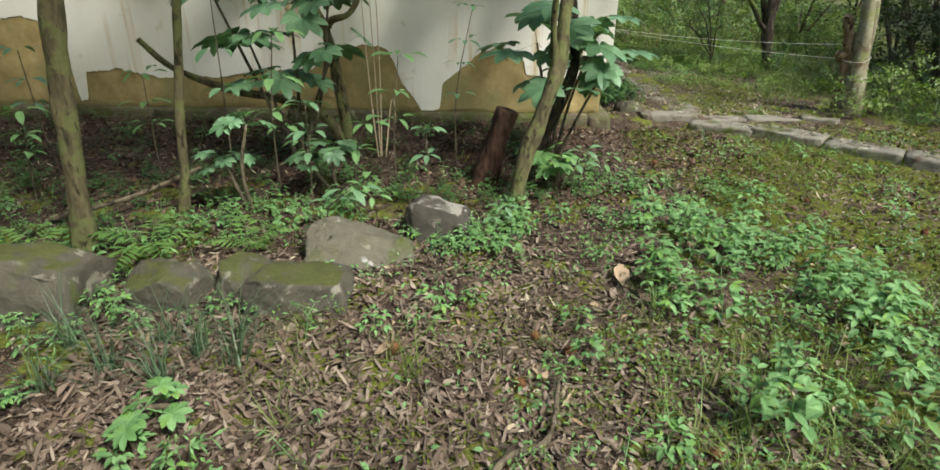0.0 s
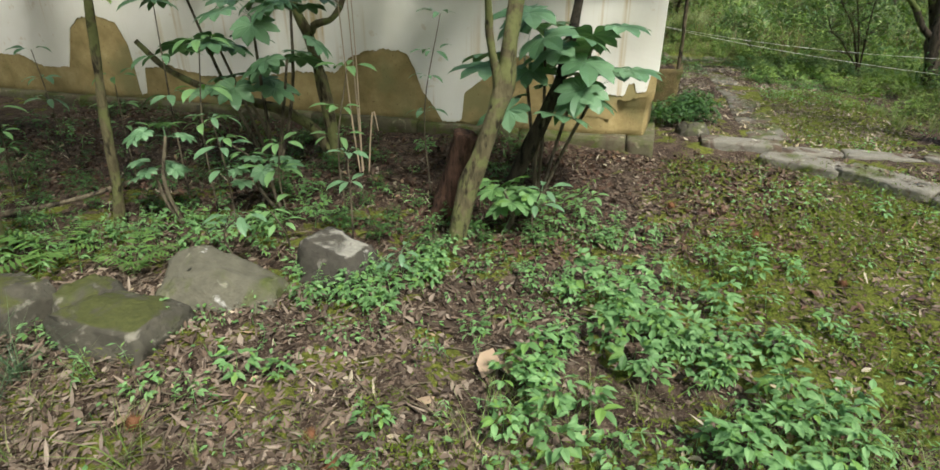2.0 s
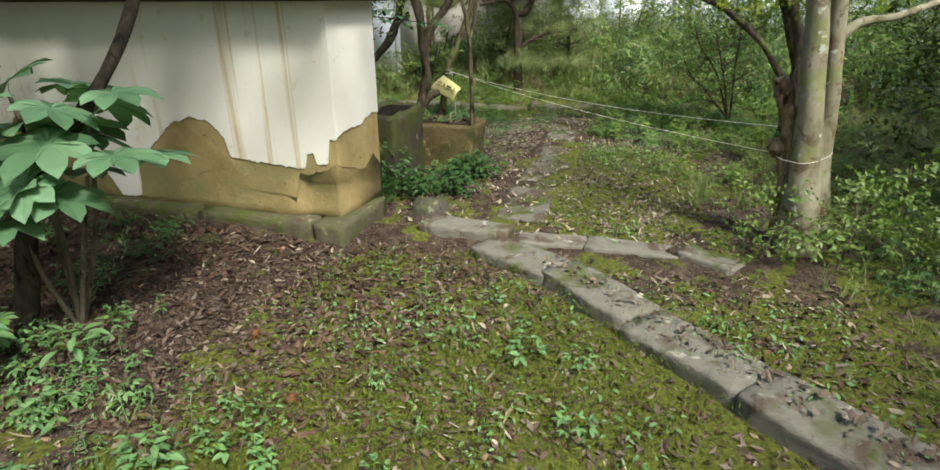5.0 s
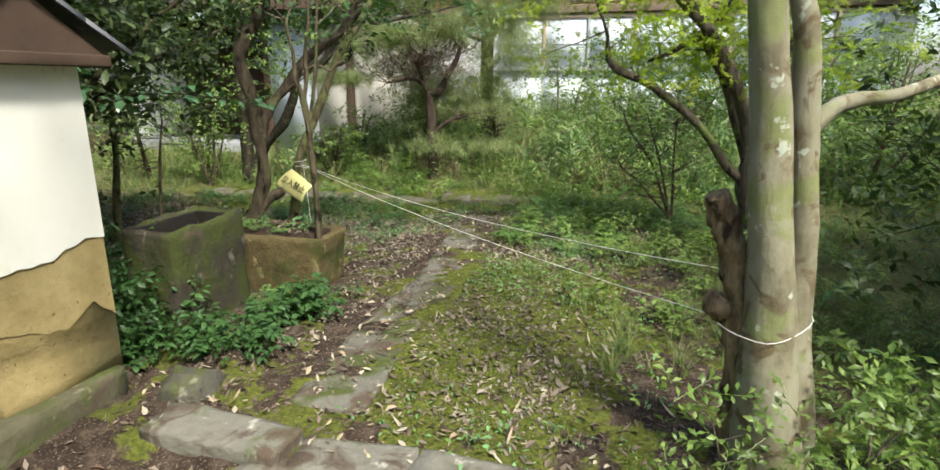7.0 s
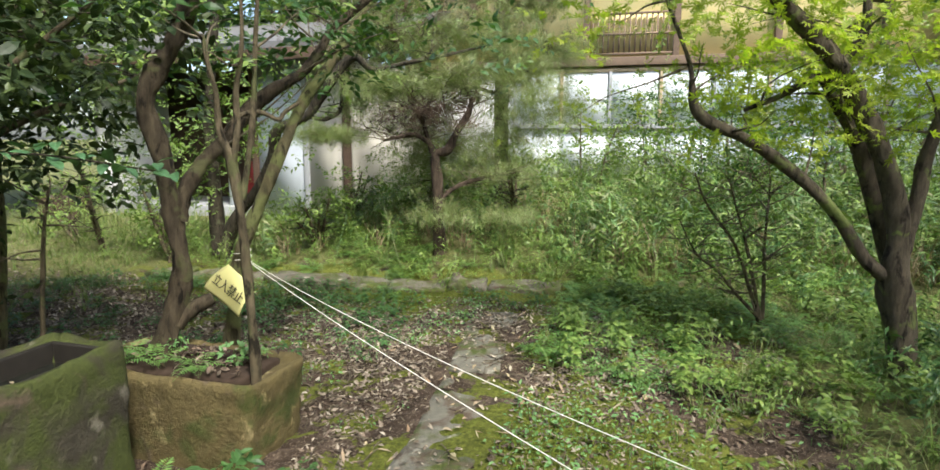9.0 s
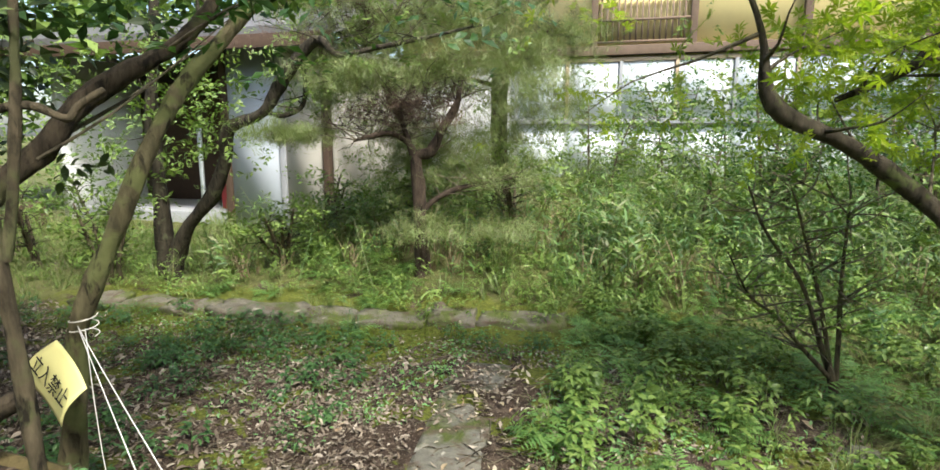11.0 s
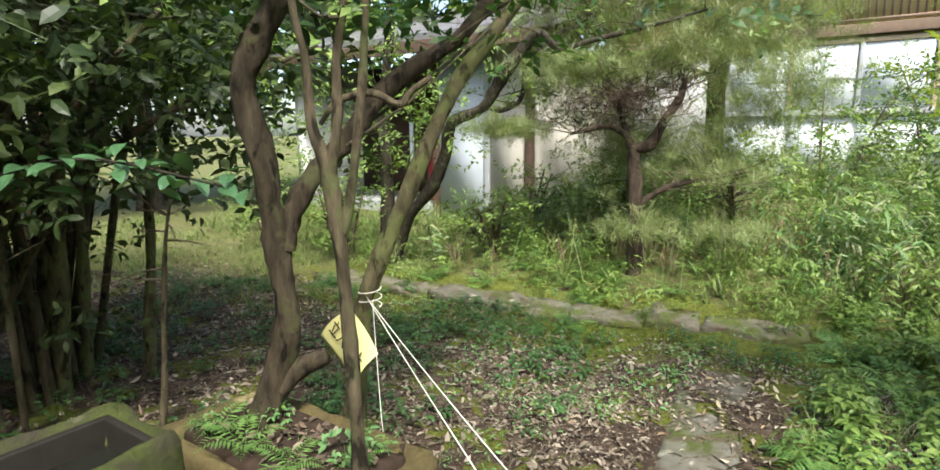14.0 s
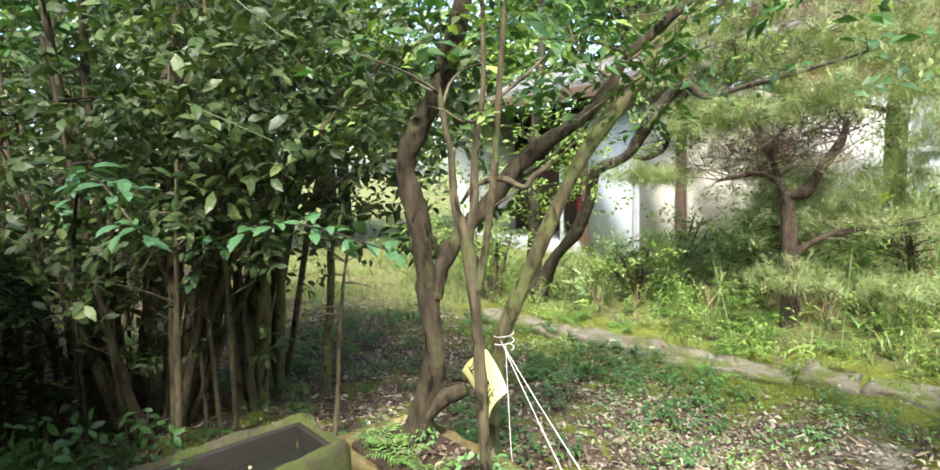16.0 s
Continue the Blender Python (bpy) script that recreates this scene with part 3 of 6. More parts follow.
def build_wall():
    w = thing("earthen_wall", (-3.8, 6.35, 0), "old earthen wall with white plaster peeling off ochre clay", "wall")
    bm = boxed(WX0, WX1, WY, WY + 0.6, 0.1, WT)
    bmesh.ops.subdivide_edges(bm, edges=[e for e in bm.edges if abs(e.verts[0].co.x - e.verts[1].co.x) > 1], cuts=150, use_grid_fill=True)
    bmesh.ops.subdivide_edges(bm, edges=[e for e in bm.edges if abs(e.verts[0].co.z - e.verts[1].co.z) > 0.5], cuts=14, use_grid_fill=True)
    for v in bm.verts:
        p = v.co
        if p.x > 0.95 and p.z < 0.46 and p.y < WY + 0.3:
            p.y += 0.07 * smooth(0.95, 1.15, p.x) * smooth(0.46, 0.36, p.z)
            p.x -= 0.05 * smooth(1.3, 1.38, p.x)
        p += 0.012 * noise.noise_vector(p * 6) * (0.3 if p.y < WY + 0.02 else 1)
        p.y = max(p.y, WY)
        p.x = min(p.x, WX1)
    part("core", bm, M_EARTH, w, "bare ochre clay core")
    part("undercoat", coat("undercoat", UNDER, [0.54, 0.5, 0.42, 0.5, 0.4], 0.0, 0.005, 3), M_UNDERCOAT, w, "ochre clay undercoat with a broken edge", flat=True)
    part("plaster", coat("plaster", EDGE, [0.72, 0.74, 0.75, 0.8, 0.78], 0.004, 0.013, 0), M_PLASTER, w, "stained white plaster with a broken edge", flat=True)
    x, i = WX1 + 0.06, 0
    r2 = random.Random(4)
    while x > WX0:
        n = x - (0.24 if i == 0 else r2.uniform(0.9, 1.5))
        part("plinth_stone", rough_stone(n, x - 0.008, 5.94, 6.1 if i else 6.62, -0.15, 0.145 + r2.uniform(-0.008, 0.008), 6, 0.006, 0.014, i), M_PLINTH, w)
        x, i = n, i + 1
    rf = part("eave_board", boxed(WX0, WX1 + 0.1, WY - 0.1, WY + 0.7, WT, WT + 0.05, bevel=0.006), M_DARKWOOD, w, "weathered timber eave board")
    tile = tile_mesh()
    for side in (-1, 1):
        for i in range(60):
            for k in range(2):
                ob = new("roof_tile", tile)
                ob.parent, ob.matrix_parent_inverse = w, Matrix.Translation(-w.location)
                ob.matrix_basis = pose(WX1 + 0.04 - i * 0.175, WY + 0.3 + side * (0.16 + 0.22 * k), WT + 0.24 - 0.125 * k, 0, 0, 0 if side < 0 else 180) @ pose(0, 0, 0, 29.5)
    bm = boxed(WX0, WX1 + 0.08, WY - 0.08, WY + 0.68, WT + 0.0505, WT + 0.07)
    for v in bm.verts:
        if v.co.z > WT + 0.06:
            v.co.y = WY + 0.3 + (v.co.y - WY - 0.3) * 0.05
            v.co.z = WT + 0.3
    part("roof_bed", bm, M_DARKWOOD, w, flat=True)
    part("ridge_tile", boxed(WX0, WX1 + 0.13, WY + 0.2, WY + 0.4, WT + 0.3, WT + 0.43, bevel=0.04), M_TILE, w)


build_wall()

# ---- kerbs, slab path, edging ----
def line_stones(name, label, pts, width, z0, z1, lengths, material, seed, gap=0.012, bump=0.006, group="", cuts=5):
    k = thing(name, (*pts[0], 0), label, "kerb", kind="structure")
    r2 = random.Random(seed)
    for (xa, ya), (xb, yb) in zip(pts, pts[1:]):
        d = math.hypot(xb - xa, yb - ya)
        s = 0.0
        yaw = math.degrees(math.atan2(yb - ya, xb - xa))
        while s < d - 0.05:
            n = min(d, s + r2.uniform(*lengths))
            if d - n < 0.2:
                n = d
            m = (s + n) / 2 / d
            cx, cy = xa + (xb - xa) * m + r2.uniform(-0.01, 0.01), ya + (yb - ya) * m + r2.uniform(-0.01, 0.01)
            h = float(hgt(cx, cy))
            w = width * r2.uniform(0.9, 1.1)
            part("stone", rough_stone(cx - (n - s) / 2 + gap / 2, cx + (n - s) / 2 - gap / 2, cy - w / 2, cy + w / 2, z0 + h, z1 + h + r2.uniform(-0.008, 0.008), cuts, bump, 0.016, r2.randint(1, 99), yaw + r2.uniform(-2, 2)), material, k)
            s = n


line_stones("kerb", "worn grey stone kerb sunk in mossy soil", [(2.36, 6.2), (2.9, 5.9), (3.38, 5.44), (3.87, 5.05), (4.6, 4.42), (5.7, 3.6), (7.5, 2.45)], 0.3, -0.17, 0.03, (0.9, 1.6), M_KERB, 3, 0.004, 0.008, cuts=9)
line_stones("step_edge", "low grey stone step across the path", [(1.82, 6.34), (2.5, 6.33), (3.0, 6.38), (3.6, 6.34), (3.92, 6.14)], 0.2, -0.12, 0.03, (0.5, 1.0), M_KERB, 5, 0.006, 0.008, cuts=7)
line_stones("slab_path", "flat worn mossy stone slabs with scattered leaves", [(2.45, 6.66), (2.41, 7.5), (2.42, 8.4), (2.33, 9.3), (2.22, 10.2), (2.2, 10.55)], 0.36, -0.14, 0.012, (0.5, 1.2), M_SLAB, 8, 0.006, 0.005, cuts=8)
line_stones("moss_edging", "low broken mossy stone edging of the garden bed", [(-1.8, 11.2), (-0.8, 11.18), (0.5, 11.22), (0.9, 11.36), (1.9, 11.5), (2.6, 11.6)], 0.34, -0.15, 0.06, (0.25, 0.7), M_EDGE, 9, 0.02, 0.03, cuts=7)


def hewn(cx, cy, z0, sx, sy, sz, seed, yaw=0.0, top=(0.8, 0.7), shift=(0.0, 0.0), slope=0.0, chips=7, crag=0.014):
    """A split stone: a tapered block, its corners struck off in flat facets."""
    r2 = random.Random(seed)
    bm = bmesh.new()
    bmesh.ops.create_cube(bm, size=1.0)
    bmesh.ops.subdivide_edges(bm, edges=bm.edges[:], cuts=13, use_grid_fill=True)
    cut = []
    for _ in range(chips):
        a, e = r2.uniform(0, 6.28), r2.uniform(-0.1, 1.2)
        cut.append((Vector((math.cos(a) * math.cos(e), math.sin(a) * math.cos(e), math.sin(e))), r2.uniform(0.46, 0.56)))
    rot = Euler((0, 0, radians(yaw))).to_matrix()
    for v in bm.verts:
        p = v.co.copy()
        for n, d in cut:
            k = p.dot(n) - d
            if k > 0:
                p -= n * k
        u = p.z + 0.5
        p = Vector((sx * p.x * (1 + (top[0] - 1) * u) + shift[0] * u, sy * p.y * (1 + (top[1] - 1) * u) + shift[1] * u, sz * u * (1 - slope * (p.x + 0.5))))
        q = p + Vector((seed * 1.7, 0, 0))
        p += 0.025 * noise.noise_vector(q * 3.5) + crag * noise.noise_vector(q * 11) + crag * 0.5 * noise.noise_vector(q * 30)
        v.co = rot @ p + Vector((cx, cy, z0))
    return bm


def rock(label, shape, material):
    return tagged(part("rock", shape, material, None), label, "rock", "garden rocks")


rock("large dark grey rock with a mossy top", hewn(-2.2, 2.42, -0.08, 0.78, 0.5, 0.36, 3, 4, (0.85, 0.8)), M_MOSSY)
rock("small mossy rock among ferns", hewn(-1.5, 2.5, -0.06, 0.42, 0.32, 0.24, 5, -8, (0.8, 0.8)), M_MOSSY)
rock("flat-topped mossy rock beside leaf litter", hewn(-0.83, 2.46, -0.07, 0.5, 0.42, 0.25, 8, 6, (0.96, 0.86), (0.0, 0.03), 0.1, 5), M_MOSSY)
rock("low mossy rock half sunk in soil", hewn(-1.13, 2.6, -0.06, 0.34, 0.34, 0.2, 14, 20, (0.8, 0.8)), M_MOSSY)
rock("slanting grey rock slab with lichen", hewn(-0.58, 2.88, -0.08, 0.62, 0.44, 0.36, 12, 8, (0.92, 0.4), (-0.02, 0.12), 0.6, 5), M_STONE)
rock("angular dark rock with white lichen on top", hewn(-0.19, 3.26, -0.07, 0.44, 0.34, 0.29, 26, -12, (0.92, 0.66), (-0.02, 0.05), 0.22, 5), M_DARKSTONE)
rock("pale mossy boulder beside the path", hewn(1.8, 6.62, -0.05, 0.38, 0.3, 0.22, 31, 10, (0.7, 0.7)), M_MOSSY)
rock("small pale stone in the grass", hewn(4.13, 9.95, -0.02, 0.17, 0.13, 0.12, 33), M_STONE)

# ---- troughs ----
def trough(label, x0, x1, y0, y1, z1, rim, depth, material, seed, taper=0.0):
    tr = thing("stone_trough", ((x0 + x1) / 2, (y0 + y1) / 2, 0), label, "trough", "stone troughs")
    bm = bmesh.new()
    bmesh.ops.create_cube(bm, size=1.0)
    bmesh.ops.subdivide_edges(bm, edges=bm.edges[:], cuts=15, use_grid_fill=True)
    s = Vector((x1 - x0, y1 - y0, z1 + 0.12))
    c = Vector(((x0 + x1) / 2, (y0 + y1) / 2, (z1 - 0.12) / 2))
    for v in bm.verts:
        top = v.co.z > 0.49
        p = Vector([v.co[i] * s[i] for i in range(3)])
        ins = min(s.x / 2 - abs(p.x), s.y / 2 - abs(p.y))
        if top and ins > rim * 0.75:
            p.z -= depth * min(1.0, max(0.0, (ins - rim * 0.75) / 0.03))
        k = Vector([max(-s[i] / 2 + 0.04, min(s[i] / 2 - 0.04, p[i])) for i in range(3)])
        d = p - k
        if d.length > 1e-6 and not (top and ins > 0.05):
            p = k + d.normalized() * min(d.length, 0.04)
        f = 1 - taper * (0.5 - v.co.z)
        p.x *= f
        p.y *= f
        q = p + Vector((seed * 2.1, seed, 0))
        v.co = p + c + 0.017 * noise.noise_vector(q * 3.5) + 0.014 * noise.noise_vector(q * 13)
    part("basin", bm, material, tr)
    return tr


t1 = trough("tall mossy square stone trough holding dark water", 0.88, 1.26, 7.2, 7.86, 0.66, 0.045, 0.22, M_TROUGH, 2)
# Lining added in near-black: the shade inside the hollow, put into colour.
M_SHADELINING = plain("shade_black_lining", (0.016, 0.014, 0.011), 0.7, 0.2, 0.5, 20)
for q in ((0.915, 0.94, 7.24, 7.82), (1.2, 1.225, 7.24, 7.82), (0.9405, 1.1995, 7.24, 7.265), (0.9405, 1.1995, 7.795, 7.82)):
    part("shade_lining", boxed(*q, 0.4, 0.635, bevel=0.006), M_SHADELINING, t1, "added lining, coloured black for the shade inside the trough")
part("water", boxed(0.941, 1.199, 7.266, 7.794, 0.4, 0.55), M_WATER, t1, "still dark water", flat=True)
r8 = np.random.default_rng(8)
tagged(part("floating_leaves", mesh_of("floating_leaves", *scatter([blade(0.05, 0.022, 3, 0.1)], r8.uniform(0.96, 1.17, 16), r8.uniform(7.3, 7.76, 16), np.full(16, 0.553), r8.uniform(0.5, 1.0, 16), 8, 4)), M_PALELITTER, flat=True), "pale leaves floating on dark water", "leaf litter", kind="stuff")
t2 = trough("long brown stone trough filled with soil and dead leaves", 0.72, 1.7, 8.02, 8.5, 0.43, 0.05, 0.05, M_BROWNSTONE, 6, 0.14)
part("soil", rough_stone(0.8, 1.6, 8.09, 8.43, 0.28, 0.425, 8, 0.01, 0.03, 3), plain("dark_soil", (0.04, 0.028, 0.02), 0.95, 0.1, 0.5, 30), t2, "dark soil with dead leaves")

# ---- trees ----
def fade(rows, dz, dx=0.0, dy=0.0, r=0.5, steps=2):
    """Carries a limb on past its last row."""
    x, y, z, q = rows[-1]
    return rows + [(x + dx * (i + 1) / steps, y + dy * (i + 1) / steps, z + dz * (i + 1) / steps, q * (1 - (1 - r) * (i + 1) / steps)) for i in range(steps)]


def twigs(rows, n, length, seed, start=0.3, r=0.006):
    """Side twigs off a limb, bending upwards: a list of rows."""
    r2 = np.random.default_rng(seed)
    c = spline(rows, 6)
    out = []
    for _ in range(n):
        i = int(r2.uniform(start, 1.0) * (len(c) - 1))
        p = c[i, :3]
        a = r2.uniform(0, 2 * np.pi)
        l = length * r2.uniform(0.5, 1.2)
        d = np.array([math.cos(a), math.sin(a), r2.uniform(-0.1, 0.8)])
        q = [tuple(p) + (min(c[i, 3] * 0.7, r * 1.6),)]
        for s in range(1, 4):
            d = d + r2.normal(0, 0.22, 3)
            p = p + d / np.linalg.norm(d) * l / 3
            q.append(tuple(p) + (r * (1.2 - 0.33 * s),))
        out.append(q)
    return out


def sprig(n, leaf, spread, seed, droop=0.0, stem=True):
    """A leafy twig end."""
    r2 = np.random.default_rng(seed)
    ps = []
    if stem:
        ps.append(stick((0, 0, 0), (0, spread, spread * 0.2), 0.002))
    for i in range(n):
        u = (i + 0.5) / n
        v, t = leaf
        side = 1 if i % 2 else -1
        ps.append((turn(v, r2.normal(10 - 60 * droop, 22), r2.normal(0, 25), side * r2.uniform(25, 80) + r2.normal(0, 14), r2.uniform(0.7, 1.15), (r2.normal(0, 0.01), spread * u, spread * 0.2 * u + r2.normal(0, 0.012))), t))
    return join(ps)


LEAF_S = blade(0.066, 0.03, 2, belly=0.4)
LEAF_M = blade(0.068, 0.03, 3)
SPRIGS = [sprig(9, LEAF_S, 0.22, s) for s in range(5)]
SPRIGS_M = [sprig(10, LEAF_M, 0.26, s + 20, 0.25) for s in range(5)]


FAR_SPRIGS = [sprig(8, blade(0.17, 0.1, 2), 0.45, s + 80, 0.2, False) for s in range(4)]


def maple_leaf(size):
    ps = []
    for a, l in ((0, 1), (42, 0.9), (-42, 0.9), (85, 0.6), (-85, 0.6)):
        v, t = blade(size * l, size * 0.24, 2, 0.15)
        ps.append((turn(v, 0, 0, a), t))
    return join(ps)


MAPLE_SPRIGS = [sprig(8, maple_leaf(0.048), 0.26, s + 40, 0.2) for s in range(4)]


def crown_at(points, per, spread, kinds, size, seed, flat=1.0, low=-9.0):
    r2 = np.random.default_rng(seed)
    pts = np.repeat(np.array(points, float), per, axis=0)
    pts = pts + r2.normal(0, spread, pts.shape) * np.array([1, 1, flat])
    pts = pts[pts[:, 2] > low]
    n = len(pts)
    return scatter(kinds, pts[:, 0], pts[:, 1], pts[:, 2], size * r2.uniform(0.7, 1.25, n), seed, 28)


def tree(name, label, limbs, bark, leaf=None, kinds=None, per=0, spread=0.2, size=1.0, tw=0, twl=0.4, seed=0, flare=0.35, start=0.3, extra=(), category="tree", group="", twr=0.006, low=-1.0, ground=None, lumps=0.1):
    """limbs: rows of each limb, the trunk first."""
    x, y, z, r = limbs[0][0]
    foot = float(hgt(x, y)) if ground is None else ground
    tr = thing(name, (x, y, foot), label, category, group)
    first = list(limbs[0])
    g = foot - 0.08
    if first[0][2] > g:
        first = [(x, y, g, first[0][3] * 1.15)] + first
    trunk = part("trunk", mesh_of("trunk", *tube(first, 14, 5, lumps, seed, flare)), bark, tr)
    ends = []
    for i, l in enumerate(limbs[1:]):
        part("limb", mesh_of("limb", *tube(l, 9, 5, lumps * 0.9, seed + i + 1)), bark, tr)
    tws = []
    for i, l in enumerate(limbs):
        if tw:
            tws += twigs(l, tw, twl, seed * 7 + i, start if i == 0 else 0.25, twr)
    tws = [q for q in tws if q[-1][2] > low]
    if tws:
        tagged(part("branching", mesh_of("branching", *join([tube(q, 4, 2, 0.0, k) for k, q in enumerate(tws)])), M_TWIG if bark is not M_DARKBARK else M_DARKBARK, tr), kind="stuff")
    ends = [q[-1][:3] for q in tws] + [q[-2][:3] for q in tws] + list(extra)
    if per and ends:
        tagged(part("crown", mesh_of("crown", *crown_at(ends, per, spread, kinds, size, seed + 3, low=low - 0.1)), leaf, tr, flat=True), kind="stuff")
    return tr


# The second limb and its leaves are added overhead, unseen, to shade the wall.
tree("young_tree", "slender leaning tree with smooth mossy grey-brown trunk", [fade([(-2.15, 2.9, -0.05, 0.068), (-2.11, 2.9, 0.28, 0.055), (-2.07, 2.9, 0.62, 0.05), (-2.03, 2.9, 0.98, 0.053), (-1.97, 2.9, 1.34, 0.053), (-1.9, 2.9, 1.7, 0.047)], 1.6, 0.2, 0.3), [(-1.92, 2.9, 1.62, 0.032), (-2.2, 3.7, 2.6, 0.026), (-2.8, 4.6, 3.3, 0.015)]], M_BARK, M_LIGHTLEAF, FAR_SPRIGS, 6, 0.6, 0.8, 24, 1.6, 11, start=0.82, low=2.4)
tree("sapling", "thin pale sapling with yellow-green leaf tufts", [fade([(-1.89, 3.5, -0.07, 0.036), (-1.82, 3.5, 0.25, 0.031), (-1.78, 3.5, 0.63, 0.026), (-1.72, 3.5, 0.99, 0.025), (-1.67, 3.5, 1.31, 0.022), (-1.61, 3.5, 1.67, 0.019)], 1.2, 0.1, 0.1)], M_BARK, M_LIGHTLEAF, SPRIGS, 5, 0.12, 0.9, 9, 0.35, 12, start=0.55, category="tree")
# The last limb, reaching z 3.1, is added out of view for ground shade.
tree("garden_tree", "leaning forked tree with grey-green bark", [fade([(0.31, 3.85, -0.03, 0.062), (0.37, 3.87, 0.3, 0.057), (0.48, 3.91, 0.65, 0.052), (0.56, 3.94, 0.92, 0.054), (0.58, 3.98, 1.15, 0.044), (0.6, 4.03, 1.4, 0.04), (0.63, 4.05, 1.8, 0.034)], 1.5, 0.1, 0.2), fade([(0.555, 3.94, 0.86, 0.035), (0.52, 3.9, 1.05, 0.024), (0.5, 3.86, 1.2, 0.021), (0.5, 3.82, 1.36, 0.019), (0.48, 3.75, 1.7, 0.016)], 1.0, -0.2, 0.1), [(0.63, 4.05, 1.75, 0.03), (1.0, 3.7, 2.4, 0.024), (1.6, 3.2, 3.1, 0.014)]], M_BARK, M_WEED, FAR_SPRIGS, 6, 0.5, 0.7, 18, 1.4, 13, start=0.85, low=2.3)
tree("garden_tree", "dark slanting trunk beside the plastered wall", [fade([(0.42, 4.5, -0.05, 0.052), (0.55, 4.5, 0.28, 0.048), (0.75, 4.52, 0.77, 0.042), (0.79, 4.8, 1.05, 0.034), (0.8, 5.1, 1.36, 0.03), (0.82, 5.3, 1.75, 0.026)], 1.2, 0.2, 0.0)], M_DARKBARK, M_WEED, FAR_SPRIGS, 6, 0.5, 0.7, 18, 1.3, 14, start=0.85, low=2.3)
tree("garden_tree", "twisted brown tree with a low sideways limb", [fade([(-1.06, 4.94, 0.04, 0.057), (-1.1, 4.93, 0.47, 0.05), (-1.14, 4.92, 0.78, 0.044), (-1.19, 4.9, 1.05, 0.039), (-1.26, 4.88, 1.23, 0.034), (-1.27, 4.87, 1.53, 0.029)], 1.2, -0.1, -0.1), fade([(-1.16, 4.91, 1.05, 0.026), (-1.13, 4.92, 1.11, 0.026), (-1.01, 4.96, 1.15, 0.023), (-0.93, 4.99, 1.27, 0.021), (-0.88, 5.01, 1.46, 0.018)], 0.9, 0.1), [(-1.08, 4.94, 0.07, 0.052), (-1.22, 4.89, 0.31, 0.046), (-1.41, 4.83, 0.45, 0.041), (-1.61, 4.76, 0.52, 0.036), (-1.98, 4.74, 0.59, 0.03), (-2.37, 4.71, 0.75, 0.025), (-2.57, 4.65, 0.97, 0.02)]], M_BARK, M_WEED, FAR_SPRIGS, 5, 0.45, 0.7, 16, 1.2, 15, start=0.8, low=2.0)


def stump(rows):
    st = thing("tree_stump", rows[0][:3], "rotten red-brown leaning tree stump", "stump")
    part("stump", mesh_of("stump", *tube(rows, 18, 4, 0.09, 5, 0.3)), M_STUMP, st)


for i, (dx, dy) in enumerate([(-0.06, 0.02), (0.02, 0.0), (0.1, 0.06), (-0.02, 0.05)]):
    rows = [(-0.77 + dx * 0.3, 4.78 + dy, -0.02, 0.007), (-0.77 + dx, 4.78 + dy, 0.5, 0.006), (-0.78 + dx * 1.4, 4.8 + dy, 1.1 if i != 2 else 0.35, 0.004), (-0.8 + dx * 1.5, 4.8 + dy, 1.9 if i != 2 else 0.42, 0.003)]
    tagged(part("dead_stem", mesh_of("dead_stem", *tube(rows, 6, 4, 0.05, i)), M_PALEWOOD), "thin pale dead plant stem", "stem", "pale dead stems")


stump([(0.1, 4.28, -0.08, 0.1), (0.14, 4.28, 0.15, 0.09), (0.2, 4.27, 0.37, 0.082), (0.26, 4.26, 0.56, 0.082)])

big = tree("old_tree", "old double-trunked tree with pale lichen-spotted bark", [fade([(4.28, 6.63, 0.09, 0.126), (4.24, 6.62, 0.45, 0.106), (4.22, 6.61, 0.71, 0.082), (4.18, 6.6, 1.03, 0.07), (4.14, 6.59, 1.34, 0.062), (4.09, 6.58, 1.68, 0.057), (4.05, 6.57, 2.05, 0.049)], 2.0, -0.2, 0.1), fade([(4.39, 6.71, 0.04, 0.093), (4.34, 6.7, 0.41, 0.081), (4.32, 6.7, 0.68, 0.059), (4.3, 6.69, 1.02, 0.05), (4.26, 6.68, 1.33, 0.046), (4.23, 6.67, 1.61, 0.041), (4.18, 6.66, 2.01, 0.032)], 2.0, 0.5, 0.2), fade([(4.28, 6.72, 1.33, 0.033), (4.35, 6.74, 1.4, 0.029), (4.43, 6.76, 1.43, 0.025), (4.56, 6.79, 1.45, 0.021), (4.87, 7.08, 1.54, 0.019)], 0.4, 1.0, 0.5)], M_MOTTLED, M_LIGHTLEAF, SPRIGS, 5, 0.5, 1.3, 16, 1.2, 16, start=0.9, low=2.5, flare=0.08, lumps=0.045)
part("dead_stub", mesh_of("dead_stub", *tube([(4.22, 6.73, 0.11, 0.08), (4.18, 6.72, 0.45, 0.066), (4.15, 6.71, 0.69, 0.062), (4.12, 6.71, 0.84, 0.056), (4.07, 6.7, 0.98, 0.05), (4.02, 6.69, 1.11, 0.046)], 18, 7, 0.14, 9, 0.2)), M_DEADWOOD, big, "split weathered dead stub")
part("burl", mesh_of("burl", *tube([(4.16, 6.75, 0.67, 0.071), (4.09, 6.73, 0.69, 0.064), (4.03, 6.71, 0.71, 0.035)], 12, 5, 0.2, 4)), M_DEADWOOD, big, "dark rotten knot")

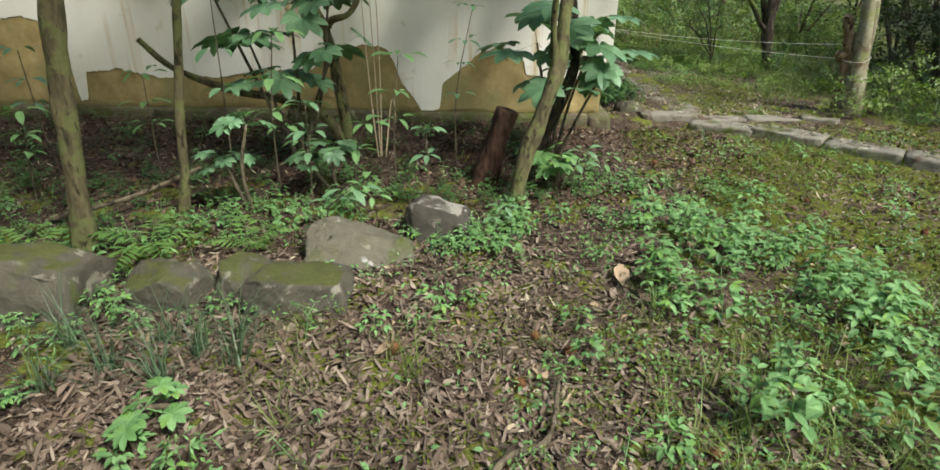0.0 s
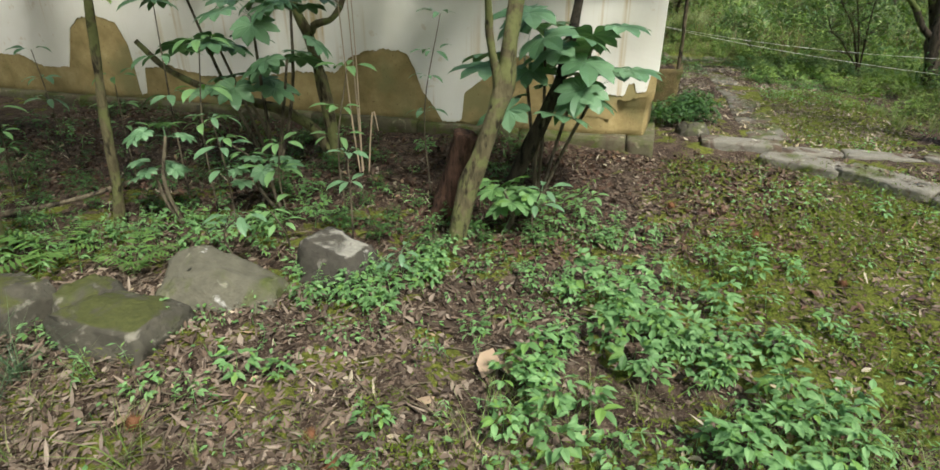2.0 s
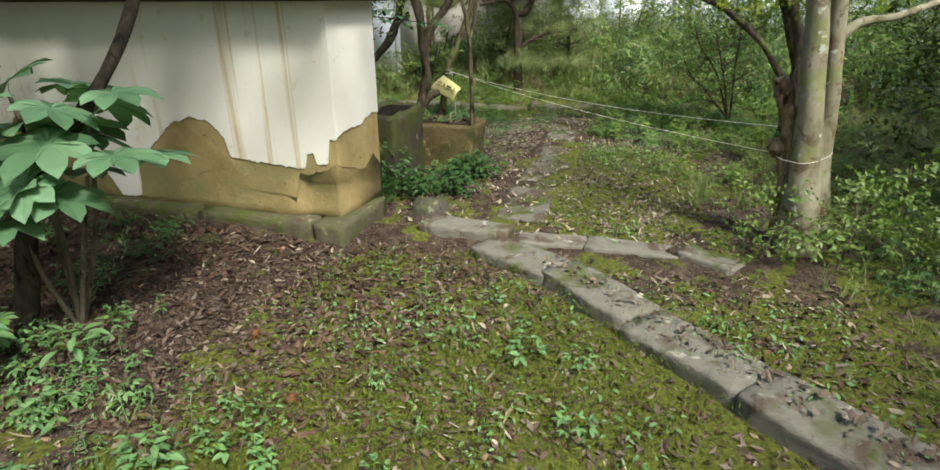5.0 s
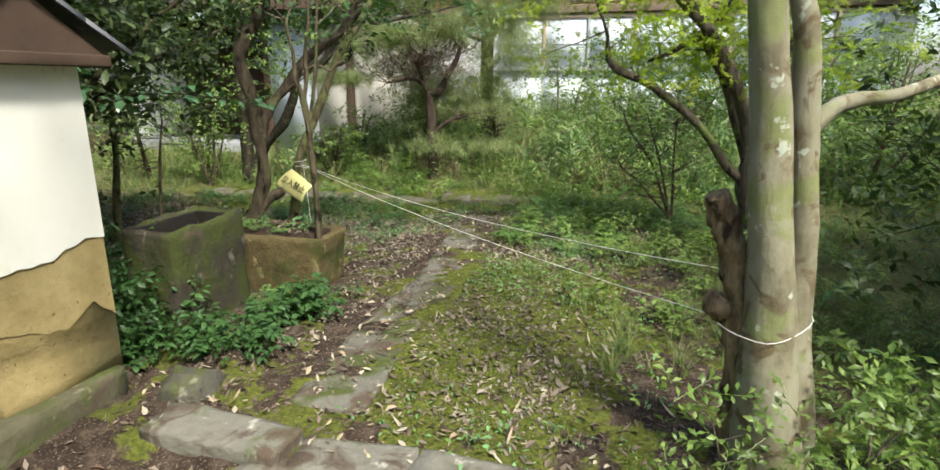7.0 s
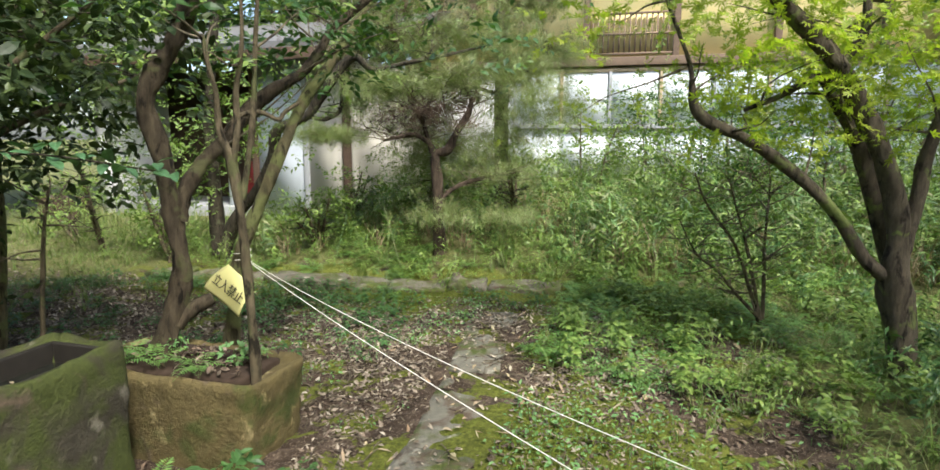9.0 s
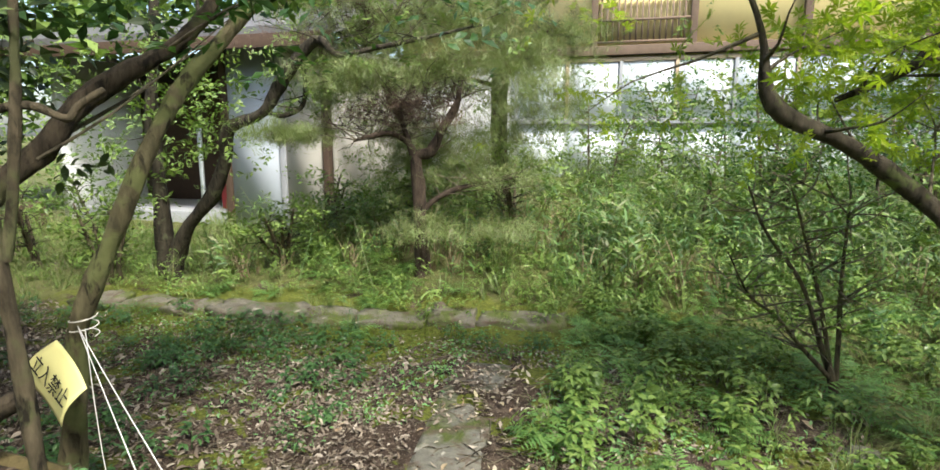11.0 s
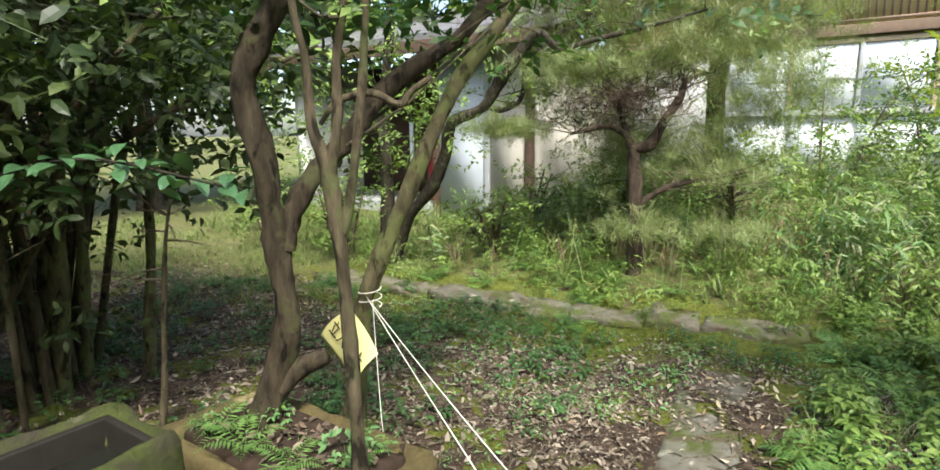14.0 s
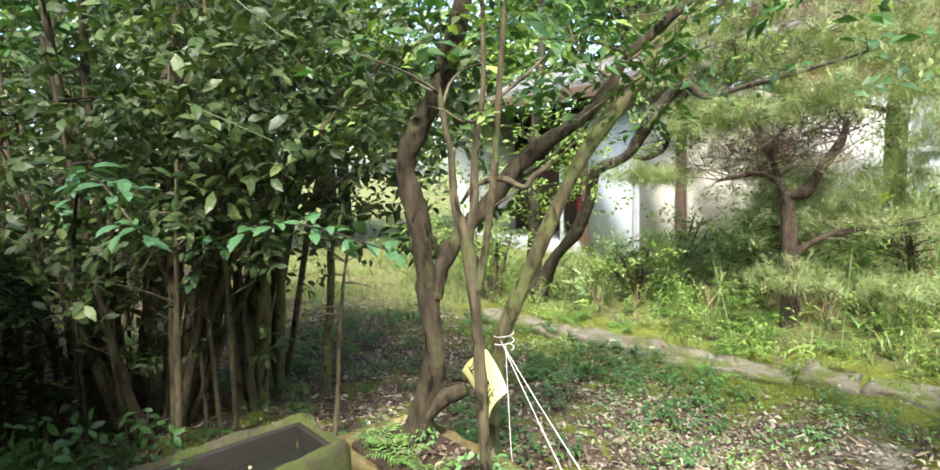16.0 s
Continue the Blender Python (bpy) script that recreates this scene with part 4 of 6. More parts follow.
tree("maple_tree", "spreading maple with dark mossy limbs and yellow-green leaves", [fade([(4.88, 9.93, -0.12, 0.131), (4.85, 9.93, 0.03, 0.101), (4.79, 9.91, 0.41, 0.083), (4.72, 9.89, 0.68, 0.085), (4.72, 9.89, 0.95, 0.059), (4.61, 9.86, 1.32, 0.056), (4.49, 9.83, 1.56, 0.055), (4.29, 9.77, 1.88, 0.052), (4.08, 9.72, 2.1, 0.046), (3.85, 9.65, 2.29, 0.04), (3.61, 9.59, 2.47, 0.03)], 0.4, -0.5, -0.1), [(4.7, 9.89, 0.67, 0.047), (4.54, 9.84, 0.8, 0.038), (4.38, 9.8, 1.03, 0.035), (4.16, 9.74, 1.25, 0.035), (3.85, 9.65, 1.47, 0.034), (3.56, 9.57, 1.62, 0.031), (3.5, 9.56, 1.88, 0.013), (3.36, 9.52, 2.22, 0.01), (3.31, 9.5, 2.41, 0.008)], fade([(4.74, 9.9, 0.8, 0.046), (4.8, 9.91, 1.15, 0.04), (4.82, 9.92, 1.39, 0.037), (4.87, 9.93, 1.59, 0.034), (4.97, 9.96, 1.85, 0.028), (5.02, 9.97, 2.17, 0.023)], 0.8, 0.3), [(4.8, 10.11, 0.69, 0.052), (4.63, 10.07, 1.13, 0.051), (4.51, 10.03, 1.46, 0.045), (4.38, 10, 1.67, 0.041), (4.26, 9.97, 1.84, 0.033), (4.03, 9.9, 1.73, 0.017), (3.84, 9.85, 1.65, 0.012)], fade([(4.28, 9.77, 1.88, 0.034), (4.4, 9.8, 2.04, 0.026), (4.41, 9.81, 2.23, 0.023), (4.4, 9.8, 2.47, 0.015)], 0.5)],
     M_MAPLEBARK, M_MAPLELEAF, MAPLE_SPRIGS, 6, 0.24, 1.05, 20, 0.65, 17, start=0.6, low=1.55)
tree("garden_tree", "dark crooked tree behind the stone troughs", [fade([(0.99, 8.29, 0.35, 0.063), (1.04, 8.33, 0.56, 0.055), (1.09, 8.37, 0.79, 0.046), (1.09, 8.36, 1, 0.042), (1.07, 8.35, 1.2, 0.045), (1.05, 8.34, 1.42, 0.044), (1.01, 8.31, 1.61, 0.045), (1.05, 8.33, 1.75, 0.044), (1.11, 8.38, 1.88, 0.045), (1.17, 8.43, 2.05, 0.041)], 1.2, 0.3, 0.2), [(1.06, 8.35, 0.55, 0.038), (1.13, 8.4, 0.63, 0.034), (1.2, 8.45, 0.67, 0.032)], fade([(1.1, 8.38, 1.07, 0.036), (1.11, 8.42, 1.22, 0.036), (1.16, 8.49, 1.35, 0.038), (1.22, 8.59, 1.46, 0.038), (1.28, 8.69, 1.61, 0.039), (1.36, 8.81, 1.72, 0.034), (1.46, 8.95, 1.83, 0.028), (1.51, 9.05, 1.95, 0.027), (1.56, 9.14, 2.09, 0.023)], 0.5, 0.5, 0.3)], M_CROOKBARK, M_WEEDDARK, SPRIGS, 8, 0.32, 1.2, 14, 0.8, 18, start=0.8, low=1.9, ground=0.42, lumps=0.14)
tree("garden_tree", "slender many-stemmed brown tree beside the sign", [[(1.64, 8.16, 0.53, 0.022), (1.64, 8.15, 0.73, 0.02), (1.63, 8.15, 0.95, 0.02), (1.62, 8.14, 1.19, 0.019), (1.6, 8.13, 1.38, 0.022), (1.57, 8.11, 1.5, 0.014), (1.57, 8.1, 1.66, 0.011), (1.55, 8.09, 1.77, 0.009), (1.54, 8.08, 1.88, 0.009)], fade([(1.61, 8.13, 1.36, 0.016), (1.63, 8.14, 1.5, 0.014), (1.63, 8.15, 1.66, 0.013), (1.65, 8.16, 1.79, 0.011), (1.66, 8.17, 1.93, 0.008)], 0.8), fade([(1.63, 8.15, 1.21, 0.012), (1.65, 8.17, 1.36, 0.013), (1.68, 8.18, 1.55, 0.013), (1.69, 8.19, 1.7, 0.011), (1.7, 8.2, 1.88, 0.009)], 0.8, 0.1), [(1.59, 8.12, 1.5, 0.006), (1.63, 8.15, 1.56, 0.009), (1.7, 8.2, 1.58, 0.01), (1.76, 8.24, 1.55, 0.01), (1.78, 8.26, 1.58, 0.01), (1.83, 8.29, 1.62, 0.007)]], M_BROWNBARK, M_LIGHTLEAF, SPRIGS, 2, 0.12, 0.8, 5, 0.35, 19, start=0.8, flare=0.1, low=1.8, ground=0.42)
tree("garden_tree", "leaning grey tree with white rope tied round it", [fade([(1.14, 8.62, 0.26, 0.045), (1.17, 8.64, 0.53, 0.04), (1.18, 8.65, 0.68, 0.037), (1.2, 8.66, 0.83, 0.034), (1.26, 8.7, 1.01, 0.033), (1.33, 8.75, 1.2, 0.033), (1.41, 8.81, 1.43, 0.03), (1.45, 8.97, 1.68, 0.031), (1.51, 9.13, 1.87, 0.029), (1.56, 9.29, 2.05, 0.027), (1.61, 9.46, 2.27, 0.023)], 0.9, 0.6, 0.4)], M_BARK, M_LIGHTLEAF, SPRIGS, 3, 0.2, 1.0, 8, 0.5, 20, start=0.75, flare=0.1, low=2.0)
tree("garden_tree", "twin-stemmed tree with a long crooked dark branch", [[(-1.66, 12.12, -0.01, 0.097), (-1.6, 12.14, 0.25, 0.09), (-1.39, 12.11, 0.58, 0.069), (-1.08, 12.11, 0.89, 0.068), (-0.86, 12.09, 1.29, 0.066), (-0.74, 12.02, 1.58, 0.058), (-0.37, 12.05, 1.73, 0.051), (-0.12, 12.04, 2.04, 0.061), (0.22, 12.05, 2.36, 0.054), (0.43, 12.08, 2.23, 0.027), (0.78, 12.15, 2.29, 0.024), (1.23, 12.31, 2.39, 0.018), (1.67, 12.47, 2.5, 0.013)], fade([(-1.71, 12.1, 0.05, 0.097), (-1.71, 12.1, 0.58, 0.083), (-1.71, 12.1, 1.15, 0.069), (-1.73, 12.09, 1.71, 0.062), (-1.66, 12.12, 2.31, 0.055), (-1.58, 12.14, 3, 0.048)], 0.8), [(-0.35, 12.06, 1.73, 0.026), (-0.19, 12.12, 1.7, 0.026), (-0.02, 12.18, 1.8, 0.023), (0.01, 12.19, 2.08, 0.02), (-0.04, 12.17, 2.21, 0.017)]], M_DARKBARK, M_LIGHTLEAF, SPRIGS, 3, 0.22, 1.0, 9, 0.6, 21, start=0.5, extra=[p[:3] for p in [(-0.67, 11.73, 1.71, 0), (-0.9, 11.75, 1.6, 0), (-1.21, 11.85, 1.49, 0), (-1.33, 11.81, 1.75, 0), (-0.8, 11.79, 1.47, 0), (-1.64, 11.69, 0.94, 0), (-1.52, 11.74, 1.12, 0), (-2.2, 11.49, 0.88, 0), (-1.87, 11.61, 1.49, 0), (-1.99, 11.57, 1.35, 0), (-2.57, 11.36, 1.12, 0), (-2.4, 11.42, 1.7, 0), (-2.2, 11.49, 2.09, 0), (-1.23, 11.84, 2.03, 0), (-1.37, 11.79, 2.31, 0), (-1.79, 11.64, 2.48, 0), (-1.5, 11.74, 2.69, 0), (-2.5, 11.38, 2.26, 0), (-2.88, 11.24, 1.81, 0)]] * 6)

# needle tufts
def needles(n, length, seed):
    r2 = np.random.default_rng(seed)
    v, t = [], []
    for i in range(n):
        d = r2.normal(0, 1, 3)
        d[2] = abs(d[2]) * 0.6 + 0.15
        d /= np.linalg.norm(d)
        s = np.cross(d, (0.3, 0.2, 0.9))
        s = s / np.linalg.norm(s) * 0.0019
        k = len(v)
        o = r2.normal(0, 0.03, 3)
        v += [o - s, o + s, o + d * length]
        t.append((k, k + 1, k + 2))
    return np.array(v), np.array(t)


NEEDLES = [needles(30, 0.11, s) for s in range(4)]


def pine():
    limbs = [[(1.11, 12.38, 0.15, 0.098), (1.09, 12.38, 0.62, 0.085), (1.08, 12.37, 1.02, 0.079), (1.06, 12.37, 1.3, 0.072), (1.19, 12.41, 1.36, 0.067), (1.3, 12.45, 1.57, 0.055), (1.42, 12.5, 1.79, 0.044), (1.45, 12.51, 1.95, 0.027)], [(1.07, 12.37, 1.27, 0.05), (0.99, 12.34, 1.44, 0.039), (0.83, 12.28, 1.53, 0.036), (0.67, 12.22, 1.5, 0.03), (0.51, 12.17, 1.46, 0.019)], [(1.1, 12.38, 0.78, 0.04), (1.24, 12.43, 0.91, 0.034), (1.45, 12.51, 1.01, 0.034), (1.72, 12.6, 1.06, 0.028), (1.93, 12.68, 1.1, 0.02)], [(1.03, 12.36, 1.33, 0.045), (0.96, 12.33, 1.57, 0.033), (0.92, 12.32, 1.74, 0.028), (0.96, 12.33, 1.84, 0.019)]]
    limbs = [[(x, y, z, r * 0.78) for x, y, z, r in rows] for rows in limbs]
    tr = tree("pine_tree", "stunted old pine with sparse light green needles", limbs, M_REDBARK, seed=22, tw=20, twl=0.6, start=0.5, flare=0.2)
    r2 = np.random.default_rng(5)
    pads = [(-0.1, 12.1, 1.5, 0.4, 0.1), (0.5, 12.3, 2.05, 0.5, 0.18), (1.35, 12.5, 2.15, 0.5, 0.2), (1.8, 12.6, 1.1, 0.4, 0.1), (1.2, 12.2, 0.62, 0.5, 0.1), (1.9, 12.3, 0.6, 0.45, 0.1), (1.6, 12.8, 2.6, 0.6, 0.3), (2.2, 12.9, 1.9, 0.5, 0.3), (0.1, 12.9, 1.9, 0.7, 0.4), (1.0, 13.0, 1.4, 0.7, 0.5), (1.7, 13.0, 1.5, 0.6, 0.5), (0.3, 12.7, 2.7, 0.8, 0.5), (0.25, 13.4, 1.9, 0.5, 0.6), (0.5, 13.5, 1.35, 0.5, 0.5), (0.3, 13.4, 2.8, 0.6, 0.5)]
    for x, y, z, w, h in pads:
        n = int((420 if z > 1.3 else 150) * w)
        a = r2.normal(0, 0.5, (n, 3)) * np.array([w, w, h]) + np.array([x, y, z])
        tagged(part("needle_pad", mesh_of("needle_pad", *scatter(NEEDLES, a[:, 0], a[:, 1], a[:, 2], r2.uniform(0.8, 1.3, n), int(n + x * 9), 20)), M_NEEDLE, tr, flat=True), kind="stuff")
    snag = []
    for k, (x, y, z, w, m) in enumerate([(0.95, 12.35, 1.78, 0.5, 90), (0.5, 12.3, 1.6, 0.4, 50), (1.35, 12.4, 1.95, 0.5, 70), (0.4, 12.6, 2.6, 0.9, 110), (1.3, 12.7, 2.7, 0.7, 60)]):
        for _ in range(m):
            c = r2.normal(0, 0.45, 3) * np.array([w, w * 0.7, w * 0.4]) + np.array([x, y, z])
            d = r2.normal(0, 1, 3) * np.array([1, 1, 0.7])
            d = d / np.linalg.norm(d) * r2.uniform(0.08, 0.28)
            e = c + d * 0.5 + r2.normal(0, 0.025, 3)
            snag.append(tube([(*c, 0.004), (*e, 0.0035), (*(c + d), 0.0015)], 3, 2, 0))
    tagged(part("branching", mesh_of("branching", *join(snag)), M_REDBARK, tr, "tangle of dead brown twigs"), kind="stuff")
    n = 520
    a = np.vstack([r2.normal(0, 0.5, (120, 3)) * np.array([0.5, 0.35, 0.22]) + np.array([0.95, 12.35, 1.75]), r2.normal(0, 0.5, (400, 3)) * np.array([1.5, 0.6, 0.55]) + np.array([0.5, 12.9, 2.95])])
    part("dead_needles", mesh_of("dead_needles", *scatter(NEEDLES, a[:, 0], a[:, 1], a[:, 2], r2.uniform(0.8, 1.2, n), 3, 20)), M_DEADNEEDLE, tr, "dead brown needles", flat=True)


pine()


def big_pine():
    rows = [(1.13, 15.58, 0.67, 0.131), (1.12, 15.58, 1.78, 0.12), (1.13, 15.58, 2.61, 0.109), (1.13, 15.58, 3.56, 0.099), (1.13, 15.58, 4.63, 0.081)]
    limbs = [fade(rows, 1.5)]
    for i, (z, dx, dy) in enumerate([(2.2, -1.3, -0.5), (2.7, 1.2, -0.6), (3.0, -1.6, -0.8), (3.4, 0.9, -0.9), (3.7, -0.7, -1.0), (2.4, 0.6, -1.0), (4.0, 1.5, -0.4)]):
        limbs.append([(1.13, 15.58, z, 0.04), (1.13 + dx * 0.5, 15.58 + dy * 0.5, z + 0.15, 0.025), (1.13 + dx, 15.58 + dy, z + 0.05, 0.012)])
    tr = tree("pine_tree", "tall pine with a straight trunk and drooping needles", limbs, M_REDBARK, seed=23, tw=18, twl=0.7, start=0.3)
    r2 = np.random.default_rng(6)
    for l in limbs[1:]:
        n = 300
        u = r2.uniform(0.25, 1.1, n)[:, None]
        a = np.array(l[0][:3]) * (1 - u) + np.array(l[2][:3]) * u + r2.normal(0, 0.22, (n, 3)) * np.array([1, 1, 0.6])
        tagged(part("needle_pad", mesh_of("needle_pad", *scatter(NEEDLES, a[:, 0], a[:, 1], a[:, 2], r2.uniform(0.9, 1.5, n), int(l[2][2] * 10), 20)), M_NEEDLE, tr, flat=True), kind="stuff")


big_pine()
tree("shrub", "bare many-stemmed brown shrub in the grass", [[(4.22, 10.66, -0.05, 0.031), (4.19, 10.65, 0.16, 0.024), (4.09, 10.61, 0.41, 0.013), (3.97, 10.57, 0.72, 0.011), (3.75, 10.49, 1.02, 0.008), (3.65, 10.45, 1.25, 0.005)], [(4.19, 10.65, 0.13, 0.018), (4.13, 10.62, 0.41, 0.013), (4.05, 10.6, 0.72, 0.011), (3.97, 10.57, 0.96, 0.008), (3.89, 10.54, 1.2, 0.005)], [(4.21, 10.65, 0.13, 0.016), (4.2, 10.65, 0.41, 0.013), (4.18, 10.64, 0.72, 0.011), (4.18, 10.64, 1.02, 0.008), (4.18, 10.64, 1.22, 0.005)], [(4.19, 10.64, 0.16, 0.015), (4.01, 10.58, 0.35, 0.011), (3.85, 10.52, 0.54, 0.009), (3.7, 10.47, 0.66, 0.007), (3.57, 10.42, 0.9, 0.004)]], M_BROWNBARK, M_LIGHTLEAF, SPRIGS, 1, 0.1, 0.6, 22, 0.45, 24, start=0.3, flare=0.0, category="shrub", twr=0.005)

for i, (rows, label) in enumerate([([(-0.86, 8.84, -0.05, 0.036), (-0.84, 8.85, 0.32, 0.033), (-0.8, 8.88, 0.72, 0.029), (-0.78, 8.89, 1.07, 0.026), (-0.77, 8.9, 1.54, 0.022), (-0.78, 8.89, 2.04, 0.018)], "thin straight pale sapling"), ([(-0.04, 8.46, 0.01, 0.017), (-0.02, 8.48, 0.24, 0.016), (0.01, 8.5, 0.63, 0.014), (0.04, 8.52, 0.94, 0.01), (0.07, 8.55, 1.18, 0.007)], "thin dark bare seedling tree"), ([(-1.11, 8.56, -0.13, 0.043), (-1.08, 8.59, 0.35, 0.038), (-1.06, 8.61, 0.74, 0.034), (-1.04, 8.62, 1.08, 0.029), (-1.02, 8.63, 1.55, 0.025), (-0.98, 8.66, 2.16, 0.021)], "slim brown understorey trunk"), ([(-0.95, 8.38, 0.09, 0.054), (-0.91, 8.41, 0.58, 0.049), (-0.88, 8.43, 1, 0.045), (-0.84, 8.47, 1.55, 0.04), (-0.82, 8.48, 2.18, 0.036)], "slim brown understorey trunk"), ([(-1.54, 8.07, -0.05, 0.112), (-1.43, 8.15, 0.67, 0.101), (-1.31, 8.24, 1.39, 0.087), (-1.24, 8.29, 2.05, 0.077), (-1.21, 8.31, 2.45, 0.066)], "dark evergreen trunk in the thicket"),
                                   ([(-1.71, 8.15, -0.06, 0.139), (-1.62, 8.26, 0.64, 0.118), (-1.53, 8.37, 1.32, 0.106), (-1.52, 8.38, 1.96, 0.095), (-1.5, 8.4, 2.58, 0.088), (-1.5, 8.41, 3.05, 0.074)], "thick evergreen trunk in the thicket"), ([(-1.29, 8.42, -0.02, 0.045), (-1.25, 8.46, 0.44, 0.04), (-1.21, 8.5, 0.89, 0.037), (-1.21, 8.51, 1.53, 0.03), (-1.23, 8.48, 2.14, 0.025), (-1.23, 8.49, 2.73, 0.02)], "slim brown understorey trunk"), ([(-1.35, 7.43, 0.07, 0.05), (-1.38, 7.39, 0.63, 0.041), (-1.42, 7.34, 0.94, 0.033), (-1.53, 7.22, 1.39, 0.025), (-1.59, 7.15, 1.75, 0.018)], "crooked leaning understorey trunk"), ([(-1.42, 7.68, -0.03, 0.061), (-1.32, 7.79, 0.64, 0.052), (-1.24, 7.89, 1.24, 0.047), (-1.17, 7.97, 1.81, 0.038), (-1.1, 8.05, 2.46, 0.033)], "slim brown understorey trunk")]):
    up = rows if i == 1 else fade(rows, 1.2)
    tree("understorey_tree", label, [up], M_BARK if i in (0, 2, 3, 6) else M_BROWNBARK, M_CAMELLIA, SPRIGS_M, 0 if i in (0, 1) else 3, 0.3, 1.0, 7 if i != 1 else 9, 0.35 if i == 1 else 0.9, 40 + i, start=0.6, flare=0.15, low=1.1 if i != 1 else 0.3, group="understorey trees")

# ---- rope and sign ----
def sag(a, b, drop, n=14):
    a, b = np.array(a), np.array(b)
    return [tuple(a + (b - a) * i / n - np.array([0, 0, drop * 4 * (i / n) * (1 - i / n)])) + (0.0015,) for i in range(n + 1)]


KNOT = (1.25, 8.62, 0.86)
for a, drop in (((4.03, 6.72, 0.66), 0.05), ((4.12, 6.82, 0.8), 0.07)):
    tagged(part("rope", mesh_of("rope", *tube(sag(a, KNOT, drop), 6, 2, 0.05)), M_ROPE), "white rope strung between two trees", "rope", "barrier ropes")
coil = [(1.225 + 0.045 * math.cos(q * 0.9), 8.665 + 0.045 * math.sin(q * 0.9), 0.81 + 0.005 * q, 0.0019) for q in range(16)]
tagged(part("rope", mesh_of("rope", *tube(coil, 6, 3, 0.05)), M_ROPE), "white rope wound round the leaning trunk", "rope", "barrier ropes")
coil = [(4.05, 6.66, 0.64, 0.0024), (4.1, 6.58, 0.63, 0.0024), (4.2, 6.495, 0.64, 0.0024), (4.3, 6.54, 0.67, 0.0024), (4.395, 6.66, 0.71, 0.0024), (4.37, 6.79, 0.71, 0.0024), (4.2, 6.82, 0.68, 0.0024), (4.07, 6.77, 0.65, 0.0024), (4.06, 6.68, 0.66, 0.0024)]
coil = [(4.19 + (q[0] - 4.19) * 0.88, 6.66 + (q[1] - 6.66) * 0.88, 0.66 + (q[2] - 0.66) * 0.6, 0.0015) for q in coil]
tagged(part("rope", mesh_of("rope", *tube(coil, 6, 3, 0.05)), M_ROPE), "white rope wound round the old tree", "rope", "barrier ropes")
tagged(part("rope", mesh_of("rope", *tube([(1.27, 8.63, 0.85, 0.0018), (1.31, 8.6, 0.6, 0.0018), (1.33, 8.6, 0.3, 0.0018), (1.36, 8.62, 0.02, 0.0018)], 5, 3, 0.05)), M_ROPE), "loose white rope end hanging down", "rope", "barrier ropes")


def sign():
    """Corners: top, left, bottom, right, as it hangs askew."""
    tl, bl, br, tr = [Vector(p[:3]) for p in ((1.2, 8.58, 0.82), (1.06, 8.55, 0.69), (1.345, 8.45, 0.585), (1.42, 8.49, 0.71))]
    sg = thing("warning_sign", tl, "yellow plastic warning sheet hanging askew from a tree", "sign")
    nrm = (bl - tl).cross(tr - tl).normalized()
    v, t, n = [], [], 12
    for i in range(n + 1):
        for j in range(n + 1):
            a, b = i / n, j / n
            p = tl.lerp(bl, a).lerp(tr.lerp(br, a), b) + nrm * (0.02 * math.sin(math.pi * a) - 0.012 * math.sin(math.pi * b))
            v.append(tuple(p))
    for i in range(n):
        for j in range(n):
            q = i * (n + 1) + j
            t += [(q, q + 1, q + n + 2), (q, q + n + 2, q + n + 1)]
    bm = bmesh.new()
    bm.from_mesh(mesh_of("sheet_raw", np.array(v), np.array(t)))
    bmesh.ops.solidify(bm, geom=bm.faces[:], thickness=0.001)
    part("sheet", bm, M_SIGN, sg)
    return sg, tl, bl, br, tr, nrm


SG, TL, BL, BR, TR, NRM = sign()


def sign_text(body):
    cu = bpy.data.curves.new("lettering", "FONT")
    cu.body, cu.align_x, cu.align_y, cu.size, cu.extrude = body, "CENTER", "CENTER", 0.064, 0.0006
    ob = new("lettering_source", cu)
    bpy.context.view_layer.update()
    me = bpy.data.meshes.new_from_object(ob.evaluated_get(bpy.context.evaluated_depsgraph_get()))
    bpy.data.objects.remove(ob)
    ex = (BR - BL).normalized()
    ey = NRM.cross(ex).normalized()
    c = (TL + BL + BR + TR) / 4
    if ey.dot((TL + TR) / 2 - c) < 0:
        ey = -ey
    ez = ex.cross(ey)
    e = Vector((3.0, 7.2, 1.5)) - c
    off = ez if ez.dot(e) > 0 else -ez
    m = Matrix((ex, ey, ez)).transposed().to_4x4()
    for v in me.vertices:
        p = m.to_3x3() @ v.co
        v.co = c + p + off * 0.012 + NRM * 0.012
    me.materials.clear()
    me.materials.append(M_INK)
    return part("lettering", me, M_INK, SG, "black warning lettering", flat=True)


sign_text("\u7acb\u5165\u7981\u6b62")

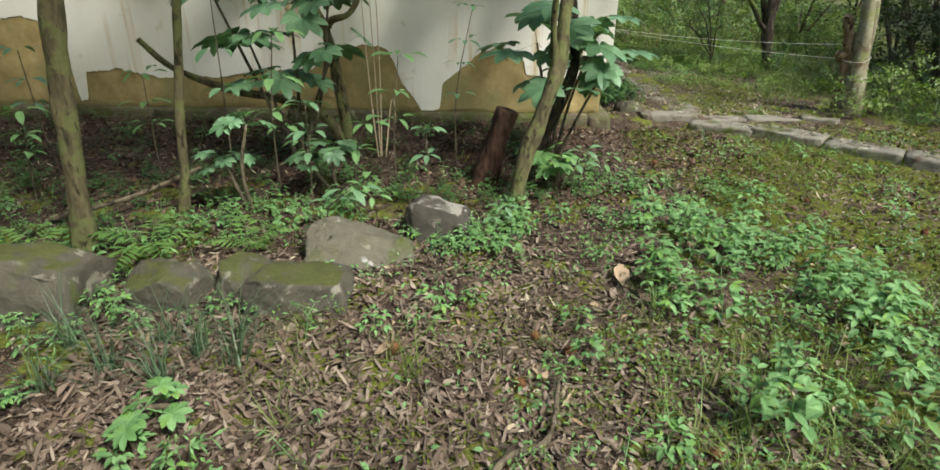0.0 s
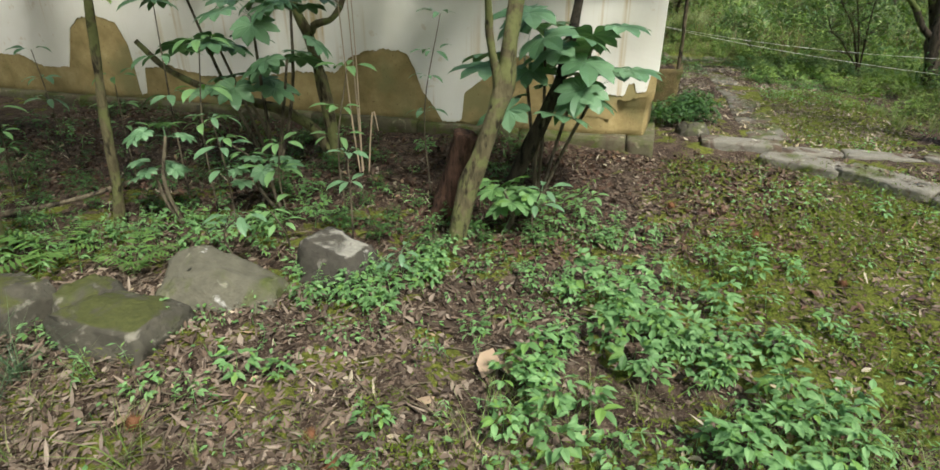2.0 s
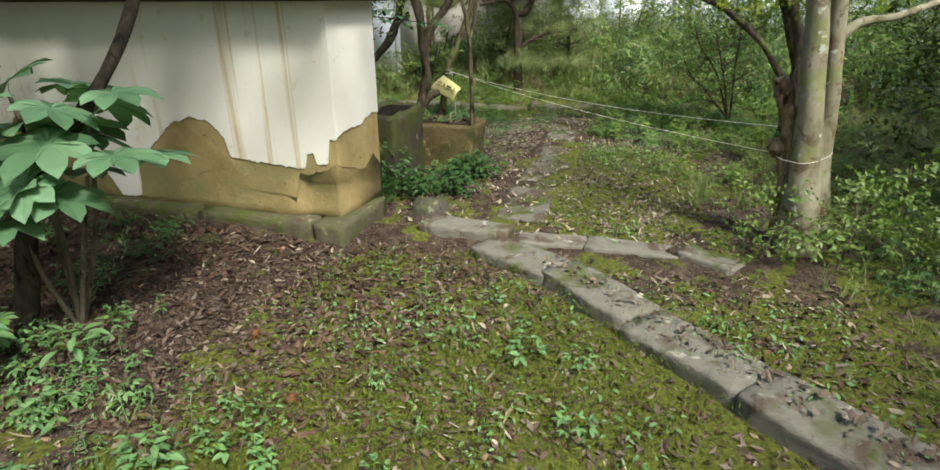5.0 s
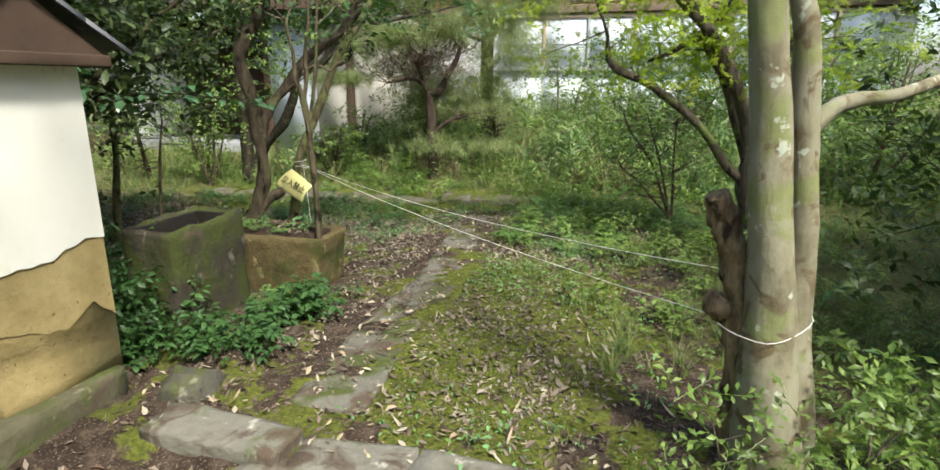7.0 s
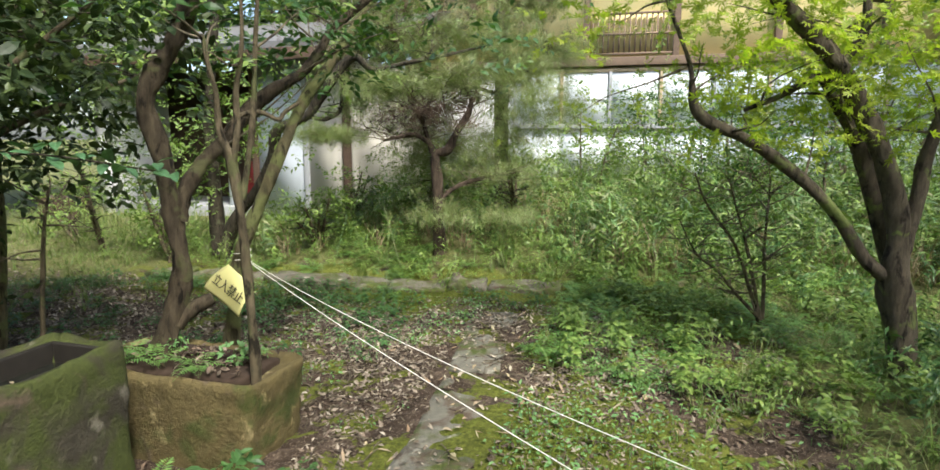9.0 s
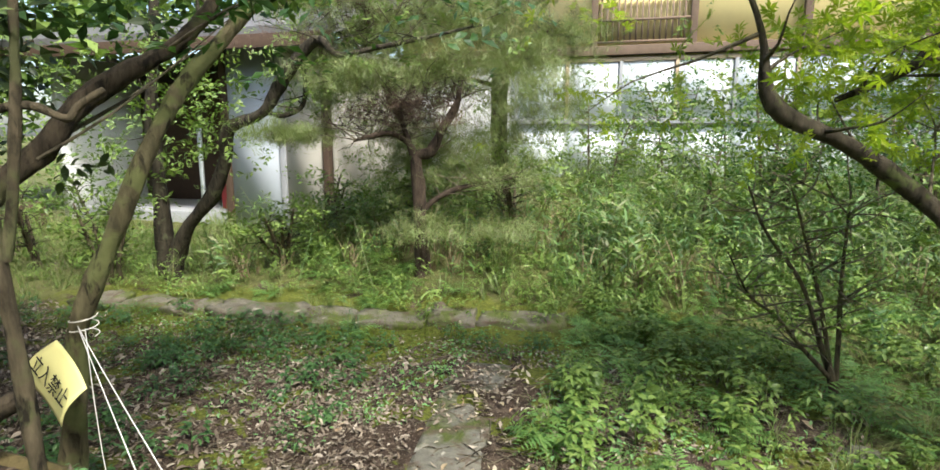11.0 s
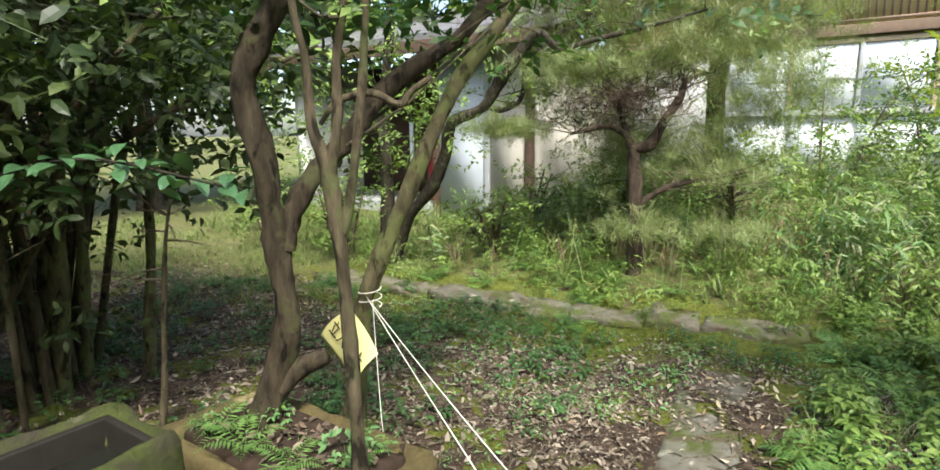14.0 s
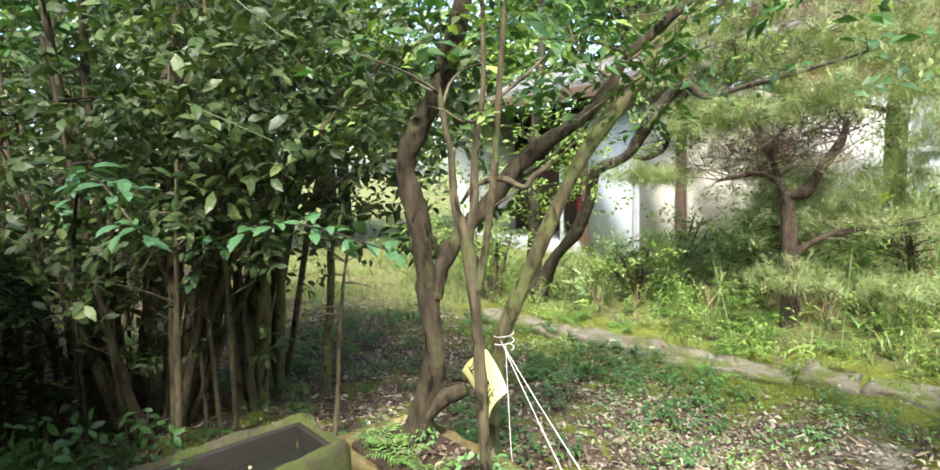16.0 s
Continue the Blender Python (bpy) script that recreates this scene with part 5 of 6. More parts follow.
# ---- house ----
def house():
    h = thing("house", (3, 21.5, 0), "old timber house with yellow upper wall and white window panels", "house")
    Y = 19.5
    part("lower_wall", boxed(-2.0, 9.5, Y + 0.05, Y + 0.3, 0, 3.05), M_WHITEWALL, h, "white plastered lower wall")
    part("upper_wall", boxed(-2.0, 9.5, Y + 0.1, Y + 0.35, 3.05, 6.2), M_YELLOWWALL, h, "yellow plastered upper wall")
    part("beam", boxed(-2.0, 9.5, Y - 0.12, Y + 0.12, 3.08, 3.26, bevel=0.01), M_WOOD, h, "dark brown timber beam")
    part("lintel", boxed(-2.0, 9.5, Y - 0.05, Y + 0.06, 2.96, 3.03, bevel=0.006), M_PALEWOOD, h)
    part("sill", boxed(0.5, 9.0, Y - 0.1, Y + 0.06, 1.74, 1.84, bevel=0.01), M_GREYMETAL, h)
    part("side_wall", boxed(-2.0, -1.8, Y + 0.3, 26, 0, 6.2), M_WHITEWALL, h)
    part("side_wall", boxed(9.3, 9.5, Y + 0.3, 26, 0, 6.2), M_WHITEWALL, h)
    part("back_wall", boxed(-2.0, 9.5, 26, 26.2, 0, 6.2), M_WHITEWALL, h)
    for i in range(8):
        x = 0.58 + i * 1.06
        w = part("window", boxed(x + 0.03, x + 1.0, Y - 0.02, Y + 0.045, 1.86, 2.95), M_PAPER, h, "white frosted window panel")
        part("mullion", boxed(x - 0.035, x + 0.03, Y - 0.06, Y + 0.05, 1.84, 2.96, bevel=0.006), M_PALEWOOD if i % 2 else M_GREYMETAL, w)
        part("rail", boxed(x + 0.03, x + 1.0, Y - 0.035, Y - 0.021, 2.36, 2.385), M_GREYMETAL, w)
        part("low_panel", boxed(x + 0.03, x + 1.0, Y, Y + 0.045, 0.6, 1.72), M_PAPER, h, "white lower panel")
    part("lattice_recess", boxed(2.22, 3.9, Y + 0.06, Y + 0.095, 3.36, 4.15), M_YELLOWWALL, h)
    for i in range(15):
        x = 2.26 + i * 0.112
        part("lattice_bar", boxed(x, x + 0.035, Y - 0.03, Y + 0.02, 3.34, 4.16), M_WOOD, h)
    for z in (3.31, 3.72, 4.14):
        part("lattice_rail", boxed(2.16, 3.95, Y - 0.045, Y - 0.0305, z, z + 0.045), M_WOOD, h)
    for x in (2.08, 3.95, -0.5, 5.9, 7.8):
        part("post", boxed(x, x + 0.13, Y - 0.06, Y + 0.1, 3.262, 6.2, bevel=0.008), M_WOOD, h)
    part("eave", boxed(-2.6, 10.1, Y - 0.5, Y + 7, 6.2, 6.35), M_DARKWOOD, h)
    bm = bmesh.new()
    box(bm, -2.6, 10.1, Y - 1.0, Y + 7.0, 6.35, 6.45)
    for v in bm.verts:
        if v.co.z > 6.4:
            v.co.y = 23 + (v.co.y - 23) * 0.05
            v.co.z = 8.2
    part("roof", bm, M_TILE, h, "grey tiled roof", flat=True)


house()


def annex():
    a = thing("annex", (-2.5, 17, 0), "white plastered annex with timber posts and tiled eave", "house")
    part("front_wall", boxed(-3.38, -2.44, 15.4, 15.55, -0.05, 2.92), M_BLUEWALL, a, "bluish white plaster wall")
    part("front_wall", boxed(-2.34, -1.66, 15.4, 15.55, -0.05, 2.92), M_CREAM, a, "cream plaster wall")
    part("side_wall", boxed(-1.6, -1.5, 15.5, 19.4, -0.05, 2.92), M_CREAM, a)
    part("post", boxed(-2.44, -2.34, 15.36, 15.5, -0.05, 2.92, bevel=0.006), M_GREYMETAL, a)
    part("post", boxed(-1.66, -1.56, 15.35, 15.5, -0.05, 2.92, bevel=0.006), M_DARKWOOD, a)
    part("post", boxed(-3.5, -3.38, 15.36, 15.5, -0.05, 2.92, bevel=0.006), M_DARKWOOD, a)
    # Dark timber here puts the shade of the open recess into colour.
    part("back_panel", boxed(-7.0, -3.5, 17.2, 17.3, -0.05, 2.92), M_DARKWOOD, a, "timber back wall, coloured dark for the recess shade")
    part("floor_step", boxed(-6.9, -3.52, 15.5, 17.2, -0.05, 0.2, bevel=0.01), M_GREYMETAL, a)
    part("door_jamb", boxed(-4.3, -4.24, 15.7, 15.76, 0.2, 1.7), M_PAPER, a)
    part("side_wall", boxed(-7.1, -6.95, 15.4, 19.4, -0.05, 2.92), M_WHITEWALL, a)
    bm = bmesh.new()
    box(bm, -7.6, -1.0, 14.7, 20, 2.92, 3.06)
    for v in bm.verts:
        v.co.z += smooth(14.7, 20, v.co.y) * 1.5
    part("roof", bm, M_TILE, a, "grey tiled eave", flat=True)
    part("fascia", boxed(-7.55, -1.05, 14.655, 14.695, 2.76, 2.95, bevel=0.006), M_DARKWOOD, a, "dark timber eave board")
    r = thing("storage_box", (-4.0, 16.1, 0.2), "dull red box standing on the shaded step", "box")
    part("crate", boxed(-4.12, -3.86, 16.0, 16.25, 0.2, 1.05, bevel=0.02), M_RED, r)


annex()
tagged(part("planter", boxed(-7.3, -6.4, 14.2, 14.5, 0.0, 0.42, bevel=0.02), M_DARKWOOD), "dark rectangular planter on the sunny lawn", "planter")

# ---- undergrowth ----
def weed(seed, tiers=3, leaf=0.055, high=0.12, trif=3, rows=3):
    r2 = np.random.default_rng(seed)
    ps = [stick((0, 0, -0.02), (0, 0, high), 0.002)]
    for i in range(tiers):
        z = high * (0.35 + 0.65 * (i + 1) / tiers)
        for k in range(3):
            a = 120 * k + 60 * i + r2.normal(0, 15)
            l = leaf * r2.uniform(0.8, 1.25) * (1.15 - 0.15 * i)
            out = 0.02 + 0.03 * r2.uniform(0.3, 1)
            for j in range(trif):
                v, t = blade(l, l * 0.46, rows, 0.3, 0.25, 0.38)
                d = (j - (trif - 1) / 2) * 55
                ca, sa = math.cos(radians(a + 90)), math.sin(radians(a + 90))
                ps.append((turn(v, r2.normal(2, 12), r2.normal(0, 12), a + d, 1, (ca * out, sa * out, z + r2.normal(0, 0.006))), t))
    return join(ps)


def grass(seed, n=14, high=0.25, wide=0.0028):
    r2 = np.random.default_rng(seed)
    ps = []
    for i in range(n):
        l = high * r2.uniform(0.5, 1.2)
        a = r2.uniform(0, 360)
        v, t = [], []
        bend, w = r2.uniform(0.2, 1.3), wide * r2.uniform(0.7, 1.5)
        for k in range(3):
            u = k / 2
            v += [(-w * (1 - u * 0.9), l * bend * u * u, l * u * (1 - 0.35 * bend * u)), (w * (1 - u * 0.9), l * bend * u * u, l * u * (1 - 0.35 * bend * u))]
        for k in range(2):
            t += [(2 * k, 2 * k + 1, 2 * k + 3), (2 * k, 2 * k + 3, 2 * k + 2)]
        ps.append((turn(np.array(v), 0, 0, a, 1, (r2.normal(0, 0.02), r2.normal(0, 0.02), -0.01)), np.array(t)))
    return join(ps)


def frond(length, seed, pairs=13):
    r2 = np.random.default_rng(seed)
    ps = []
    for i in range(pairs):
        u = (i + 1) / (pairs + 0.5)
        y, z = length * u * (1 - 0.18 * u), length * (0.75 * u - 0.75 * u * u)
        l = length * 0.24 * math.sin(math.pi * min(1, 0.2 + 0.8 * u)) + 0.006
        for s in (-1, 1):
            v, t = blade(l, max(0.007, l * 0.2), 2, 0.15)
            ps.append((turn(v, r2.normal(-8, 6), 0, s * -(72 - 18 * u), 1, (0, y, z)), t))
    ps.append(stick((0, 0, 0), (0, length * 0.5 * 0.91, length * 0.19), 0.002))
    ps.append(stick((0, length * 0.455, length * 0.19), (0, length * 0.82, 0), 0.0014))
    return join(ps)


def fern(seed, n=6, length=0.4):
    r2 = np.random.default_rng(seed)
    ps = []
    for i in range(n):
        v, t = frond(length * r2.uniform(0.75, 1.1), seed * 10 + i)
        ps.append((turn(v, r2.normal(8, 10), 0, 360 * i / n + r2.normal(0, 15)), t))
    return join(ps)


def sasa(seed, high=0.6, leaf=0.15, n=9):
    r2 = np.random.default_rng(seed)
    lean = r2.normal(0, 0.1, 2)
    ps = [stick((0, 0, -0.03), (lean[0], lean[1], high), 0.003)]
    for i in range(n):
        u = 0.35 + 0.65 * i / n
        v, t = blade(leaf * r2.uniform(0.6, 1.2), leaf * 0.13, 3, 0.5, 0.2, 0.35)
        ps.append((turn(v, r2.normal(25, 18), 0, r2.uniform(0, 360), 1, (lean[0] * u, lean[1] * u, high * u)), t))
    return join(ps)


def stuff(name, label, category, kinds, places, size, material, seed, lean=10, boxes=(), lift=0.0):
    x, y = places
    ok = clear(x, y, boxes)
    x, y = x[ok], y[ok]
    s = np.random.default_rng(seed).uniform(*size, len(x))
    return tagged(part(name, mesh_of(name, *scatter(kinds, x, y, hgt(x, y) + lift, s, seed, lean)), material, flat=True), label, category, kind="stuff")


def spray(seed, high=0.42, leaf=0.09, pairs=7):
    """An arching stem with pairs of narrow leaflets."""
    r2 = np.random.default_rng(seed)
    out = r2.uniform(0.3, 1.0) * high
    ps = [stick((0, 0, -0.02), (0, out * 0.4, high * 0.75), 0.002), stick((0, out * 0.4, high * 0.75), (0, out, high), 0.0014)]
    for i in range(pairs):
        u = 0.3 + 0.7 * i / (pairs - 1)
        y, z = (out * 0.53 * u, high * u) if u < 0.75 else (out * (0.4 + (u - 0.75) * 2.4), high * u)
        for k in (-1, 1):
            v, t = blade(leaf * r2.uniform(0.6, 1.2), leaf * r2.uniform(0.16, 0.3), 2, 0.35, 0.2, 0.4)
            ps.append((turn(v, r2.normal(0, 18), r2.normal(0, 18), -k * (60 + r2.normal(0, 18)), 1, (0, y, z)), t))
    return join(ps)


SOLID = [(-9, 1.48, 5.9, 6.7), (0.88, 1.32, 7.12, 7.85), (0.7, 1.78, 8.0, 8.52), (2.1, 2.66, 6.7, 10.6)]
WEEDS = [weed(s, 3, 0.032, 0.09) for s in range(6)]
WEEDS_BIG = [weed(s + 30, 3, 0.046, 0.13) for s in range(6)]
WEEDS_TALL = [weed(s + 130, 3, 0.05, 0.17, 3, 3) for s in range(7)]
SPRAYS = [spray(s) for s in range(8)]
SPRAYS_LOW = [spray(s + 20, 0.12, 0.035, 6) for s in range(6)]
WEEDS_FAR = [weed(s + 90, 3, 0.046, 0.13, 3, 2) for s in range(5)]
HERBS = [weed(s + 60, 2, 0.022, 0.035, 1) for s in range(6)]
GRASSES = [grass(s) for s in range(6)]
GRASS_LONG = [grass(s + 20, 10, 0.42, 0.0055) for s in range(6)]
GRASS_FAR = [grass(s + 40, 9, 0.25, 0.005) for s in range(6)]
FERNS = [fern(s) for s in range(5)]
SASAS = [sasa(s) for s in range(7)]

stuff("weeds", "fresh green three-leaved weeds on the forest floor", "weeds", WEEDS_TALL + WEEDS_TALL + WEEDS_BIG[:3], fill([(0.8, 2.25, 2.1, 3.4, 30), (1.1, 2.3, 3.2, 3.9, 14), (1.0, 2.7, 1.4, 2.2, 22)], 1, 0.3), (0.6, 1.35), M_WEED, 1)
stuff("weeds", "mixed small weeds in moss and dead leaves", "weeds", WEEDS_BIG + WEEDS + SPRAYS_LOW, fill([(0.6, 2.2, 1.9, 3.6, 24), (0.9, 3.3, 0.8, 2.2, 38), (0.95, 2.3, 3.3, 4.4, 24), (0.2, 1.0, 0.9, 2.2, 9)], 61), (0.5, 1.3), M_WEED, 61)
stuff("weeds", "low green weeds among rocks and dead leaves", "weeds", WEEDS + SPRAYS_LOW, fill([(-1.9, -0.5, 2.05, 2.75, 24), (-3.2, 0.4, 2.85, 3.8, 80), (-1.0, 2.2, 3.4, 4.6, 30), (-1.3, 0.8, 1.1, 2.6, 14), (-3.0, -1.6, 1.2, 2.3, 25), (-4.5, 1.4, 4.4, 5.8, 9), (1.8, 4.5, 2.0, 5.5, 6)], 2), (0.7, 1.4), M_WEED, 2)
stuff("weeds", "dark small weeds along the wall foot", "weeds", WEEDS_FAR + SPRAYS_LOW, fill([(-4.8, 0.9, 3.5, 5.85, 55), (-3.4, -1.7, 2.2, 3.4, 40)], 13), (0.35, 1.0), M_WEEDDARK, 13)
stuff("herbs", "tiny creeping herbs in the moss", "weeds", HERBS, fill([(1.4, 4.4, 2.2, 5.9, 45), (-1.2, 1.6, 1.0, 4.6, 45), (0.8, 3.6, 0.7, 2.8, 110), (2.6, 4.0, 6.4, 9.5, 16), (1.2, 2.2, 8.4, 10.8, 40), (-1, 2.8, 9.5, 11.3, 60), (2.6, 4.2, 8.0, 11.0, 90)], 3), (0.7, 1.5), M_WEED, 3, boxes=SOLID)
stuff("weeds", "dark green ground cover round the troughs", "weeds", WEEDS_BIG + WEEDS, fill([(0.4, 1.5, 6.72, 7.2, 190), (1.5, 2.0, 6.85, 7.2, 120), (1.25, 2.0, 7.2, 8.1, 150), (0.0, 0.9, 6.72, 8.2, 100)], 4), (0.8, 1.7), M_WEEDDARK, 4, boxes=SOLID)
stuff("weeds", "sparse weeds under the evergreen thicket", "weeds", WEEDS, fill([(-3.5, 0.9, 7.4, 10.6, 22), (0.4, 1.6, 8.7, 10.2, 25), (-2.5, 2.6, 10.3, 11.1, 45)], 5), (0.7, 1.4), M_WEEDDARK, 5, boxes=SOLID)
stuff("weeds", "leafy green weeds beside the path", "weeds", WEEDS_FAR + SPRAYS[:4], fill([(3.4, 7.5, 7.6, 11.4, 34), (2.6, 3.5, 9.6, 11.4, 26), (4.3, 5.2, 6.0, 7.6, 40)], 6), (0.3, 0.75), M_LIGHTLEAF, 6, boxes=SOLID)
stuff("weeds", "leafy low herbs spreading beside the path", "weeds", WEEDS_TALL, fill([(2.7, 5.6, 9.2, 12.0, 32), (3.6, 5.5, 7.6, 9.2, 16)], 63, 0.3), (0.6, 1.3), M_LIGHTLEAF, 63, 14, SOLID)
# The dark leaf colour stands in for the shade below these shrubs.
stuff("weeds", "weeds under the woodland shrubs, coloured dark for the shade", "weeds", WEEDS_FAR + SPRAYS[:4], fill([(4.6, 8, 4.0, 8.0, 36)], 14), (0.45, 1.1), M_WEEDDARK, 14)
stuff("grass", "soft green grass beside the path", "grass", GRASSES, fill([(3.5, 7.5, 7.0, 11.4, 36), (2.6, 3.6, 9.4, 11.5, 12), (0.8, 3.4, 0.8, 2.8, 60), (-1.2, 0.8, 1.0, 2.6, 6), (4.3, 8, 3.0, 7.5, 22), (-4, 2.8, 11.25, 12.4, 10)], 7), (0.3, 1.1), M_GRASS, 7, boxes=SOLID)
stuff("bank_weeds", "low mixed green undergrowth at the foot of the bank", "undergrowth", SPRAYS + WEEDS_FAR, fill([(-3.5, 2.6, 11.5, 12.9, 62), (1.0, 3.2, 11.35, 12.3, 40)], 62), (0.35, 1.0), M_LIGHTLEAF, 62, 16)
stuff("bank_weeds", "dense bright green undergrowth on the bank", "undergrowth", SPRAYS + SPRAYS + WEEDS_FAR, fill([(2.4, 8.5, 11.9, 14.5, 56), (2.6, 8.5, 11.3, 12.5, 26), (-1.5, 2.4, 12.9, 14.5, 55), (-2, 9, 14.5, 19.0, 20)], 8), (0.5, 1.4), M_LIGHTLEAF, 8, 16)
# Same sprays in dark leaf: shade between the bank plants, put into colour.
stuff("bank_weeds", "green undergrowth on the bank, coloured dark for shaded gaps", "undergrowth", SPRAYS, fill([(-1.0, 2.4, 12.4, 14.5, 22), (2.4, 8.5, 12.0, 14.5, 40), (4.5, 8.5, 9.0, 12.0, 14)], 12), (0.45, 1.2), M_WEEDDARK, 12, 18)
stuff("bamboo_grass", "dwarf bamboo grass covering the bank", "bamboo grass", SASAS, fill([(2.4, 7.5, 12.4, 14.4, 38), (-0.8, 2.4, 13.0, 14.5, 22), (-1.6, 2.6, 11.8, 13.0, 7), (-3.0, 9, 14.0, 19.0, 22)], 9), (0.6, 1.4), M_SASA, 9, 18)
stuff("long_grass", "long arching grass on the bank", "grass", GRASS_LONG, fill([(-3.0, 8, 11.9, 15, 9), (-6, 0, 12.3, 15.3, 16)], 10), (0.5, 1.3), M_GRASS, 10)
stuff("dry_stalks", "dry tan stalks standing in the undergrowth", "dry grass", GRASS_LONG, fill([(-1.5, 8.5, 12.2, 15, 12)], 15), (0.6, 1.5), M_STALK, 15)
stuff("grass", "thin sunlit grass on the lawn", "grass", GRASS_FAR, fill([(-8, -2.2, 10.2, 14.5, 75), (-4, -1, 9.5, 11.0, 20)], 16), (0.25, 0.7), M_GRASS, 16)
stuff("ferns", "light green ferns in the undergrowth", "fern", FERNS, fill([(2.6, 5.6, 9.4, 12.0, 11), (2.3, 6.5, 12.0, 13.0, 14), (-1, 2.2, 11.6, 13, 10), (1.3, 1.9, 6.9, 8.0, 14)], 11), (0.35, 0.95), M_FERN, 11, boxes=SOLID)

# tall thicket on the bank
r9 = np.random.default_rng(91)
for i in range(16):
    x, y = r9.uniform(2.2, 8), r9.uniform(13.2, 17.5)
    h = float(hgt(x, y))
    z = r9.uniform(0.9, 1.8)
    limbs = [[(x, y, h, 0.02), (x + r9.normal(0, 0.1), y, h + z * 0.5, 0.015), (x + r9.normal(0, 0.2), y - 0.1, h + z, 0.007)]]
    tree("bush", "tall leafy green bush on the bank", limbs, M_TWIG, (M_LIGHTLEAF, M_LIGHTLEAF, M_WEEDDARK)[i % 3], SPRIGS, 4, 0.26, 1.15, 16, 0.55, 200 + i, start=0.15, flare=0, category="bush", group="bushes on the bank")

for i, (x, y, h2) in enumerate([(4.45, 6.35, 0.5), (4.75, 6.6, 0.6), (4.05, 6.4, 0.3), (4.95, 6.3, 0.45)]):
    g = float(hgt(x, y))
    limbs = [[(x, y, g, 0.008), (x + 0.03, y, g + h2 * 0.5, 0.006), (x, y - 0.04, g + h2, 0.003)]]
    tree("bush", "low leafy bush at the foot of the old tree", limbs, M_TWIG, M_LIGHTLEAF, SPRIGS, 3, 0.1, 0.75, 9, 0.22, 240 + i, start=0.1, flare=0, category="bush", group="bushes under the old tree", twr=0.003)

for i, (x, y, h2) in enumerate([(0.5, 6.95, 0.5), (0.72, 7.0, 0.55), (0.85, 7.1, 0.4), (0.3, 7.2, 0.6), (0.62, 7.35, 0.6), (1.02, 7.0, 0.28), (0.1, 7.0, 0.5)]):
    g = float(hgt(x, y))
    limbs = [[(x, y, g, 0.007), (x + 0.03, y, g + h2 * 0.5, 0.005), (x, y - 0.04, g + h2, 0.003)]]
    tree("bush", "low dark leafy bush beside the mossy trough", limbs, M_TWIG, M_WEEDDARK, SPRIGS_M, 4, 0.09, 0.8, 9, 0.22, 260 + i, start=0.1, flare=0, category="bush", group="bushes beside the trough", twr=0.003)

# ferns beside the rocks
for i, (x, y, s) in enumerate([(-1.85, 3.0, 1.15), (-2.4, 2.75, 1.1), (-1.25, 3.0, 1.0), (-2.5, 2.3, 0.9), (1.05, 11.0, 0.7)]):
    v, t = FERNS[i % 5]
    tagged(part("fern", mesh_of("fern", turn(v, 0, 0, 50 * i, s, (x, y, float(hgt(x, y)) + 0.02)), t), M_FERN, flat=True), "green fern with arching fronds", "fern", "ferns by the rocks")
for i, (x, y) in enumerate([(-1.12, 1.98), (-1.3, 2.1), (-1.0, 2.12), (-0.95, 1.95), (-1.45, 1.9), (-1.2, 1.82), (-1.7, 2.05), (-1.6, 1.75), (1.05, 11.02)]):
    v, t = grass(70 + i, 34, 0.34)
    tagged(part("grass_tuft", mesh_of("grass_tuft", turn(v, 0, 0, 70 * i, 1.0, (x, y, float(hgt(x, y)))), t), M_TUFT, flat=True), "dark blue-green arching grass tuft", "grass", "grass tufts")


# ---- broad-leaved shrubs ----
def palm_leaf(size, seed):
    """A hand-shaped leaf of eight joined lobes."""
    r2 = np.random.default_rng(seed)
    ps = []
    for k in range(8):
        a = -140 + 40 * k
        l = size * (1.0 - 0.35 * abs(a) / 140) * r2.uniform(0.9, 1.08)
        v, t = blade(l, size * 0.4, 5, 0.24, 0.18, 0.6)
        ps.append((turn(v, 0, 0, a), t))
    return join(ps)


PALMS = [palm_leaf(0.15, s) for s in range(4)]


def fatsia(label, base, tops, n, size, seed, material=M_FATSIA):
    """Leafy heads of hand-shaped leaves on bare stems."""
    r2 = np.random.default_rng(seed)
    g = float(hgt(*base))
    pl = thing("broadleaf_shrub", (*base, g), label, "shrub", "hand-leaved shrubs")
    for x, y, z in tops:
        mid = ((base[0] + x) / 2 + r2.normal(0, 0.04), (base[1] + y) / 2 + r2.normal(0, 0.04), g + (z - g) * 0.5)
        stem = part("stem", mesh_of("stem", *tube([(*base, g - 0.04, 0.014), (*mid, 0.012), (x, y, z, 0.009)], 7, 4, 0.05)), M_TWIG, pl)
        for i in range(n):
            a = 137.5 * i + r2.normal(0, 12)
            out = size * r2.uniform(0.5, 1.25)
            up = size * r2.uniform(-0.25, 0.6)
            ca, sa = math.cos(radians(a + 90)), math.sin(radians(a + 90))
            e = (x + ca * out, y + sa * out, z + up)
            v, t = PALMS[i % 4]
            leaf = (turn(v, r2.normal(-14, 12), r2.normal(0, 12), a, size / 0.15 * r2.uniform(0.75, 1.1), e), t)
            part("leaf", mesh_of("leaf", *join([leaf, stick((x, y, z), e, 0.003)])), material, stem, flat=True)


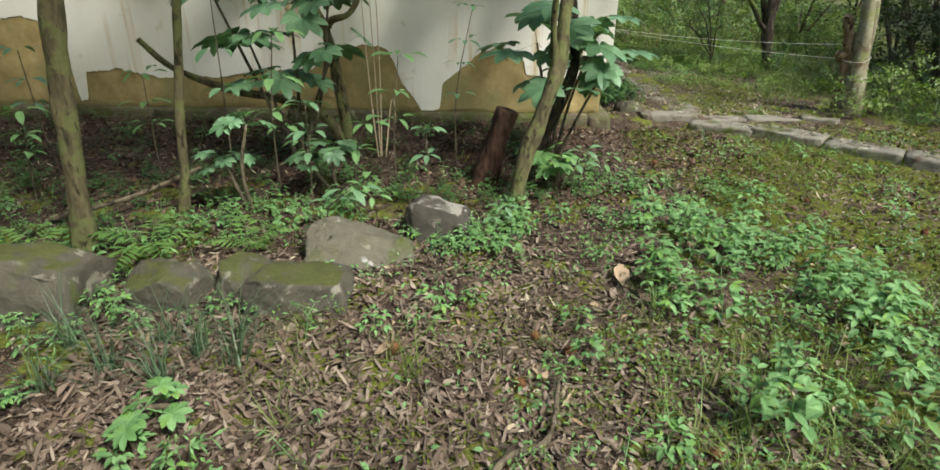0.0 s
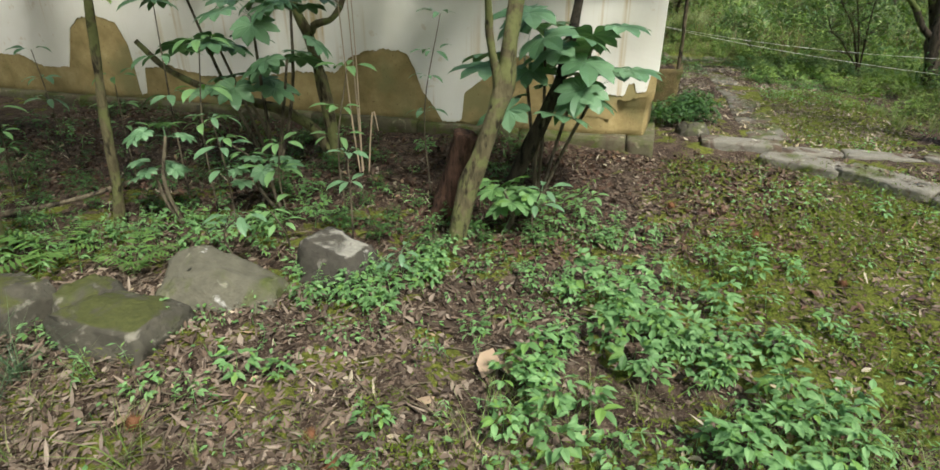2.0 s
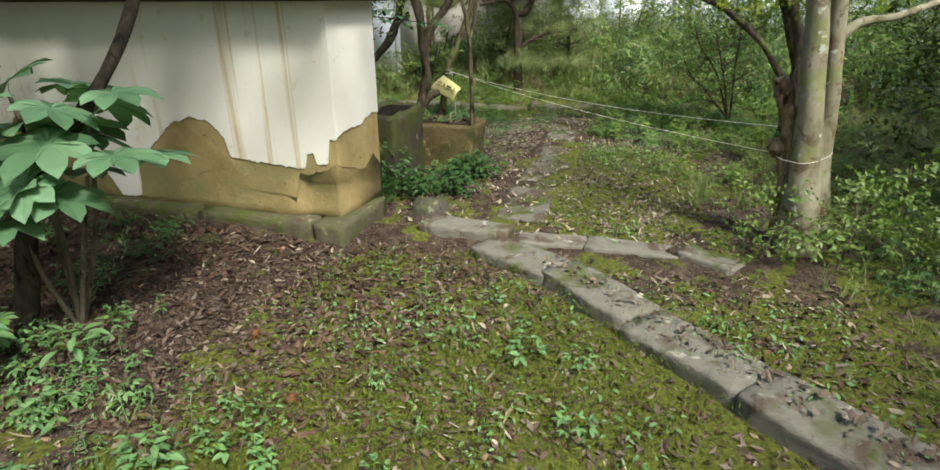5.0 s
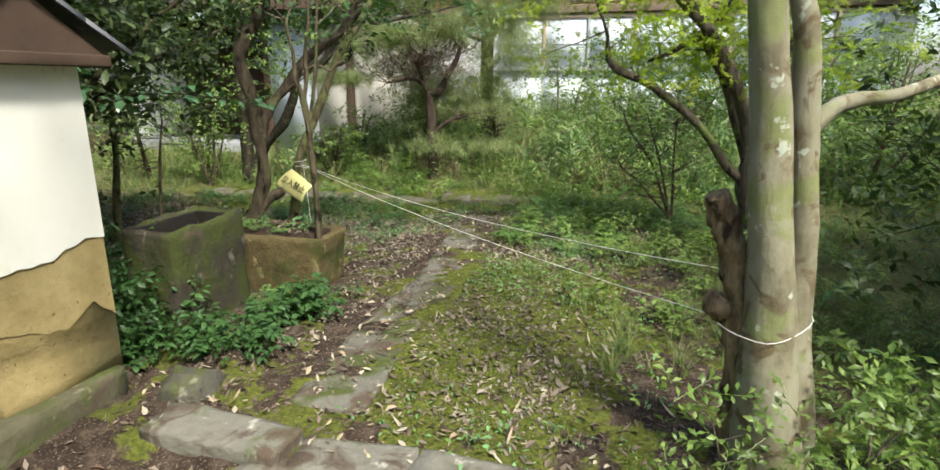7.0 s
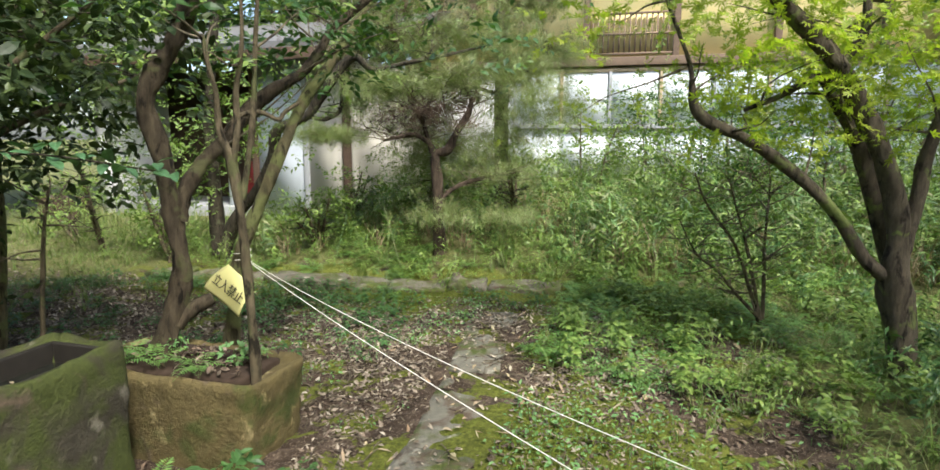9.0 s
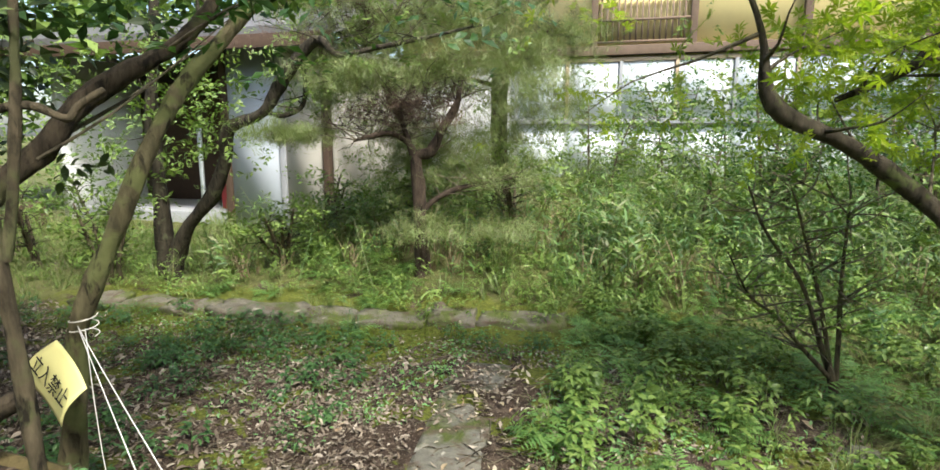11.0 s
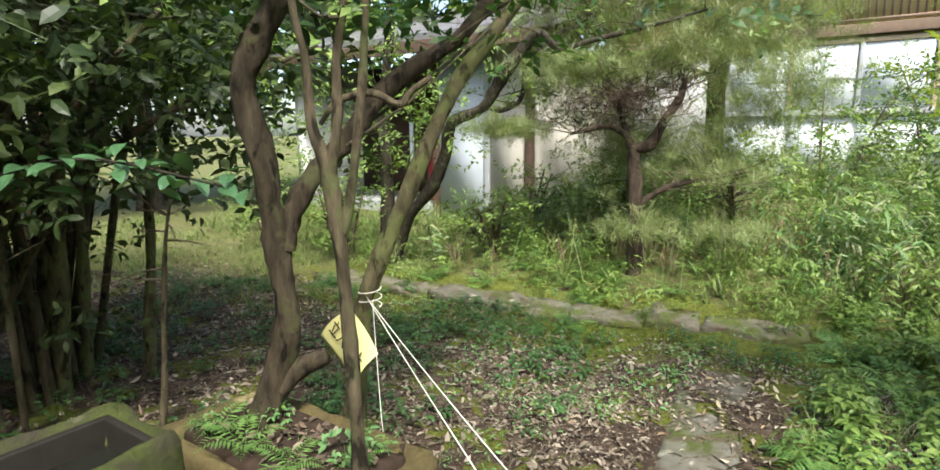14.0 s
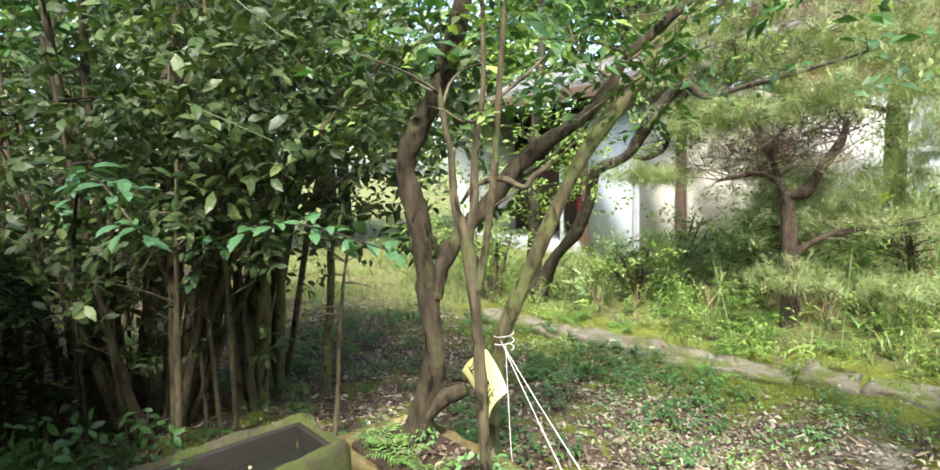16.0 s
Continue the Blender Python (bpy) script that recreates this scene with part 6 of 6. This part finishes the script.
fatsia("hand-leaved evergreen shrub beside the plastered wall", (0.66, 4.62), [(0.66, 4.6, 1.16), (0.95, 4.7, 1.06), (0.5, 4.78, 0.98), (1.02, 4.58, 0.84), (0.72, 4.45, 0.68)], 5, 0.27, 1)
fatsia("tall hand-leaved shrub among young trees", (-1.35, 4.5), [(-1.3, 4.4, 1.2), (-1.65, 4.45, 1.0), (-1.05, 4.5, 1.3), (-1.4, 4.3, 0.75), (-1.9, 4.5, 1.35), (-1.0, 4.3, 0.95)], 7, 0.2, 2)
fatsia("young hand-leaved shrub with bright leaves", (0.55, 4.1), [(0.55, 4.08, 0.28), (0.64, 4.14, 0.2)], 7, 0.13, 3, M_WEED)
fatsia("hand-leaved seedling under the wall", (-0.95, 3.95), [(-0.95, 3.9, 0.35), (-1.15, 3.95, 0.25)], 6, 0.11, 4)
fatsia("hand-leaved seedling beside a sapling", (-1.45, 3.6), [(-1.4, 3.55, 0.6), (-1.6, 3.6, 0.35)], 6, 0.11, 5)
fatsia("rosette seedling in dead leaves", (-1.1, 1.55), [(-1.1, 1.55, 0.12)], 6, 0.085, 6, M_WEED)

def seedling(label, x, y, high, tiers, leaf, seed, material):
    """A slender upright plant with whorls of pointed leaves."""
    r2 = np.random.default_rng(seed)
    g = float(hgt(x, y))
    pl = thing("seedling", (x, y, g), label, "seedling", "seedlings under the wall")
    rows = [(x, y, g - 0.03, 0.006), (x + r2.normal(0, 0.03), y + r2.normal(0, 0.03), g + high * 0.5, 0.005), (x + r2.normal(0, 0.06), y + r2.normal(0, 0.06), g + high, 0.003)]
    stem = part("stem", mesh_of("stem", *tube(rows, 6, 4, 0.04, seed)), M_TWIG, pl)
    c = spline(rows, 8)
    for i in range(tiers):
        p = c[int((len(c) - 1) * (1 - 0.6 * i / tiers)), :3]
        for k in range(5):
            l = leaf * r2.uniform(0.75, 1.25)
            a = 72 * k + 40 * i + r2.normal(0, 14)
            v, t = blade(l, l * 0.36, 5, 0.45, 0.2, 0.5)
            out = leaf * r2.uniform(0.1, 0.7)
            e = (p[0] - math.sin(radians(a)) * out, p[1] + math.cos(radians(a)) * out, p[2] + out * 0.25)
            part("leaf", mesh_of("leaf", *join([(turn(v, r2.normal(4, 10), r2.normal(0, 10), a, 1, e), t), stick(tuple(p), e, 0.0015)])), material, stem, flat=True)


for i, (x, y, h2, n2, l2) in enumerate([(-1.3, 3.75, 1.1, 3, 0.14), (-1.05, 3.6, 0.75, 3, 0.12), (-0.75, 3.75, 0.6, 2, 0.13), (-0.3, 3.7, 0.55, 2, 0.1), (-0.55, 4.1, 0.95, 3, 0.12), (-1.7, 3.95, 1.3, 3, 0.14), (-2.3, 4.1, 0.8, 3, 0.11), (-0.12, 4.6, 1.25, 4, 0.1),
                                        (-1.15, 4.0, 0.5, 3, 0.11), (-0.85, 3.3, 0.3, 2, 0.11), (-0.6, 3.5, 0.26, 2, 0.12), (0.75, 4.05, 0.32, 2, 0.12), (1.05, 4.3, 0.2, 2, 0.1), (0.2, 3.3, 0.2, 2, 0.09), (-2.9, 3.6, 0.6, 3, 0.11), (-3.3, 4.4, 0.9, 3, 0.12)]):
    seedling("slender green seedling with pointed leaves in dead leaves", x, y, h2, n2, l2, 700 + i, (M_WEED, M_FATSIA)[i % 2])

# ---- evergreen thicket ----
def thicket(label, x, y, z, w, h, n, material, kinds, seed, stems=4, size=1.1, name="evergreen_shrub", root=None):
    r2 = np.random.default_rng(seed)
    bx, by = root or (x, y)
    g = float(hgt(bx, by))
    sh = thing(name, (bx, by, g), label, "shrub", "thicket shrubs")
    tips = []
    for k in range(stems):
        a = r2.uniform(0, 6.28)
        e = (x + math.cos(a) * w * 0.7, y + math.sin(a) * w * 0.7, g + z + h * r2.uniform(0.2, 0.9))
        rows = [(bx + r2.normal(0, 0.08), by + r2.normal(0, 0.08), g - 0.05, 0.03), ((bx * 0.6 + x * 0.4) + math.cos(a) * w * 0.25, (by * 0.6 + y * 0.4) + math.sin(a) * w * 0.25, g + z * (0.6 if root is None else 0.75), 0.024), (*e, 0.01)]
        part("stem", mesh_of("stem", *tube(rows, 7, 5, 0.1, seed + k)), M_BROWNBARK, sh)
        tw = twigs(rows, 10, w * 0.7, seed * 3 + k, 0.5, 0.005)
        tagged(part("branching", mesh_of("branching", *join([tube(q, 4, 2, 0, 1) for q in tw])), M_DARKBARK, sh), kind="stuff")
        tips += [q[-1][:3] for q in tw]
    p = np.array(tips)[r2.integers(0, len(tips), n)] + r2.normal(0, 1, (n, 3)) * np.array([w * 0.32, w * 0.32, h * 0.26])
    p = p[p[:, 2] > g + max(0.1, z - 0.55)]
    part("foliage", mesh_of("foliage", *scatter(kinds, p[:, 0], p[:, 1], p[:, 2], size * r2.uniform(0.7, 1.3, len(p)), seed, 30)), material, sh, flat=True)["kind"] = "stuff"


# The two entries above z 3 are unseen canopy, added to shade the thicket.
for i, (x, y, z, w, h, n) in enumerate([(-0.9, 7.6, 1.0, 0.9, 1.5, 130), (-1.8, 8.6, 1.4, 1.1, 1.9, 120), (-2.3, 7.5, 1.1, 1.0, 1.9, 130), (-0.6, 8.4, 1.8, 0.8, 1.0, 190), (-3.2, 9.0, 1.6, 0.9, 1.5, 110), (-3.6, 8.0, 1.3, 1.2, 2.2, 140),
                                        (-1.5, 6.95, 0.6, 0.7, 0.9, 110), (-5.4, 8.6, 1.4, 1.3, 2.4, 120), (0.1, 8.9, 1.7, 0.85, 1.0, 600), (-1.2, 7.5, 3.1, 1.3, 0.8, 260), (-0.5, 9.3, 2.5, 0.7, 0.7, 120), (-2.8, 8.1, 3.2, 1.4, 0.8, 260)]):
    thicket("dense dark evergreen shrub with glossy leaves, two added unseen for shade", x, y, z, w, h, n, M_CAMELLIA, SPRIGS_M, 300 + i, size=1.2, root={3: (-1.1, 7.9), 8: (-0.9, 7.8), 10: (-1.3, 8.6)}.get(i))
# Darkest leaf colour used here to hold the shade of the deep woods.
for i, (x, y, z, w, h, n) in enumerate([(5.8, 7.6, 0.8, 0.9, 1.5, 420), (6.6, 6.6, 0.9, 1.0, 1.8, 560), (6.9, 8.8, 1.0, 1.1, 2.0, 520), (8.2, 7.4, 1.2, 1.3, 2.6, 700), (7.4, 10.6, 0.9, 0.9, 1.4, 220), (9.4, 10.0, 1.0, 1.4, 2.6, 500), (7.4, 4.8, 0.8, 1.0, 1.6, 420), (7.2, 6.0, 2.4, 1.4, 1.2, 420)]):
    thicket("tangled woodland shrub, its leaves coloured dark for the shade", x, y, z, w, h, n, M_CAMELLIA, SPRIGS, 330 + i, 6)
for i, (x, y, z, w, h, n) in enumerate([(6.6, 12.6, 0.6, 1.0, 1.1, 260), (8.2, 13.4, 1.2, 1.2, 2.2, 320), (4.6, 14.6, 0.8, 1.0, 1.6, 260), (6.2, 15.5, 1.1, 1.2, 2.2, 280), (-0.6, 12.6, 0.3, 0.5, 0.5, 90), (0.4, 13.8, 0.45, 0.7, 0.8, 120), (1.7, 13.9, 0.5, 0.8, 0.9, 150), (-0.9, 13.9, 0.4, 0.6, 0.7, 110), (-2.6, 12.3, 0.5, 0.5, 0.9, 75), (-3.5, 12.1, 0.5, 0.6, 0.9, 80), (-2.1, 11.75, 0.35, 0.35, 0.6, 45), (-4.6, 12.6, 0.4, 0.5, 0.6, 60)]):
    thicket("bright leafy shrub on the bank", x, y, z, w, h, n, M_LIGHTLEAF, SPRIGS, 350 + i)


for i in range(26):
    rb = np.random.default_rng(800 + i)
    x, y = rb.uniform(-2.6, -0.1), rb.uniform(7.0, 8.5)
    g, h2 = float(hgt(x, y)), rb.uniform(1.6, 2.6)
    lx, ly = rb.normal(0, 0.16), rb.normal(0, 0.12)
    r0 = rb.uniform(0.012, 0.03)
    limbs = [[(x, y, g - 0.03, r0), (x + lx * 0.4 + rb.normal(0, 0.04), y + ly * 0.4, g + h2 * 0.35, r0 * 0.9), (x + lx * 0.8 + rb.normal(0, 0.05), y + ly, g + h2 * 0.7, r0 * 0.7), (x + lx * 1.5, y + ly * 1.4, g + h2, r0 * 0.35)]]
    tree("understorey_tree", "thin brown upright stem in the thicket", limbs, M_BROWNBARK, M_CAMELLIA, SPRIGS_M, 1, 0.2, 1.1, 8, 0.5, 820 + i, start=0.3, flare=0.1, group="understorey trees", twr=0.004, low=0.5)


# ---- fallen leaves, sticks ----
def dry_leaf(seed, l=0.06, w=0.028, rows=3):
    r2 = np.random.default_rng(seed)
    v, t = blade(l, w, rows, r2.uniform(-0.5, 0.5), r2.uniform(-0.8, 0.9), r2.uniform(0.4, 0.6))
    v[:, 1] -= l / 2
    v[:, 2] += 0.006 + 0.004 * r2.uniform(0, 1)
    return v, t


DRY = [dry_leaf(s) for s in range(10)]
LONG = [dry_leaf(s + 30, 0.085, 0.014) for s in range(8)]
DRY_SMALL = [dry_leaf(s + 60, rows=2) for s in range(10)]
stuff("fallen_leaves", "brown dry leaf litter", "leaf litter", DRY + LONG, fill([(-1.7, 1.2, 0.7, 2.6, 1500), (-1.7, 1.2, 2.6, 3.6, 800)], 21, 0.75), (0.3, 1.1), M_LITTER, 21, 18, SOLID[:3])
stuff("fallen_leaves", "brown leaf litter with small broken leaves", "leaf litter", DRY_SMALL, fill([(-1.7, 1.2, 0.7, 3.0, 1500), (-4.8, 1.6, 3.4, 5.95, 400), (0.8, 4.8, 0.6, 6.1, 650), (1.5, 4.4, 6.3, 10.8, 500), (-4, 1.2, 7.0, 11.0, 300), (-3.2, -1.4, 1.0, 3.6, 500), (1.0, 2.6, 4.6, 6.4, 200)], 26, 0.7), (0.2, 0.9), M_LITTER, 26, 18, SOLID)
stuff("fallen_leaves", "greyish curled leaf litter on the trodden path, lightened for sunlight", "leaf litter", DRY_SMALL, fill([(1.2, 3.6, 6.6, 11.0, 1000), (-2.5, 2.2, 8.7, 11.1, 900), (-6.5, -2.5, 9.3, 13.0, 200), (-3.5, 0.9, 6.8, 8.7, 550)], 27), (0.2, 0.75), M_GREYLITTER, 27, 22, SOLID)
stuff("pale_leaves", "pale curled fallen leaves", "leaf litter", DRY + LONG + LONG, fill([(-1.4, 1.3, 0.8, 3.0, 40), (1.0, 4.5, 1.0, 6.0, 56), (1.5, 4.0, 6.3, 10.8, 45), (-3, 1, 8, 11, 20), (-4, 1.4, 4, 5.8, 40)], 22), (0.3, 1.1), M_PALELITTER, 22, 14, SOLID[:3])
stuff("fallen_leaves", "tan dry leaves under the trees", "leaf litter", DRY, fill([(-3.5, 1.9, 8.6, 11.05, 230), (2.6, 3.7, 6.5, 9.6, 150), (-3.5, 0.8, 6.9, 8.6, 160)], 64, 0.3), (0.45, 1.15), M_GREYLITTER, 64, 20, SOLID)
stuff("fallen_leaves", "grey-brown leaves scattered over the stone slabs", "leaf litter", DRY_SMALL, fill([(2.05, 2.7, 6.7, 10.6, 170), (2.0, 2.5, 9.6, 10.6, 500)], 29, 0.3), (0.25, 0.8), M_GREYLITTER, 29, 14, (), 0.018)
stuff("pale_leaves", "pale and brown curled leaves on the stone slabs", "leaf litter", DRY, fill([(2.1, 2.7, 6.7, 10.5, 45), (2.0, 3.9, 6.3, 6.6, 90)], 24), (0.3, 1.0), M_PALELITTER, 24, 14, (), 0.02)
stuff("fallen_leaves", "red-brown leaf litter at the wall foot, darkened for the shade", "leaf litter", DRY, fill([(-0.6, 1.2, 3.6, 5.95, 800), (1.2, 2.5, 4.0, 6.1, 700), (-4.6, -0.6, 3.6, 5.95, 500), (1.6, 4.6, 2.4, 6.0, 240)], 28, 0.6), (0.4, 1.1), M_SHADELITTER, 28, 20, SOLID)
x, s = np.random.default_rng(9).uniform(2.8, 5.2, 260), np.random.default_rng(10)
ky = np.interp(x, [2.9, 3.38, 3.87, 4.6, 5.7], [5.9, 5.44, 5.05, 4.42, 3.6]) + s.uniform(-0.14, 0.14, 260)
tagged(part("fallen_leaves", mesh_of("fallen_leaves", *scatter(DRY, x, ky, hgt(x, ky) + 0.05, s.uniform(0.3, 1.0, 260), 25, 12)), M_LITTER, flat=True), "brown dead leaves lying on the kerb", "leaf litter", kind="stuff")
r5 = np.random.default_rng(55)
sx, sy = fill([(-1.5, 1.2, 0.9, 2.9, 70), (-3.5, 4, 3.5, 5.8, 18), (1.4, 3.4, 7, 10.5, 22), (-2.5, 2.6, 8.6, 11, 60)], 23)
ps = []
for x, y in zip(sx, sy):
    l, a = r5.uniform(0.05, 0.22), r5.uniform(0, 6.28)
    z = float(hgt(x, y)) + 0.012
    ps.append(tube([(x, y, z, 0.003), (x + math.cos(a) * l / 2 + r5.normal(0, 0.01), y + math.sin(a) * l / 2, z + 0.01, 0.003), (x + math.cos(a) * l, y + math.sin(a) * l, z, 0.002)], 5, 2, 0.05))
tagged(part("dead_twigs", mesh_of("dead_twigs", *join(ps)), M_TWIG), "thin dead twigs on the ground", "branching", kind="stuff")
for i, rows in enumerate([[(0.0, 1.2, 0.03, 0.016), (0.12, 1.42, 0.04, 0.014), (0.28, 1.52, 0.04, 0.011), (0.36, 1.85, 0.04, 0.008)], [(-2.6, 3.3, 0.05, 0.02), (-2.2, 3.5, 0.12, 0.016), (-1.9, 3.9, 0.2, 0.01)]]):
    tagged(part("fallen_branch", mesh_of("fallen_branch", *tube(rows, 8, 4, 0.12, i)), M_TWIG), "fallen dead branch on leaf litter", "branch", "fallen branches")



def burr(x, y, size, seed):
    """A round husk set with short spines."""
    r2 = np.random.default_rng(seed)
    z = float(hgt(x, y)) + size * 0.8
    bm = bmesh.new()
    bmesh.ops.create_icosphere(bm, subdivisions=2, radius=size * 0.62)
    for v in bm.verts:
        v.co = v.co * (1 + 0.12 * noise.noise(v.co * 60)) + Vector((x, y, z))
    ob = thing("chestnut_burr", (x, y, z - size * 0.8), "spiny brown chestnut husk on dead leaves", "chestnut", "chestnut husks")
    part("husk", bm, M_BURR, ob)
    d = r2.normal(0, 1, (260, 3))
    d /= np.linalg.norm(d, axis=1)[:, None]
    w = np.cross(d, r2.normal(0, 1, (260, 3)))
    w *= 0.0011 / np.linalg.norm(w, axis=1)[:, None]
    a = d * size * 0.5
    b = d * size * r2.uniform(0.85, 1.1, (260, 1)) + r2.normal(0, size * 0.1, (260, 3))
    v = np.stack([a - w, a + w, b], 1).reshape(-1, 3) + np.array([x, y, z])
    tagged(part("spines", mesh_of("spines", v, np.arange(780).reshape(-1, 3)), M_BURR, ob, flat=True), kind="stuff")


M_BURR = leaf_material("brown_husk", [(0.1, 0.045, 0.022), (0.19, 0.095, 0.045), (0.14, 0.065, 0.03)], 0.1, 0.8, 0.2)
for i, (x, y) in enumerate([(0.3, 2.18), (0.44, 2.08), (-0.31, 2.02), (0.21, 1.85), (0.85, 1.49), (3.66, 4.19), (2.42, 3.93), (1.57, 4.81), (2.05, 4.4), (2.9, 3.4)]):
    burr(x, y, 0.032 + 0.004 * (i % 3), 900 + i)

TUFTS = [needles(12, 0.016, q + 50) for q in range(4)]
M_MOSS = leaf_material("moss", [(0.07, 0.1, 0.012), (0.13, 0.165, 0.025), (0.1, 0.15, 0.02)], 0.25, 0.9, 0.1)
stuff("moss", "yellow-green moss cushions on the soil", "moss", TUFTS, fill([(1.5, 4.6, 2.7, 6.0, 520), (-0.2, 0.25, 2.05, 2.25, 2600), (0.36, 0.52, 2.32, 2.46, 2600), (0.62, 0.8, 2.1, 2.26, 2200), (-0.9, 1.2, 1.3, 2.4, 260), (1.2, 3.6, 0.9, 2.9, 500), (2.65, 3.6, 6.6, 9.0, 500), (-1.5, 2.6, 10.3, 11.4, 500)], 31), (0.7, 2.0), M_MOSS, 31, 10, SOLID)
for i, (x, y, q) in enumerate([(0.805, 2.741, 1.9), (0.9, 2.7, 1.5), (0.62, 2.5, 1.2), (0.3, 1.95, 1.3), (-0.35, 2.0, 1.1), (1.3, 3.1, 1.2)]):
    v, t = dry_leaf(90 + i, 0.075, 0.05)
    tagged(part("dry_leaf", mesh_of("dry_leaf", turn(v, 12, 8, 70 * i, q, (x, y, float(hgt(x, y)) + 0.014)), t), M_PALELITTER), "large pale curled dead leaf", "leaf", "large dead leaves")

# ---- plants in the trough, drooping branch ----
for i, (x, y, q) in enumerate([(1.35, 8.14, 0.45), (1.12, 8.14, 0.5), (0.95, 8.15, 0.5), (1.5, 8.32, 0.4)]):
    v, t = FERNS[i % 5]
    tagged(part("fern", mesh_of("fern", turn(v, 0, 0, 40 * i, q, (x, y, 0.43)), t), M_FERN, flat=True), "small feathery fern growing in the trough", "fern", "ferns in the trough")
r6 = np.random.default_rng(66)
for root, rows in [((-0.6, 7.7), [(-0.6, 7.7, -0.05, 0.014), (-0.45, 7.75, 0.8, 0.012), (-0.1, 7.85, 1.25, 0.009), (0.6, 7.95, 1.4, 0.006), (1.42, 8.0, 1.33, 0.003)]), ((-0.7, 7.3), [(-0.7, 7.3, -0.05, 0.014), (-0.6, 7.3, 1.0, 0.012), (-0.2, 7.3, 1.55, 0.009), (0.3, 7.3, 1.62, 0.006), (0.75, 7.35, 1.42, 0.003)])]:
    dr = thing("broadleaf_shrub", (*root, 0), "shrub with drooping long glossy leaves", "shrub", "drooping shrubs")
    stem = part("stem", mesh_of("stem", *tube(rows, 7, 5, 0.05, 2)), M_DARKBARK, dr)
    for i, c in enumerate(np.repeat(spline(rows, 12)[18:], 2, axis=0)):
        v, t = blade(0.12, 0.05, 5, 0.35, 0.2, 0.5)
        p = c[:3] + r6.normal(0, 0.035, 3)
        part("leaf", mesh_of("leaf", turn(v, r6.normal(-6, 14), r6.normal(0, 18), (1 if i % 2 else -1) * r6.uniform(30, 120) - 60, r6.uniform(0.6, 1.1), p), t), M_GLOSS, stem, flat=True)
tx, ty = fill([(0.8, 1.6, 8.1, 8.42, 110)], 41, 0.6)
tagged(part("trough_herbs", mesh_of("trough_herbs", *scatter(WEEDS + HERBS, tx, ty, np.full(len(tx), 0.43), r6.uniform(0.5, 1.1, len(tx)), 41, 15)), M_WEED, flat=True), "small herbs sprouting in the trough", "weeds", kind="stuff")
tx, ty = fill([(0.8, 1.6, 8.09, 8.43, 1100)], 42, 0.8)
tagged(part("trough_leaves", mesh_of("trough_leaves", *scatter(DRY, tx, ty, np.full(len(tx), 0.437), r6.uniform(0.3, 1.0, len(tx)), 42, 20)), M_LITTER, flat=True), "dead leaves lying in the trough", "leaf litter", kind="stuff")
# ---- far woods ----
def far_tree(i, x, y, high, w, material):
    r2 = np.random.default_rng(500 + i)
    g = float(hgt(x, y))
    top = (x + r2.normal(0, 0.4), y + r2.normal(0, 0.4), g + high)
    limbs = [[(x, y, g - 0.1, 0.16), (x + r2.normal(0, 0.15), y, g + high * 0.5, 0.12), (*top, 0.04)]]
    for k in range(4):
        a = r2.uniform(0, 6.28)
        z = g + high * r2.uniform(0.3, 0.75)
        limbs.append([(x, y, z, 0.06), (x + math.cos(a) * w * 0.5, y + math.sin(a) * w * 0.5, z + 0.5, 0.04), (x + math.cos(a) * w, y + math.sin(a) * w, z + 0.9, 0.015)])
    tree("woodland_tree", "woodland tree with a full green crown, a few added unseen for shade", limbs, M_DARKBARK, material, FAR_SPRIGS, 4, 0.6, 2.1, 8, w * 0.55, 500 + i, start=0.3, group="woodland trees")


# (-4.9, 0.9), (-5.6, 3.4), (-3.0, -1.8), (9.2, 7.6): unseen trees added for shade.
spots = [(12.5, 8, 7, 2.4), (14.5, 11.5, 7, 2.6), (12.8, 15.5, 7, 2.4), (12.0, 4.8, 7, 2.4), (9.5, 3, 6, 2.2), (11.5, 0, 7, 2.4), (-8.6, 8.4, 6, 2.2), (-8.5, 10.5, 7, 2.4), (-9.0, 13.2, 6, 2.0), (-10.5, 14.5, 7, 2.6), (-5.6, 20.5, 7, 2.2), (-9, 18.5, 7, 2.4),
         (12, 18.5, 8, 2.6), (-4, -4, 6, 2.2), (-4.9, 0.9, 4.6, 2.4), (-5.6, 3.4, 4.8, 2.3), (-3.0, -1.8, 4.6, 2.2), (-3.6, 20.7, 8, 2.4), (-6.2, 21.0, 8, 2.4), (9.2, 7.6, 4.2, 1.8), (1, -6, 7, 2.4), (6, -5, 7, 2.4), (-8, 0.5, 6, 2.4), (-9, 4, 6, 2.4), (16.5, 9.5, 9, 3.0), (17, 14, 9, 3.0), (-12.5, 8, 8, 2.6), (10, -3.5, 7, 2.4)]
for i, (x, y, h2, w2) in enumerate(spots):
    far_tree(i, x, y, h2, w2, (M_WEEDDARK, M_CAMELLIA, M_LIGHTLEAF)[i % 3])
